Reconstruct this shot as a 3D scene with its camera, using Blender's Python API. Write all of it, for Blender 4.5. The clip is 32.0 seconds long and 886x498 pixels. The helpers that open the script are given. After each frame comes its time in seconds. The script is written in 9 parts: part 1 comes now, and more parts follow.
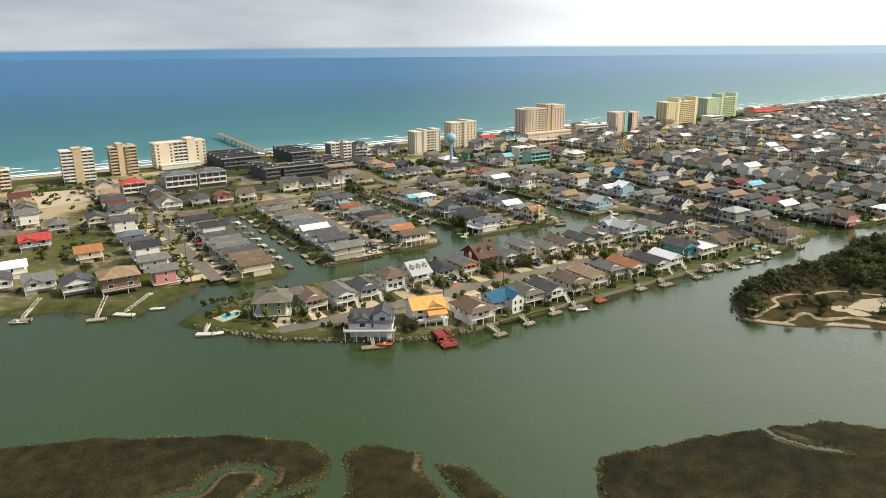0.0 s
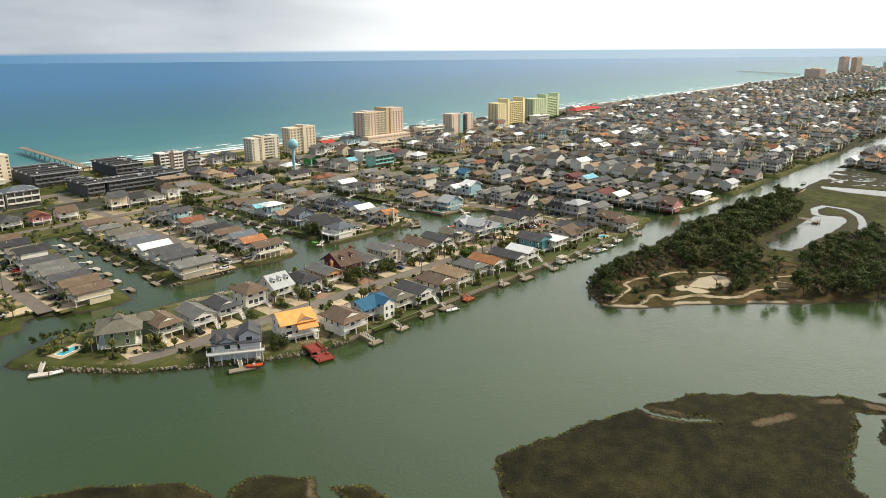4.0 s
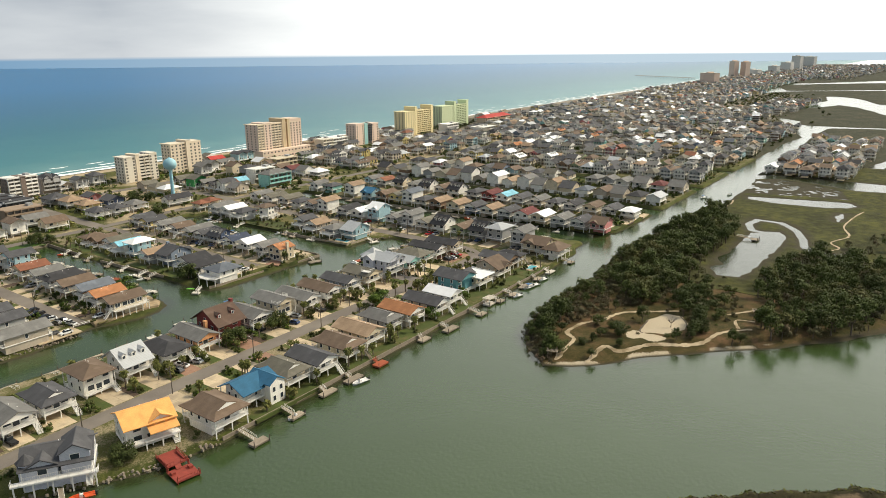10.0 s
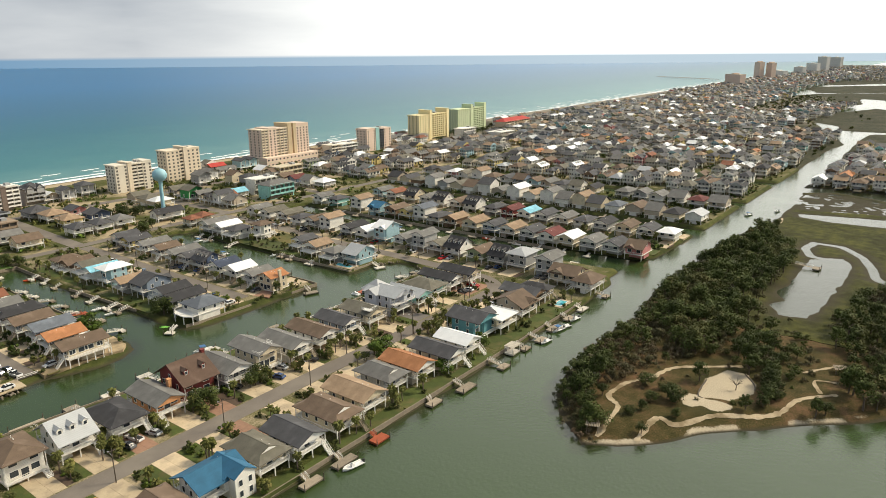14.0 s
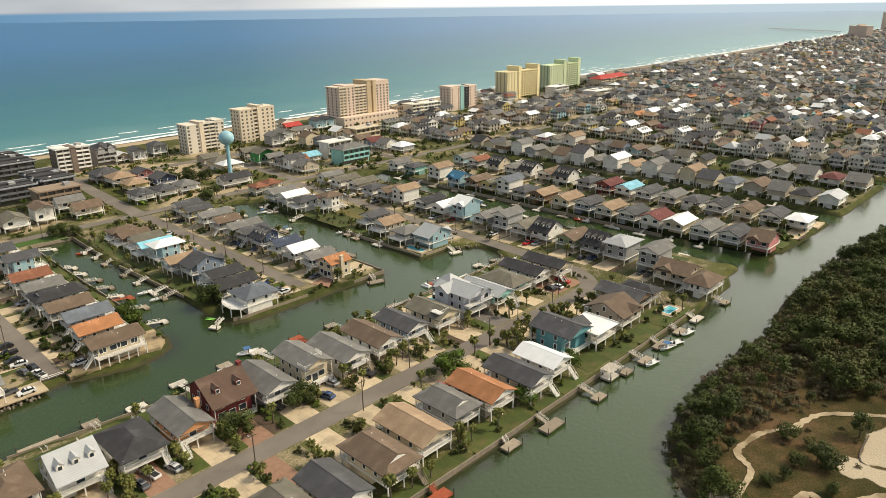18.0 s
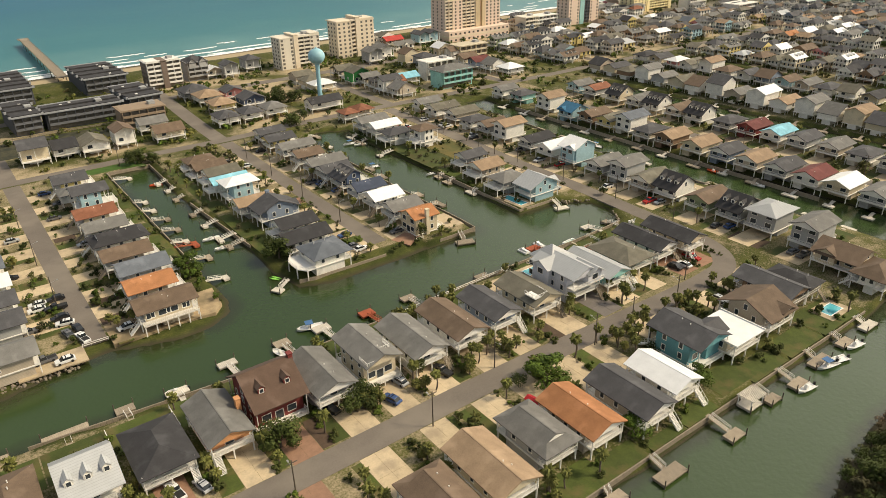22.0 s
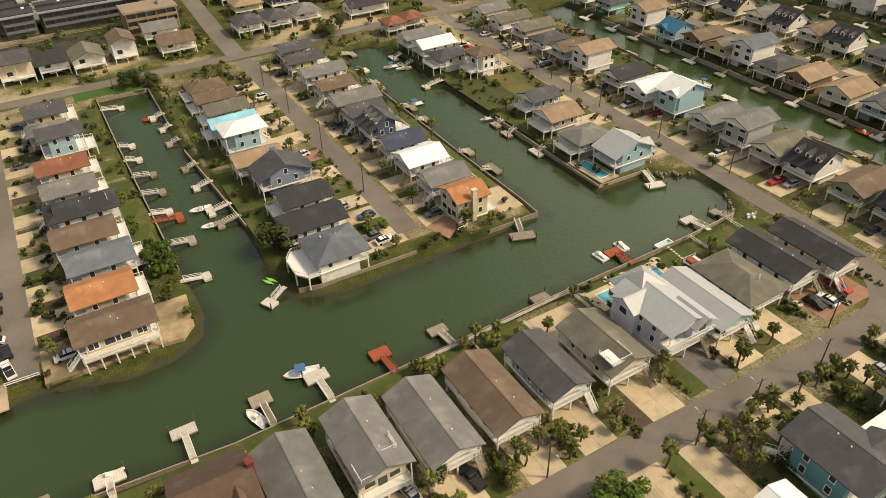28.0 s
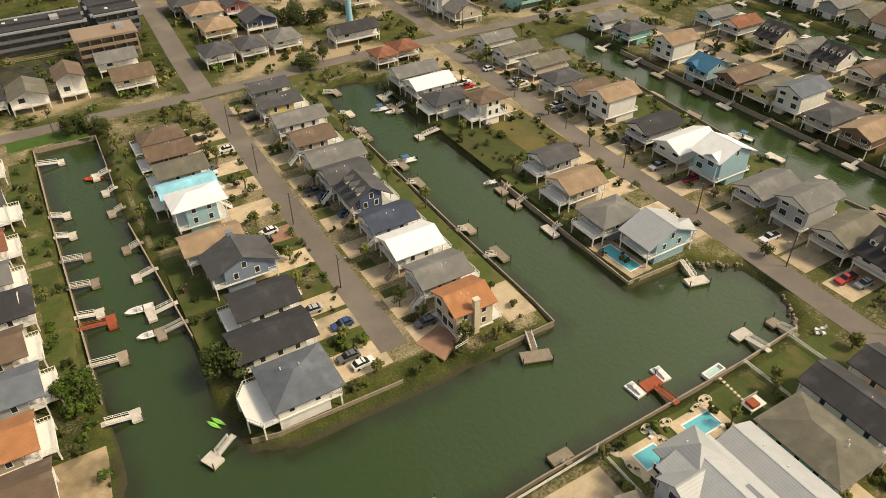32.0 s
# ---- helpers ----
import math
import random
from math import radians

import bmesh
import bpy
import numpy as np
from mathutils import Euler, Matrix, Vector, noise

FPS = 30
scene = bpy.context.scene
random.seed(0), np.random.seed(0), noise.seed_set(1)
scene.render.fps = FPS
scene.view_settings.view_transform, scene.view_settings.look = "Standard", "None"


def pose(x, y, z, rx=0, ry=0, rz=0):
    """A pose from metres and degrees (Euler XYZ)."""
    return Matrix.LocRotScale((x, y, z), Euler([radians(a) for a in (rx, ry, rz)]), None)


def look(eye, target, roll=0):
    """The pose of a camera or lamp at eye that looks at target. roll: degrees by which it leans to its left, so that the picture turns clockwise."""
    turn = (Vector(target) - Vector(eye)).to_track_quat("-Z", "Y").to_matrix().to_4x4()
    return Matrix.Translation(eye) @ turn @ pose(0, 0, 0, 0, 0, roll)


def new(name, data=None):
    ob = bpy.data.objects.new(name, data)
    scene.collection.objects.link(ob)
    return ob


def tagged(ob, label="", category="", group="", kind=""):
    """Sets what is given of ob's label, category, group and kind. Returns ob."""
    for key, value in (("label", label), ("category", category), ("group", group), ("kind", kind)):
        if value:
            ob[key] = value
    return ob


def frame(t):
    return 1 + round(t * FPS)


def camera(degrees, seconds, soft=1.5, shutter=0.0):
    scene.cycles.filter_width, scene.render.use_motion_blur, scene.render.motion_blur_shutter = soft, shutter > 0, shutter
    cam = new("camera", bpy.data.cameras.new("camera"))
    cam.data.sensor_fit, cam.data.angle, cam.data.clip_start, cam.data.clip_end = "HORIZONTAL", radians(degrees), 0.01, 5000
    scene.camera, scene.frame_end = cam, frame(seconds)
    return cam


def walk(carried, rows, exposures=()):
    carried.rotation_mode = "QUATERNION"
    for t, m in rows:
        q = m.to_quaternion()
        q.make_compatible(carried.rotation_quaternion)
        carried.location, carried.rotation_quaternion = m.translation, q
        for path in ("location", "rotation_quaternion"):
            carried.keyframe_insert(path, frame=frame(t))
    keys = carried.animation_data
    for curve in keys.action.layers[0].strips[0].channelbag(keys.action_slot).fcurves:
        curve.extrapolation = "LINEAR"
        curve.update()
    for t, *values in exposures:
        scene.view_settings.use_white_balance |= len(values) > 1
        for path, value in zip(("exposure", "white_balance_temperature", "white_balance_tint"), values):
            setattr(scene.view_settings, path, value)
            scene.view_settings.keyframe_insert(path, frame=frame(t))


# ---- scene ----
cam = camera(64.69, 32.0, 0.7)
ROWS = [
    (0, 3.24, 3.89, 100.62, -32.864, -16.462, 0.459),
    (0.5, 1.14, 4.93, 100.47, -34.889, -16.391, 0.483),
    (1, -0.73, 5.98, 100.32, -37.003, -16.341, 0.478),
    (1.5, -2.22, 7.03, 100.13, -38.977, -16.301, 0.453),
    (2, -3.42, 8.27, 99.91, -40.818, -16.27, 0.439),
    (2.5, -3.89, 9.72, 99.7, -42.477, -16.251, 0.446),
    (3, -3.77, 11.53, 99.51, -44.012, -16.241, 0.464),
    (3.5, -2.91, 13.53, 99.33, -45.403, -16.222, 0.483),
    (5.5, 5.89, 24.34, 98.66, -50.436, -16.199, 0.479),
    (6, 9.17, 27.33, 98.5, -51.567, -16.172, 0.519),
    (6.5, 12.73, 30.46, 98.42, -52.591, -16.136, 0.552),
    (7, 16.43, 33.65, 98.33, -53.308, -16.08, 0.536),
    (7.5, 20.41, 36.78, 98.28, -53.651, -16.025, 0.552),
    (8, 24.51, 39.92, 98.27, -53.94, -15.972, 0.547),
    (8.5, 28.73, 43.11, 98.32, -54.147, -15.939, 0.552),
    (9, 33.08, 46.31, 98.34, -54.284, -15.917, 0.535),
    (9.5, 37.59, 49.49, 98.31, -54.332, -15.886, 0.546),
    (10, 42.19, 52.87, 98.27, -54.341, -15.866, 0.564),
    (10.5, 46.79, 56.14, 98.31, -54.352, -15.848, 0.561),
    (11, 51.52, 59.44, 98.25, -54.364, -15.841, 0.556),
    (11.5, 56.26, 62.75, 98.2, -54.359, -15.835, 0.541),
    (12, 60.99, 66.18, 98.15, -54.376, -15.821, 0.516),
    (12.5, 65.74, 69.42, 98.1, -54.236, -15.808, 0.51),
    (13, 70.38, 72.78, 98.21, -54.098, -15.818, 0.505),
    (13.5, 74.91, 76.12, 98.42, -53.813, -15.839, 0.501),
    (14, 79.42, 79.46, 98.38, -53.011, -15.841, 0.498),
    (14.5, 83.91, 82.69, 98.37, -51.871, -15.864, 0.516),
    (16.5, 101.18, 95.84, 98.15, -48.389, -16.621, 0.658),
    (17, 105.36, 99.11, 98.2, -47.366, -17.584, 0.725),
    (17.5, 109.46, 102.56, 98.09, -46.614, -18.495, 0.752),
    (18, 113.46, 106.01, 98.12, -45.912, -19.425, 0.797),
    (18.5, 117.46, 109.52, 98.12, -45.27, -20.333, 0.852),
    (19, 121.32, 113.05, 98.19, -44.258, -21.228, 0.875),
    (19.5, 125.01, 116.71, 98.24, -42.645, -22.121, 0.897),
    (20, 128.8, 120.25, 98.32, -40.43, -23.01, 0.927),
    (20.5, 132.71, 123.78, 98.34, -38.821, -23.907, 1.006),
    (21, 136.42, 127.41, 98.42, -38.288, -24.78, 1.032),
    (21.5, 139.93, 131.27, 98.49, -37.769, -25.679, 1.048),
    (22, 143.55, 134.85, 98.52, -36.834, -26.535, 1.072),
    (22.5, 147.26, 138.6, 98.54, -36.03, -27.406, 1.104),
    (23, 150.38, 142.18, 98.61, -35.266, -28.214, 1.115),
    (23.5, 153.79, 146.05, 98.62, -34.412, -29.067, 1.104),
    (24, 157.31, 149.89, 98.71, -33.62, -29.927, 1.142),
    (24.5, 160.63, 153.9, 98.6, -32.94, -30.734, 1.129),
    (25, 163.91, 157.91, 98.54, -32.267, -31.539, 1.127),
    (25.5, 167.25, 161.93, 98.5, -31.641, -32.353, 1.155),
    (27.5, 179.93, 178.72, 98.61, -30.848, -35.641, 1.195),
    (28, 182.98, 183.2, 98.58, -30.853, -36.45, 1.214),
    (28.5, 186.03, 187.77, 98.63, -30.837, -37.222, 1.217),
    (29, 189.11, 192.5, 98.66, -30.841, -37.267, 1.184),
    (29.5, 192.07, 197.32, 98.7, -30.853, -37.225, 1.163),
    (30, 195.05, 202.13, 98.84, -30.852, -37.234, 1.135),
    (30.5, 198.04, 206.97, 98.77, -30.836, -37.136, 1.129),
    (31, 200.79, 211.57, 99.02, -30.763, -37.168, 1.014),
    (31.5, 203.11, 215.65, 99.04, -30.764, -37.172, 0.87),
    (32, 205.16, 219.27, 98.94, -30.755, -37.166, 0.747),
]
walk(cam, [(t, pose(x, y, z, 90 + pitch, roll, yaw)) for t, x, y, z, yaw, pitch, roll in ROWS], [(0.0, 0.36, 6750.0, 6.5), (12.0, 0.34, 6950.0, 7.0), (20.0, 0.30, 7300.0, 8.5), (27.0, 0.25, 7850.0, 10.0)])

# ---- light ----
world = bpy.data.worlds.new("world")
scene.world = world
world.use_nodes = True
wn, wl = world.node_tree.nodes, world.node_tree.links
wn.clear()


def wnode(kind, **values):
    node = wn.new(kind)
    for key, value in values.items():
        node.inputs[key].default_value = value
    return node


SUN_UP, SUN_TURN = 46.0, 128.0  # height over the horizon; compass turn from +y towards +x
sky = wn.new("ShaderNodeTexSky")
sky.sky_type, sky.sun_disc = "NISHITA", False
sky.sun_elevation, sky.sun_rotation = radians(SUN_UP), radians(SUN_TURN)
sky.air_density, sky.dust_density = 1.0, 2.5
coord = wn.new("ShaderNodeTexCoord")
split = wn.new("ShaderNodeSeparateXYZ")
wl.new(coord.outputs["Generated"], split.inputs[0])
# broken overcast: soft white cloud over the sky, brighter towards the sun
stretch = wn.new("ShaderNodeMapping")
stretch.inputs["Scale"].default_value = (1.0, 1.0, 5.0)
wl.new(coord.outputs["Generated"], stretch.inputs[0])
puffs = wnode("ShaderNodeTexNoise", Scale=2.6, Detail=6.0, Roughness=0.55)
wl.new(stretch.outputs[0], puffs.inputs["Vector"])
sunward = wn.new("ShaderNodeVectorMath")
sunward.operation = "DOT_PRODUCT"
wl.new(coord.outputs["Generated"], sunward.inputs[0])
sunward.inputs[1].default_value = (math.sin(radians(SUN_TURN - 25)), math.cos(radians(SUN_TURN - 25)), 0.25)
cover = wn.new("ShaderNodeMapRange")
cover.inputs["From Min"].default_value, cover.inputs["From Max"].default_value = 0.30, 0.95
cover.inputs["To Min"].default_value, cover.inputs["To Max"].default_value = 0.0, 1.0
wl.new(sunward.outputs["Value"], cover.inputs["Value"])
blend = wn.new("ShaderNodeMath")
blend.operation, blend.use_clamp = "ADD", True
half = wnode("ShaderNodeMapRange")
half.inputs["From Min"].default_value, half.inputs["From Max"].default_value = 0.35, 0.7
half.inputs["To Min"].default_value, half.inputs["To Max"].default_value = 0.0, 0.14
wl.new(puffs.outputs["Fac"], half.inputs["Value"])
wl.new(cover.outputs[0], blend.inputs[0])
haze = wnode("ShaderNodeMapRange")  # thin bright haze low over the sea
haze.inputs["From Min"].default_value, haze.inputs["From Max"].default_value = 0.0, 0.3
haze.inputs["To Min"].default_value, haze.inputs["To Max"].default_value = 0.15, 0.0
wl.new(split.outputs["Z"], haze.inputs["Value"])
both = wn.new("ShaderNodeMath")
wl.new(half.outputs[0], both.inputs[0])
wl.new(haze.outputs[0], both.inputs[1])
wl.new(both.outputs[0], blend.inputs[1])
cloud = wn.new("ShaderNodeMix")
cloud.data_type = "RGBA"
cloud.inputs[6].default_value = (0.50, 0.63, 0.86, 1)
cloud.inputs[7].default_value = (3.9, 3.95, 4.0, 1)
wl.new(blend.outputs[0], cloud.inputs[0])
dim = wn.new("ShaderNodeVectorMath")
dim.operation = "SCALE"
dim.inputs["Scale"].default_value = 0.05
wl.new(sky.outputs[0], dim.inputs[0])
veil = wn.new("ShaderNodeMix")
veil.data_type = "RGBA"
veil.inputs[0].default_value = 0.88
wl.new(dim.outputs[0], veil.inputs[6])
wl.new(cloud.outputs[2], veil.inputs[7])
# the open ocean goes on below the horizon, sunward glare painted into its colour
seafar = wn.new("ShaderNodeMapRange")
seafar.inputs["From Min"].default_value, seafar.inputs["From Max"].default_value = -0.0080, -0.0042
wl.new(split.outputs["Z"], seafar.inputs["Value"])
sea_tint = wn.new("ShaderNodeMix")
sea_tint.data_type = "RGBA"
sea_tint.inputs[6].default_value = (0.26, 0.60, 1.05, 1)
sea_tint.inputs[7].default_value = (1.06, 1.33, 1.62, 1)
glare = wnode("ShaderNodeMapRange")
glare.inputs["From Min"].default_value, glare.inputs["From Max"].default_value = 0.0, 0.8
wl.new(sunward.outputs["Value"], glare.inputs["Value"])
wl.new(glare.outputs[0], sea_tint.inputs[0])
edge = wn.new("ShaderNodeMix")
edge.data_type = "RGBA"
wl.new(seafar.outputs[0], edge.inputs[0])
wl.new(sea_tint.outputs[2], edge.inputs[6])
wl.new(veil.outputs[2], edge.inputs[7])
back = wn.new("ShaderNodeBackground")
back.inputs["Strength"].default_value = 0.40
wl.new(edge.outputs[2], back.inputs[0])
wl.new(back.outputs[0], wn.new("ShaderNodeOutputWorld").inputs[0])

sun = new("sun", bpy.data.lights.new("sun", "SUN"))
sun.data.energy, sun.data.angle, sun.data.color = 2.7, radians(10), (1.0, 0.90, 0.74)
sun.matrix_world = look((0, 0, 0), (-math.sin(radians(SUN_TURN)) * math.cos(radians(SUN_UP)),
                                    -math.cos(radians(SUN_TURN)) * math.cos(radians(SUN_UP)), -math.sin(radians(SUN_UP))))

# ---- materials ----
MATS = {}


def mat(name, color, rough=0.7, vary=0.25, scale=0.6, fine=6.0, bump=0.15, metal=0.0, dirt=None, dirt_amount=0.4, stripes=0.0, stripe_axis=2, own=0.0):
    """A weathered surface: broad and fine mottling, an optional second colour in patches, optional ribs or courses, relief."""
    if name in MATS:
        return MATS[name]
    m = bpy.data.materials.new(name)
    m.use_nodes = True
    nt = m.node_tree
    n, l = nt.nodes, nt.links
    bsdf = n["Principled BSDF"]
    tc = n.new("ShaderNodeTexCoord")
    pos = tc.outputs["Object"]
    broad, small = n.new("ShaderNodeTexNoise"), n.new("ShaderNodeTexNoise")
    for node, s, d in ((broad, scale, 4.0), (small, fine, 5.0)):
        node.inputs["Scale"].default_value, node.inputs["Detail"].default_value = s, d
        l.new(pos, node.inputs["Vector"])
    base = n.new("ShaderNodeMix")
    base.data_type = "RGBA"
    base.inputs[6].default_value = (*[c * (1 - vary) for c in color], 1)
    base.inputs[7].default_value = (*[min(1, c * (1 + vary)) for c in color], 1)
    mixed = n.new("ShaderNodeMath")
    mixed.operation = "ADD"
    for k, (node, g) in enumerate(((broad, 0.55), (small, 0.45))):
        w = n.new("ShaderNodeMath")
        w.operation = "MULTIPLY"
        w.inputs[1].default_value = g
        l.new(node.outputs["Fac"], w.inputs[0])
        l.new(w.outputs[0], mixed.inputs[k])
    spread = n.new("ShaderNodeMapRange")
    spread.inputs["From Min"].default_value, spread.inputs["From Max"].default_value = 0.3, 0.7
    l.new(mixed.outputs[0], spread.inputs["Value"])
    l.new(spread.outputs[0], base.inputs[0])
    out = base.outputs[2]
    if dirt:
        patch = n.new("ShaderNodeTexNoise")
        patch.inputs["Scale"].default_value, patch.inputs["Detail"].default_value = scale * 0.6, 6.0
        shift = n.new("ShaderNodeVectorMath")
        shift.inputs[1].default_value = (31.0, 17.0, 5.0)
        l.new(pos, shift.inputs[0])
        l.new(shift.outputs[0], patch.inputs["Vector"])
        cut = n.new("ShaderNodeMapRange")
        cut.inputs["From Min"].default_value, cut.inputs["From Max"].default_value = 0.62 - 0.3 * dirt_amount, 0.80 - 0.3 * dirt_amount
        l.new(patch.outputs["Fac"], cut.inputs["Value"])
        two = n.new("ShaderNodeMix")
        two.data_type = "RGBA"
        two.inputs[7].default_value = (*dirt, 1)
        l.new(cut.outputs[0], two.inputs[0])
        l.new(out, two.inputs[6])
        out = two.outputs[2]
    if own:
        info = n.new("ShaderNodeObjectInfo")
        hue = n.new("ShaderNodeHueSaturation")
        rng = n.new("ShaderNodeMapRange")
        rng.inputs["To Min"].default_value, rng.inputs["To Max"].default_value = 1 - own, 1 + own
        l.new(info.outputs["Random"], rng.inputs["Value"])
        l.new(rng.outputs[0], hue.inputs["Value"])
        l.new(out, hue.inputs["Color"])
        out = hue.outputs[0]
    relief = small.outputs["Fac"]
    if stripes:
        sep = n.new("ShaderNodeSeparateXYZ")
        l.new(pos, sep.inputs[0])
        sine = n.new("ShaderNodeMath")
        sine.operation = "MULTIPLY"
        sine.inputs[1].default_value = 1 / stripes
        l.new(sep.outputs[stripe_axis], sine.inputs[0])
        fr = n.new("ShaderNodeMath")
        fr.operation = "FRACT"
        l.new(sine.outputs[0], fr.inputs[0])
        gr = n.new("ShaderNodeMath")
        gr.operation = "GREATER_THAN"
        gr.inputs[1].default_value = 0.82
        l.new(fr.outputs[0], gr.inputs[0])
        dark = n.new("ShaderNodeMix")
        dark.data_type = "RGBA"
        dark.blend_type = "MULTIPLY"
        dark.inputs[7].default_value = (0.82, 0.82, 0.82, 1)
        l.new(gr.outputs[0], dark.inputs[0])
        l.new(out, dark.inputs[6])
        out = dark.outputs[2]
    l.new(out, bsdf.inputs["Base Color"])
    bsdf.inputs["Roughness"].default_value, bsdf.inputs["Metallic"].default_value = rough, metal
    if bump:
        bp = n.new("ShaderNodeBump")
        bp.inputs["Strength"].default_value, bp.inputs["Distance"].default_value = bump, 0.05
        l.new(relief, bp.inputs["Height"])
        l.new(bp.outputs[0], bsdf.inputs["Normal"])
    MATS[name] = m
    return m


def water_material():
    m = bpy.data.materials.new("water")
    m.use_nodes = True
    nt = m.node_tree
    n, l = nt.nodes, nt.links
    bsdf = n["Principled BSDF"]
    geo = n.new("ShaderNodeNewGeometry")
    sep = n.new("ShaderNodeSeparateXYZ")
    l.new(geo.outputs["Position"], sep.inputs[0])
    drift = n.new("ShaderNodeTexNoise")
    drift.inputs["Scale"].default_value, drift.inputs["Detail"].default_value = 0.012, 5.0
    l.new(geo.outputs["Position"], drift.inputs["Vector"])
    # silty green tidal water inland
    river = n.new("ShaderNodeMix")
    river.data_type = "RGBA"
    river.inputs[6].default_value = (0.025, 0.046, 0.012, 1)
    river.inputs[7].default_value = (0.043, 0.074, 0.021, 1)
    l.new(drift.outputs["Fac"], river.inputs[0])
    # dark oyster mud shows through along the banks
    att = n.new("ShaderNodeAttribute")
    att.attribute_name = "shore"
    patchy = n.new("ShaderNodeTexNoise")
    patchy.inputs["Scale"].default_value, patchy.inputs["Detail"].default_value = 0.16, 6.0
    l.new(geo.outputs["Position"], patchy.inputs["Vector"])
    near_bank = n.new("ShaderNodeMath")
    near_bank.operation = "ADD"
    l.new(att.outputs["Fac"], near_bank.inputs[0])
    l.new(patchy.outputs["Fac"], near_bank.inputs[1])
    bed = n.new("ShaderNodeMapRange")
    bed.inputs["From Min"].default_value, bed.inputs["From Max"].default_value = 0.75, 1.35
    bed.inputs["To Max"].default_value = 0.8
    l.new(near_bank.outputs[0], bed.inputs["Value"])
    mud = n.new("ShaderNodeMix")
    mud.data_type = "RGBA"
    mud.inputs[7].default_value = (0.026, 0.030, 0.012, 1)
    l.new(bed.outputs[0], mud.inputs[0])
    l.new(river.outputs[2], mud.inputs[6])
    river = mud
    # sandy turquoise shallows running out to deep blue
    wob = n.new("ShaderNodeMath")
    wob.operation = "MULTIPLY_ADD"
    wob.inputs[1].default_value = 260.0
    l.new(drift.outputs["Fac"], wob.inputs[0])
    l.new(sep.outputs["Y"], wob.inputs[2])
    deep = n.new("ShaderNodeValToRGB")
    rng = n.new("ShaderNodeMapRange")
    rng.inputs["From Min"].default_value, rng.inputs["From Max"].default_value = 770.0, 2300.0
    l.new(wob.outputs[0], rng.inputs["Value"])
    l.new(rng.outputs[0], deep.inputs[0])
    e = deep.color_ramp.elements
    e[0].position, e[0].color = 0.0, (0.10, 0.24, 0.24, 1)
    e[1].position, e[1].color = 1.0, (0.008, 0.128, 0.290, 1)
    for p, c in ((0.08, (0.036, 0.17, 0.19, 1)), (0.25, (0.012, 0.125, 0.175, 1)), (0.5, (0.008, 0.112, 0.215, 1))):
        e.new(p).color = c
    sea = n.new("ShaderNodeMath")
    sea.operation = "GREATER_THAN"
    sea.inputs[1].default_value = 600.0
    l.new(sep.outputs["Y"], sea.inputs[0])
    body = n.new("ShaderNodeMix")
    body.data_type = "RGBA"
    l.new(sea.outputs[0], body.inputs[0])
    l.new(river.outputs[2], body.inputs[6])
    l.new(deep.outputs[0], body.inputs[7])
    l.new(body.outputs[2], bsdf.inputs["Base Color"])
    rip, swell = n.new("ShaderNodeTexNoise"), n.new("ShaderNodeTexNoise")
    rip.inputs["Scale"].default_value, rip.inputs["Detail"].default_value = 0.9, 6.0
    swell.inputs["Scale"].default_value, swell.inputs["Detail"].default_value = 0.05, 4.0
    for node in (rip, swell):
        l.new(geo.outputs["Position"], node.inputs["Vector"])
    add = n.new("ShaderNodeMath")
    add.operation = "MULTIPLY_ADD"
    add.inputs[1].default_value = 3.0
    l.new(swell.outputs["Fac"], add.inputs[0])
    l.new(rip.outputs["Fac"], add.inputs[2])
    bp = n.new("ShaderNodeBump")
    bp.inputs["Strength"].default_value, bp.inputs["Distance"].default_value = 0.22, 0.25
    l.new(add.outputs[0], bp.inputs["Height"])
    l.new(bp.outputs[0], bsdf.inputs["Normal"])
    chop = n.new("ShaderNodeMapRange")
    chop.inputs["To Min"].default_value, chop.inputs["To Max"].default_value = 0.17, 0.34
    l.new(sea.outputs[0], chop.inputs["Value"])
    l.new(chop.outputs[0], bsdf.inputs["Roughness"])
    bsdf.inputs["IOR"].default_value = 1.33
    calm = n.new("ShaderNodeMapRange")  # choppy sea mirrors less of the sky than the sheltered river
    calm.inputs["To Min"].default_value, calm.inputs["To Max"].default_value = 1.0, 0.17
    l.new(sea.outputs[0], calm.inputs["Value"])
    l.new(calm.outputs[0], bsdf.inputs["Specular IOR Level"])
    return m


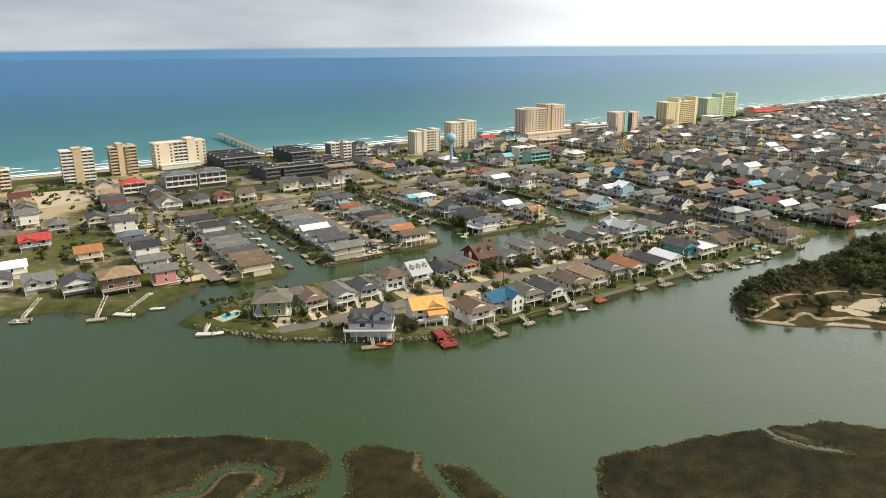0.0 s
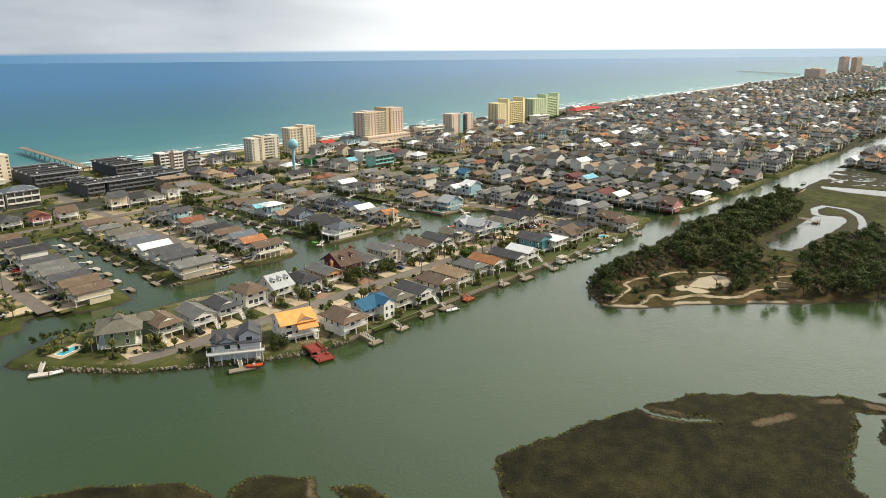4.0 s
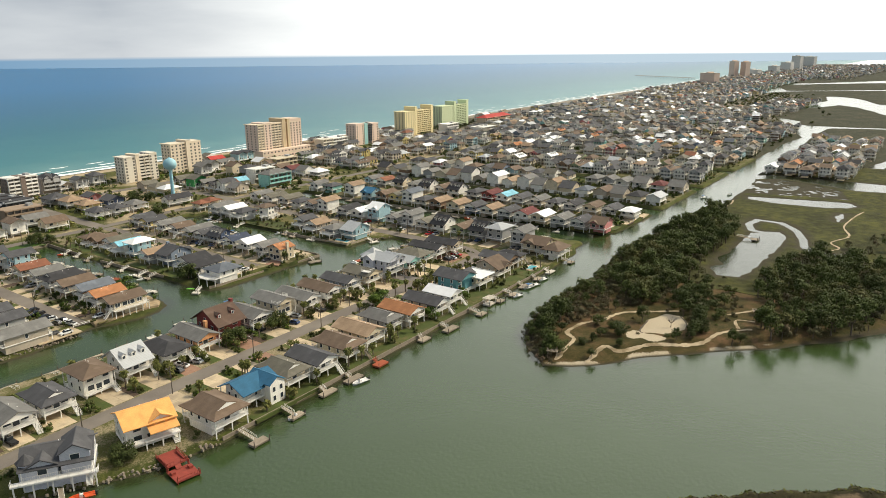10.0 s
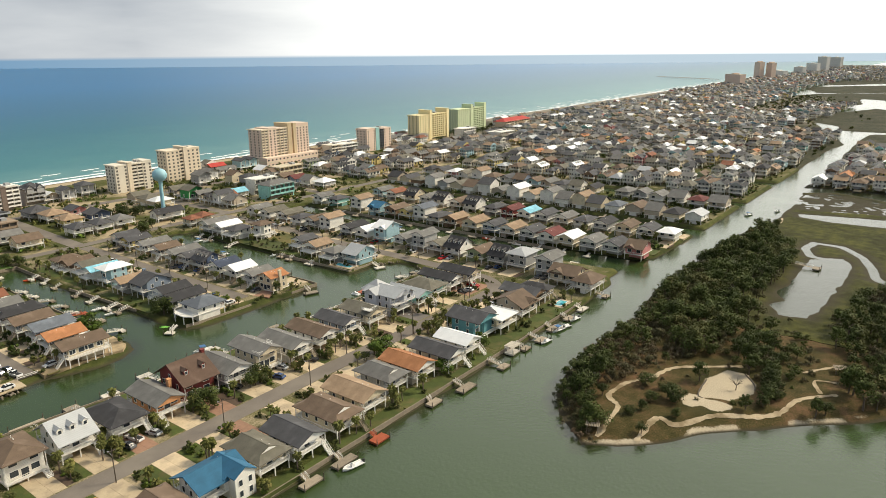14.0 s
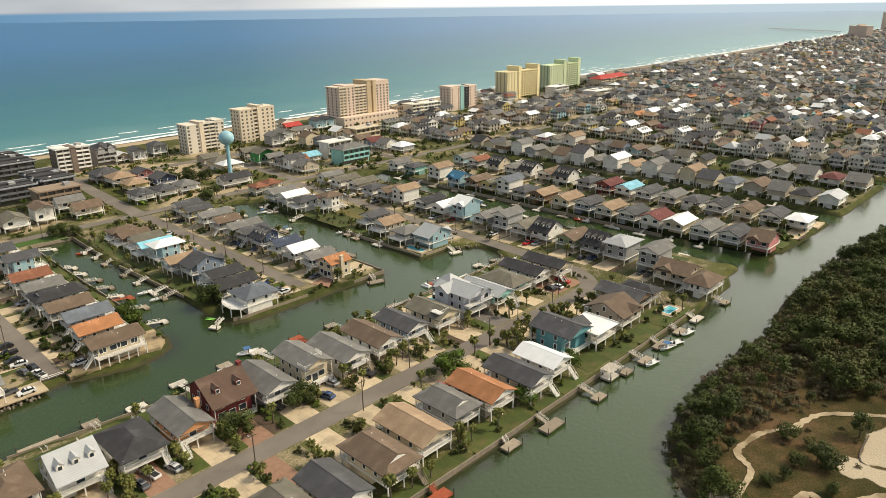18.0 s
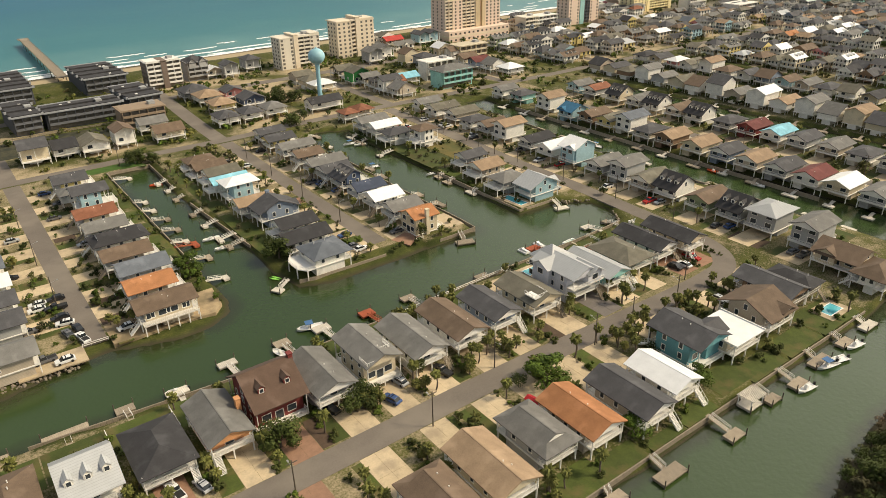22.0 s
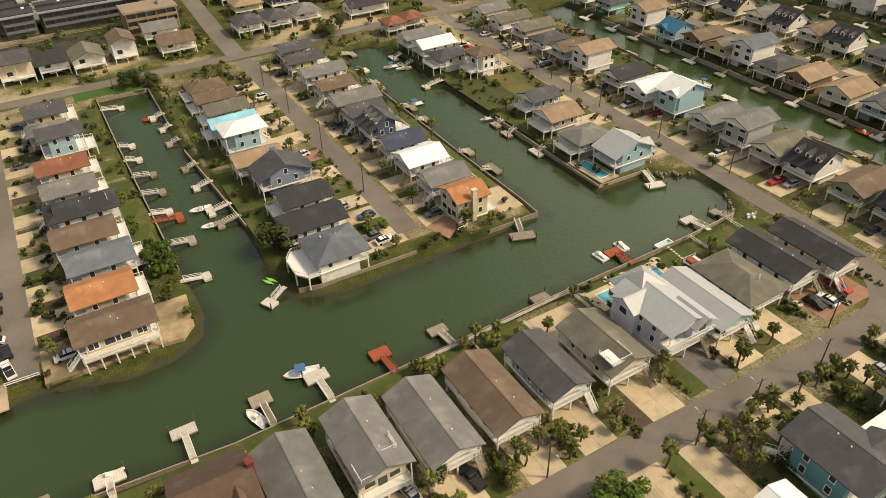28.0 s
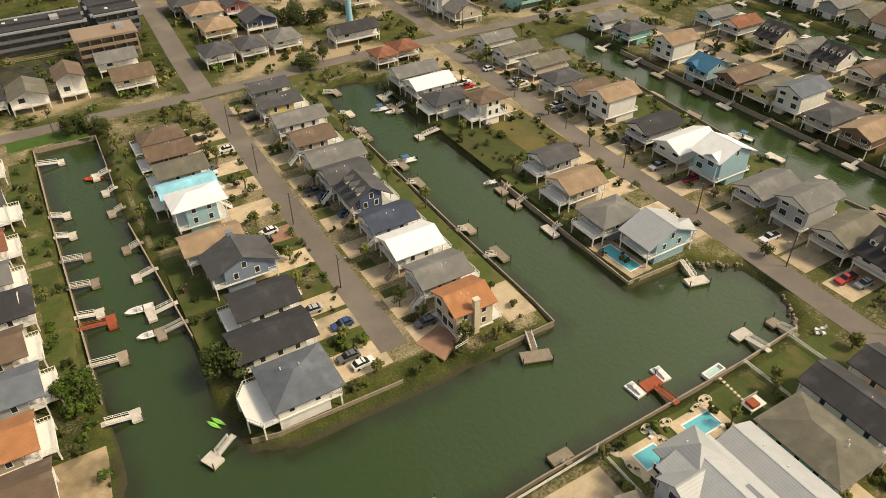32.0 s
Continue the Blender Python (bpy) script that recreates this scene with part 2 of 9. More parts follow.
def ground_material(name, low, mid, high, bare):
    """Land by its own 'grass' attribute (bare earth 0, turf 1) and its height over the water (wet mud at the edge)."""
    m = bpy.data.materials.new(name)
    m.use_nodes = True
    nt = m.node_tree
    n, l = nt.nodes, nt.links
    bsdf = n["Principled BSDF"]
    geo = n.new("ShaderNodeNewGeometry")
    noises = []
    for s in (0.035, 0.22, 2.2):
        t = n.new("ShaderNodeTexNoise")
        t.inputs["Scale"].default_value, t.inputs["Detail"].default_value = s, 5.0
        l.new(geo.outputs["Position"], t.inputs["Vector"])
        noises.append(t)
    turf = n.new("ShaderNodeValToRGB")
    e = turf.color_ramp.elements
    e[0].position, e[0].color = 0.38, (*low, 1)
    e[1].position, e[1].color = 0.62, (*high, 1)
    e.new(0.5).color = (*mid, 1)
    sumn = n.new("ShaderNodeMath")
    sumn.operation = "MULTIPLY_ADD"
    sumn.inputs[1].default_value = 0.37
    wide = n.new("ShaderNodeMath")
    wide.operation = "MULTIPLY_ADD"
    wide.inputs[1].default_value = 0.9
    l.new(noises[0].outputs["Fac"], wide.inputs[0])
    l.new(noises[1].outputs["Fac"], wide.inputs[2])
    l.new(wide.outputs[0], sumn.inputs[0])
    halfn = n.new("ShaderNodeMath")
    halfn.operation = "MULTIPLY"
    halfn.inputs[1].default_value = 0.30
    l.new(noises[2].outputs["Fac"], halfn.inputs[0])
    l.new(halfn.outputs[0], sumn.inputs[2])
    l.new(sumn.outputs[0], turf.inputs[0])
    att = n.new("ShaderNodeAttribute")
    att.attribute_name = "grass"
    shift = n.new("ShaderNodeMath")
    shift.operation = "ADD"
    l.new(att.outputs["Fac"], shift.inputs[0])
    off = n.new("ShaderNodeMapRange")
    off.inputs["From Min"].default_value, off.inputs["From Max"].default_value = 0.25, 0.75
    off.inputs["To Min"].default_value, off.inputs["To Max"].default_value = -0.42, 0.42
    grit = n.new("ShaderNodeMath")
    grit.operation = "MULTIPLY_ADD"
    grit.inputs[1].default_value = 0.55
    l.new(noises[2].outputs["Fac"], grit.inputs[0])
    part_two = n.new("ShaderNodeMath")
    part_two.operation = "MULTIPLY"
    part_two.inputs[1].default_value = 0.45
    l.new(noises[1].outputs["Fac"], part_two.inputs[0])
    l.new(part_two.outputs[0], grit.inputs[2])
    l.new(grit.outputs[0], off.inputs["Value"])
    l.new(off.outputs[0], shift.inputs[1])
    cut = n.new("ShaderNodeMapRange")
    cut.inputs["From Min"].default_value, cut.inputs["From Max"].default_value = 0.25, 0.70
    l.new(shift.outputs[0], cut.inputs["Value"])
    soil = n.new("ShaderNodeMix")
    soil.data_type = "RGBA"
    soil.inputs[6].default_value = (*[c * 0.72 for c in bare], 1)
    soil.inputs[7].default_value = (*[c * 1.15 for c in bare], 1)
    l.new(noises[2].outputs["Fac"], soil.inputs[0])
    mix = n.new("ShaderNodeMix")
    mix.data_type = "RGBA"
    l.new(cut.outputs[0], mix.inputs[0])
    l.new(soil.outputs[2], mix.inputs[6])
    l.new(turf.outputs[0], mix.inputs[7])
    sep = n.new("ShaderNodeSeparateXYZ")
    l.new(geo.outputs["Position"], sep.inputs[0])
    wet = n.new("ShaderNodeMapRange")
    wet.inputs["From Min"].default_value, wet.inputs["From Max"].default_value = 0.12, 0.45
    l.new(sep.outputs["Z"], wet.inputs["Value"])
    shore = n.new("ShaderNodeMix")
    shore.data_type = "RGBA"
    shore.inputs[6].default_value = (0.055, 0.048, 0.03, 1)
    l.new(wet.outputs[0], shore.inputs[0])
    l.new(mix.outputs[2], shore.inputs[7])
    l.new(shore.outputs[2], bsdf.inputs["Base Color"])
    bsdf.inputs["Roughness"].default_value = 0.95
    bsdf.inputs["Specular IOR Level"].default_value = 0.15
    bp = n.new("ShaderNodeBump")
    bp.inputs["Strength"].default_value, bp.inputs["Distance"].default_value = 0.6, 0.3
    l.new(noises[2].outputs["Fac"], bp.inputs["Height"])
    l.new(bp.outputs[0], bsdf.inputs["Normal"])
    return m


WATER = water_material()
COAST = ground_material("coast_ground", (0.026, 0.030, 0.015), (0.046, 0.047, 0.026), (0.080, 0.074, 0.046), (0.27, 0.235, 0.18))
LAND = ground_material("lot_ground", (0.028, 0.036, 0.010), (0.060, 0.070, 0.018), (0.120, 0.116, 0.036), (0.44, 0.35, 0.225))
MARSH = ground_material("marsh_ground", (0.010, 0.009, 0.004), (0.023, 0.020, 0.008), (0.048, 0.042, 0.015), (0.15, 0.108, 0.066))
WOODS = ground_material("wood_ground", (0.030, 0.032, 0.009), (0.068, 0.054, 0.019), (0.145, 0.085, 0.045), (0.50, 0.42, 0.30))
MEADOW = ground_material("meadow_ground", (0.024, 0.027, 0.009), (0.052, 0.053, 0.015), (0.098, 0.100, 0.022), (0.34, 0.28, 0.19))
SAND = mat("sand", (0.50, 0.41, 0.29), 0.95, 0.12, 0.05, 1.5, 0.3)
ASPHALT = mat("asphalt", (0.165, 0.140, 0.116), 0.9, 0.18, 0.12, 3.0, 0.2, dirt=(0.215, 0.185, 0.15), dirt_amount=0.4)
TRACK = mat("trodden_sand", (0.44, 0.35, 0.23), 0.95, 0.25, 0.3, 1.8, 0.3, dirt=(0.22, 0.165, 0.09), dirt_amount=0.5)
CONCRETE = mat("concrete", (0.53, 0.42, 0.275), 0.9, 0.16, 0.35, 3.0, 0.15, dirt=(0.33, 0.26, 0.18), dirt_amount=0.45, own=0.14)
PAVER = mat("brick_paving", (0.30, 0.17, 0.11), 0.9, 0.2, 0.8, 6.0, 0.2, own=0.12)
SANDY_LOT = mat("sandy_lot", (0.40, 0.30, 0.18), 0.95, 0.25, 0.3, 2.2, 0.3, dirt=(0.20, 0.155, 0.09), dirt_amount=0.6)
GRAVEL = mat("dark_gravel", (0.17, 0.15, 0.135), 0.95, 0.2, 0.5, 7.0, 0.2)
MULCH = mat("mulch", (0.085, 0.055, 0.036), 0.95, 0.3, 0.8, 7.0, 0.3)
LAWN = mat("lawn", (0.058, 0.078, 0.013), 0.95, 0.35, 0.35, 5.0, 0.4, dirt=(0.115, 0.092, 0.032), dirt_amount=0.5, own=0.2)
WOOD = mat("weathered_wood", (0.31, 0.255, 0.19), 0.9, 0.25, 1.0, 8.0, 0.2, stripes=0.4, stripe_axis=0, own=0.25)
WOOD_PALE = mat("bleached_wood", (0.60, 0.55, 0.47), 0.9, 0.2, 1.0, 8.0, 0.2, stripes=0.4, stripe_axis=0, own=0.15)
WOOD_DARK = mat("dark_wet_wood", (0.10, 0.08, 0.06), 0.8, 0.25, 1.0, 8.0, 0.2)
WOOD_RED = mat("red_stained_wood", (0.33, 0.075, 0.030), 0.8, 0.25, 1.0, 8.0, 0.2)
TRIM = mat("white_trim", (0.80, 0.775, 0.72), 0.6, 0.06, 1.0, 8.0, 0.05)
GLASS = mat("window_glass", (0.035, 0.045, 0.055), 0.12, 0.2, 0.5, 1.0, 0.0)
# near-black colour standing in for the shade inside openings
SHADE = mat("painted_opening_shade", (0.035, 0.033, 0.030), 0.9, 0.2, 1.0, 3.0, 0.0)
RIPRAP = mat("rock", (0.30, 0.25, 0.19), 0.95, 0.35, 1.2, 5.0, 0.3, own=0.25)
BARK = mat("bark", (0.13, 0.10, 0.075), 0.95, 0.3, 2.0, 9.0, 0.3)
STEEL = mat("galvanised_metal", (0.42, 0.42, 0.41), 0.45, 0.1, 1.0, 8.0, 0.05, metal=0.6)
TYRE = mat("rubber", (0.02, 0.02, 0.02), 0.85, 0.2, 3.0, 9.0, 0.1)


def leaf(name, color, own=0.22):
    m = mat(name, color, 0.75, 0.5, 0.11, 1.8, 0.0, own=own, dirt=tuple(v * k for v, k in zip(color, (1.9, 1.35, 2.0))), dirt_amount=0.35)
    n, l = m.node_tree.nodes, m.node_tree.links
    bsdf = n["Principled BSDF"]
    geo, hue, rng = n.new("ShaderNodeNewGeometry"), n.new("ShaderNodeHueSaturation"), n.new("ShaderNodeMapRange")
    rng.inputs["To Min"].default_value, rng.inputs["To Max"].default_value = 0.74, 1.28
    l.new(geo.outputs["Random Per Island"], rng.inputs["Value"])
    l.new(rng.outputs[0], hue.inputs["Value"])
    l.new(bsdf.inputs["Base Color"].links[0].from_socket, hue.inputs["Color"])
    l.new(hue.outputs[0], bsdf.inputs["Base Color"])
    m.node_tree.nodes["Principled BSDF"].inputs["Specular IOR Level"].default_value = 0.25
    return m


OAK = leaf("oak_leaves", (0.050, 0.066, 0.014))
OAK_GREY = leaf("grey_scrub_leaves", (0.075, 0.070, 0.030))
BRIGHT = leaf("bright_leaves", (0.066, 0.105, 0.013))
PALM = leaf("palm_leaves", (0.135, 0.140, 0.036))
REED = leaf("marsh_reed", (0.052, 0.047, 0.014))
REED_EDGE = leaf("edge_reed", (0.086, 0.098, 0.015))

ROOFS = {
    "slate": ((0.070, 0.069, 0.072), "dark slate-grey shingle"), "black": ((0.035, 0.034, 0.036), "nearly black shingle"),
    "gray": ((0.155, 0.150, 0.138), "grey shingle"), "olive": ((0.140, 0.128, 0.096), "olive-grey shingle"),
    "chestnut": ((0.095, 0.058, 0.040), "dark chestnut-brown shingle"), "brown": ((0.140, 0.096, 0.064), "brown shingle"), "tan": ((0.29, 0.20, 0.125), "tan shingle"),
    "bluegray": ((0.12, 0.135, 0.155), "blue-grey shingle"), "orange": ((0.36, 0.155, 0.065), "faded orange shingle"),
    "bright": ((0.80, 0.39, 0.12), "bright orange"), "rust": ((0.22, 0.085, 0.045), "rust-red shingle"),
    "white": ((0.78, 0.78, 0.76), "white metal"), "silver": ((0.40, 0.41, 0.41), "pale grey standing-seam metal"),
    "blue": ((0.030, 0.130, 0.225), "blue"), "sky": ((0.22, 0.50, 0.60), "pale blue"), "navy": ((0.045, 0.058, 0.09), "navy-blue"),
    "red": ((0.42, 0.05, 0.04), "red"), "maroon": ((0.13, 0.035, 0.03), "maroon")}
WALLS = {
    "white": ((0.80, 0.77, 0.70), "white"), "cream": ((0.62, 0.53, 0.38), "cream"), "beige": ((0.48, 0.41, 0.32), "beige"),
    "gray": ((0.38, 0.38, 0.37), "grey"), "bluegray": ((0.22, 0.27, 0.34), "blue-grey"), "sky": ((0.33, 0.50, 0.55), "pale blue"),
    "teal": ((0.11, 0.30, 0.33), "teal"), "aqua": ((0.28, 0.55, 0.50), "aqua"), "yellow": ((0.62, 0.50, 0.20), "yellow"),
    "green": ((0.26, 0.31, 0.18), "sage-green"), "darkred": ((0.20, 0.035, 0.03), "dark red"), "pink": ((0.62, 0.25, 0.24), "pink"),
    "orange": ((0.60, 0.29, 0.13), "orange"), "wood": ((0.24, 0.15, 0.09), "brown wooden"), "lavender": ((0.60, 0.61, 0.66), "pale lavender-grey"),
    "navy": ((0.07, 0.10, 0.17), "dark blue"), "vivid": ((0.04, 0.26, 0.07), "vivid green")}
for key, (c, _) in ROOFS.items():
    metal = key in ("white", "silver")
    mat("roof_" + key, c, 0.45 if metal else 0.9, 0.10 if metal else 0.22, 0.5, 5.0, 0.1 if metal else 0.25,
        dirt=None if metal or key in ("bright", "blue") else tuple(v * 1.3 + 0.015 for v in c), dirt_amount=0.3,
        stripes=0.45 if key == "silver" else 0.0, stripe_axis=0, own=0.10)
for key, (c, _) in WALLS.items():
    mat("wall_" + key, c, 0.75, 0.10, 0.5, 5.0, 0.08, dirt=tuple(v * 0.75 for v in c), dirt_amount=0.15, stripes=0.35, own=0.10)


# ---- mesh tools ----
class Shape:
    """Vertices and faces of one mesh, put together from simple solids."""

    def __init__(self):
        self.v, self.f, self.s = [], [], []

    def face(self, pts, slot=0):
        k = len(self.v)
        self.v += pts
        self.f.append(tuple(range(k, k + len(pts))))
        self.s.append(slot)
        return self

    def box(self, x0, x1, y0, y1, z0, z1, slot=0):
        k = len(self.v)
        self.v += [(x0, y0, z0), (x1, y0, z0), (x1, y1, z0), (x0, y1, z0), (x0, y0, z1), (x1, y0, z1), (x1, y1, z1), (x0, y1, z1)]
        self.f += [(k, k + 3, k + 2, k + 1), (k + 4, k + 5, k + 6, k + 7), (k, k + 1, k + 5, k + 4), (k + 1, k + 2, k + 6, k + 5),
                   (k + 2, k + 3, k + 7, k + 6), (k + 3, k, k + 4, k + 7)]
        self.s += [slot] * 6
        return self

    def prism(self, pts, axis, a, b, slot=0):
        """A closed outline (pairs) pushed from a to b along an axis ('x', 'y' or 'z')."""
        n, k = len(pts), len(self.v)
        put = {"x": lambda p, q, t: (t, p, q), "y": lambda p, q, t: (p, t, q), "z": lambda p, q, t: (p, q, t)}[axis]
        self.v += [put(p, q, a) for p, q in pts] + [put(p, q, b) for p, q in pts]
        self.f += [tuple(k + i for i in reversed(range(n))), tuple(k + n + i for i in range(n))]
        self.f += [(k + i, k + (i + 1) % n, k + n + (i + 1) % n, k + n + i) for i in range(n)]
        self.s += [slot] * (n + 2)
        return self

    def tube(self, p, q, r0, r1=None, sides=6, slot=0):
        p, q = Vector(p), Vector(q)
        r1 = r0 if r1 is None else r1
        way = (q - p).normalized()
        side = way.orthogonal().normalized()
        up = way.cross(side)
        k = len(self.v)
        for c, r in ((p, r0), (q, r1)):
            for i in range(sides):
                a = 2 * math.pi * i / sides
                self.v.append(tuple(c + r * (math.cos(a) * side + math.sin(a) * up)))
        self.f += [(k + i, k + (i + 1) % sides, k + sides + (i + 1) % sides, k + sides + i) for i in range(sides)]
        self.f += [tuple(k + i for i in reversed(range(sides))), tuple(k + sides + i for i in range(sides))]
        self.s += [slot] * (sides + 2)
        return self

    def lattice(self, p, q, h, gap, thick=0.035, rails=((0.10, 0.18), (0.92, 1.0))):
        """A railing in one piece from p to q (their own heights): posts and rails that share their corners."""
        p, q = Vector(p), Vector(q)
        flat = Vector((q.x - p.x, q.y - p.y, 0))
        ln = flat.length
        side = Vector((-flat.y, flat.x, 0)) / ln * thick
        n = max(2, int(ln / gap))
        ts, post = [], []
        for i in range(n + 1):
            c, r = ln * i / n, 0.06 if i in (0, n) else 0.03
            ts += [c - r, c + r]
            post += [True, False]
        zs = [0.0]
        for a, b in rails:
            zs += [a * h, b * h]
        solid = lambda i, j: 0 <= i < len(ts) - 1 and 0 <= j < len(zs) - 1 and (post[i] or j % 2 == 1)
        seen = {}

        def corner(i, j, k):
            if (i, j, k) not in seen:
                t = ts[i] / ln
                c = p.lerp(q, t) + side * (1 if k else -1)
                seen[i, j, k] = len(self.v)
                self.v.append((c.x, c.y, c.z + zs[j]))
            return seen[i, j, k]

        for i in range(len(ts) - 1):
            for j in range(len(zs) - 1):
                if not solid(i, j):
                    continue
                quads = [[(i, j, 0), (i + 1, j, 0), (i + 1, j + 1, 0), (i, j + 1, 0)], [(i + 1, j, 1), (i, j, 1), (i, j + 1, 1), (i + 1, j + 1, 1)]]
                if not solid(i - 1, j):
                    quads.append([(i, j, 1), (i, j, 0), (i, j + 1, 0), (i, j + 1, 1)])
                if not solid(i + 1, j):
                    quads.append([(i + 1, j, 0), (i + 1, j, 1), (i + 1, j + 1, 1), (i + 1, j + 1, 0)])
                if not solid(i, j + 1):
                    quads.append([(i, j + 1, 0), (i + 1, j + 1, 0), (i + 1, j + 1, 1), (i, j + 1, 1)])
                for f in quads:
                    self.f.append(tuple(corner(*c) for c in f))
                    self.s.append(0)
        return self

    def lathe(self, rings, sides=16, slot=0, cx=0.0, cy=0.0):
        k = len(self.v)
        for r, z in rings:
            self.v += [(cx + r * math.cos(2 * math.pi * i / sides), cy + r * math.sin(2 * math.pi * i / sides), z) for i in range(sides)]
        for j in range(len(rings) - 1):
            a, b = k + j * sides, k + (j + 1) * sides
            self.f += [(a + i, a + (i + 1) % sides, b + (i + 1) % sides, b + i) for i in range(sides)]
            self.s += [slot] * sides
        return self

    def mesh(self, name, *mats, smooth=False):
        me = bpy.data.meshes.new(name)
        me.from_pydata(self.v, [], self.f)
        for m in mats:
            me.materials.append(m)
        if len(mats) > 1:
            me.polygons.foreach_set("material_index", self.s)
        if smooth:
            me.polygons.foreach_set("use_smooth", [True] * len(self.f))
        me.update()
        return me


def part(name, shape, material, parent, label="", at=None, smooth=False):
    """One mesh object under a thing or under a part. A ready mesh may be given in place of a shape."""
    me = shape.mesh(name, material, smooth=smooth) if isinstance(shape, Shape) else shape
    ob = new(name, me)
    ob.parent = parent
    if at is not None:
        ob.matrix_basis = at
    return tagged(ob, label)


def thing(name, label, category, m, group="", kind=""):
    ob = new(name)
    ob.matrix_world = m
    ob.empty_display_size = 0.5
    return tagged(ob, label, category, group, kind)


def slab(name, shape, material, label, kind="structure", category=""):
    return tagged(new(name, shape.mesh(name, material)), label, category or name.replace("_", " "), kind=kind)


# ---- land ----
SHORE, LOT = 0.0, 1.5


def sdf(px, py, pts):
    """Signed distance to a closed outline, positive inside."""
    best, inside = np.full(px.shape, 1e9), np.zeros(px.shape, bool)
    for (ax, ay), (bx, by) in zip(pts, pts[1:] + pts[:1]):
        dx, dy = bx - ax, by - ay
        t = np.clip(((px - ax) * dx + (py - ay) * dy) / (dx * dx + dy * dy), 0, 1)
        best = np.minimum(best, np.hypot(px - ax - t * dx, py - ay - t * dy))
        inside ^= ((ay > py) != (by > py)) & (px < dx * (py - ay) / (dy if abs(dy) > 1e-9 else 1e-9) + ax)
    return np.where(inside, best, -best)


def wobble(px, py, scale, seed):
    r = np.random.RandomState(seed)
    out = np.zeros(px.shape)
    for k in range(5):
        a, f, p = r.uniform(0, 6.28), scale * r.uniform(0.5, 2.2), r.uniform(0, 6.28)
        out += np.sin((px * math.cos(a) + py * math.sin(a)) * f + p + 1.5 * np.sin((px * math.sin(a) - py * math.cos(a)) * f * 0.7))
    return out / 5


MAIN_ISLAND = [(51, 263), (57, 254), (76, 229), (101, 210), (120, 199), (140, 195), (320, 193.5), (352, 195), (360, 199), (352, 236),
               (318, 272), (300, 270.6), (250, 270.0), (230, 269.2), (190, 268.4), (140, 273), (100, 277), (64, 270)]
FINGER_WEST = [(-400, 330), (-60, 320), (-4, 309), (16, 300), (30, 287), (40, 281), (50, 287), (58, 290.5), (66, 293), (69, 302), (74, 303.5), (81, 297.5), (91, 294), (101, 292), (107.5, 295), (109, 304), (108.5, 320), (114, 430), (-400, 430)]
FINGER_A = [(126, 329), (125, 306), (127, 296), (138, 295.2), (152, 298), (162, 300), (170, 297), (179, 295), (187, 295.7), (192.5, 299.5), (194.5, 306), (194, 322), (193.6, 394), (193.6, 434), (125, 434), (124.4, 367)]
FINGER_B = [(211.5, 309), (214, 300), (222, 297), (244, 296.2), (257, 297.2), (276.6, 297.6), (277, 305), (276.8, 338), (277.5, 398), (281, 432), (210.5, 434), (209.5, 380), (212.5, 332)]
FINGER_C = [(297, 298.5), (314, 298), (323.5, 291), (324.5, 282), (318, 271), (330, 198), (372, 200), (369, 241), (369, 267), (366, 295), (367.5, 330), (371, 378), (373.5, 413), (375, 430), (302, 430), (298, 390), (299, 348)]
TOWN = [(-400, 426), (720, 426), (720, 650), (-400, 650)]
EAST = [(394, 200), (402, 194), (460, 192), (720, 191), (720, 430), (388, 430), (387, 400)]
CREEKS = ([(388, 427), (387, 290), (387, 240), (393, 202), (396, 180), (362, 180), (372, 200), (369, 241), (369, 267), (366, 295), (367.5, 330), (371, 378), (373.5, 413), (374.5, 427)],
          [(452, 415), (455, 180), (471, 180), (468, 415)], [(541, 420), (543, 180), (558, 180), (556, 420)], [(627, 420), (628, 180), (643, 180), (641, 420)], [(193.6, 415), (193.6, 433), (210.5, 433), (210.3, 415)], [(280, 415), (282, 427), (288, 430.5), (294, 429), (297.5, 422), (298.5, 415)])


def sheet(name, x0, x1, y0, y1, step, height, material, label, category="ground"):
    """A ground grid; height(px, py) gives z and the share of turf. Cells far under water are left out."""
    xs, ys = np.arange(x0, x1 + step / 2, step), np.arange(y0, y1 + step / 2, step)
    px, py = np.meshgrid(xs, ys)
    z, grass = height(px, py)
    n, m = len(xs), len(ys)
    idx = np.arange(n * m).reshape(m, n)
    quads = np.stack([idx[:-1, :-1], idx[:-1, 1:], idx[1:, 1:], idx[1:, :-1]], -1).reshape(-1, 4)
    keep = (z.ravel()[quads] > -0.7).any(1)
    quads = quads[keep]
    used = np.unique(quads)
    back_to = np.full(n * m, -1)
    back_to[used] = np.arange(len(used))
    me = bpy.data.meshes.new(name)
    co = np.stack([px.ravel(), py.ravel(), z.ravel()], -1)[used]
    me.vertices.add(len(co))
    me.vertices.foreach_set("co", co.ravel().astype(np.float32))
    q = back_to[quads]
    me.loops.add(q.size)
    me.loops.foreach_set("vertex_index", q.ravel().astype(np.int32))
    me.polygons.add(len(q))
    me.polygons.foreach_set("loop_start", np.arange(0, q.size, 4, dtype=np.int32))
    me.polygons.foreach_set("use_smooth", np.ones(len(q), bool))
    me.update(calc_edges=True)
    me.attributes.new("grass", "FLOAT", "POINT").data.foreach_set("value", grass.ravel()[used].astype(np.float32))
    me.materials.append(material)
    return tagged(new(name, me), label, category, kind="structure")


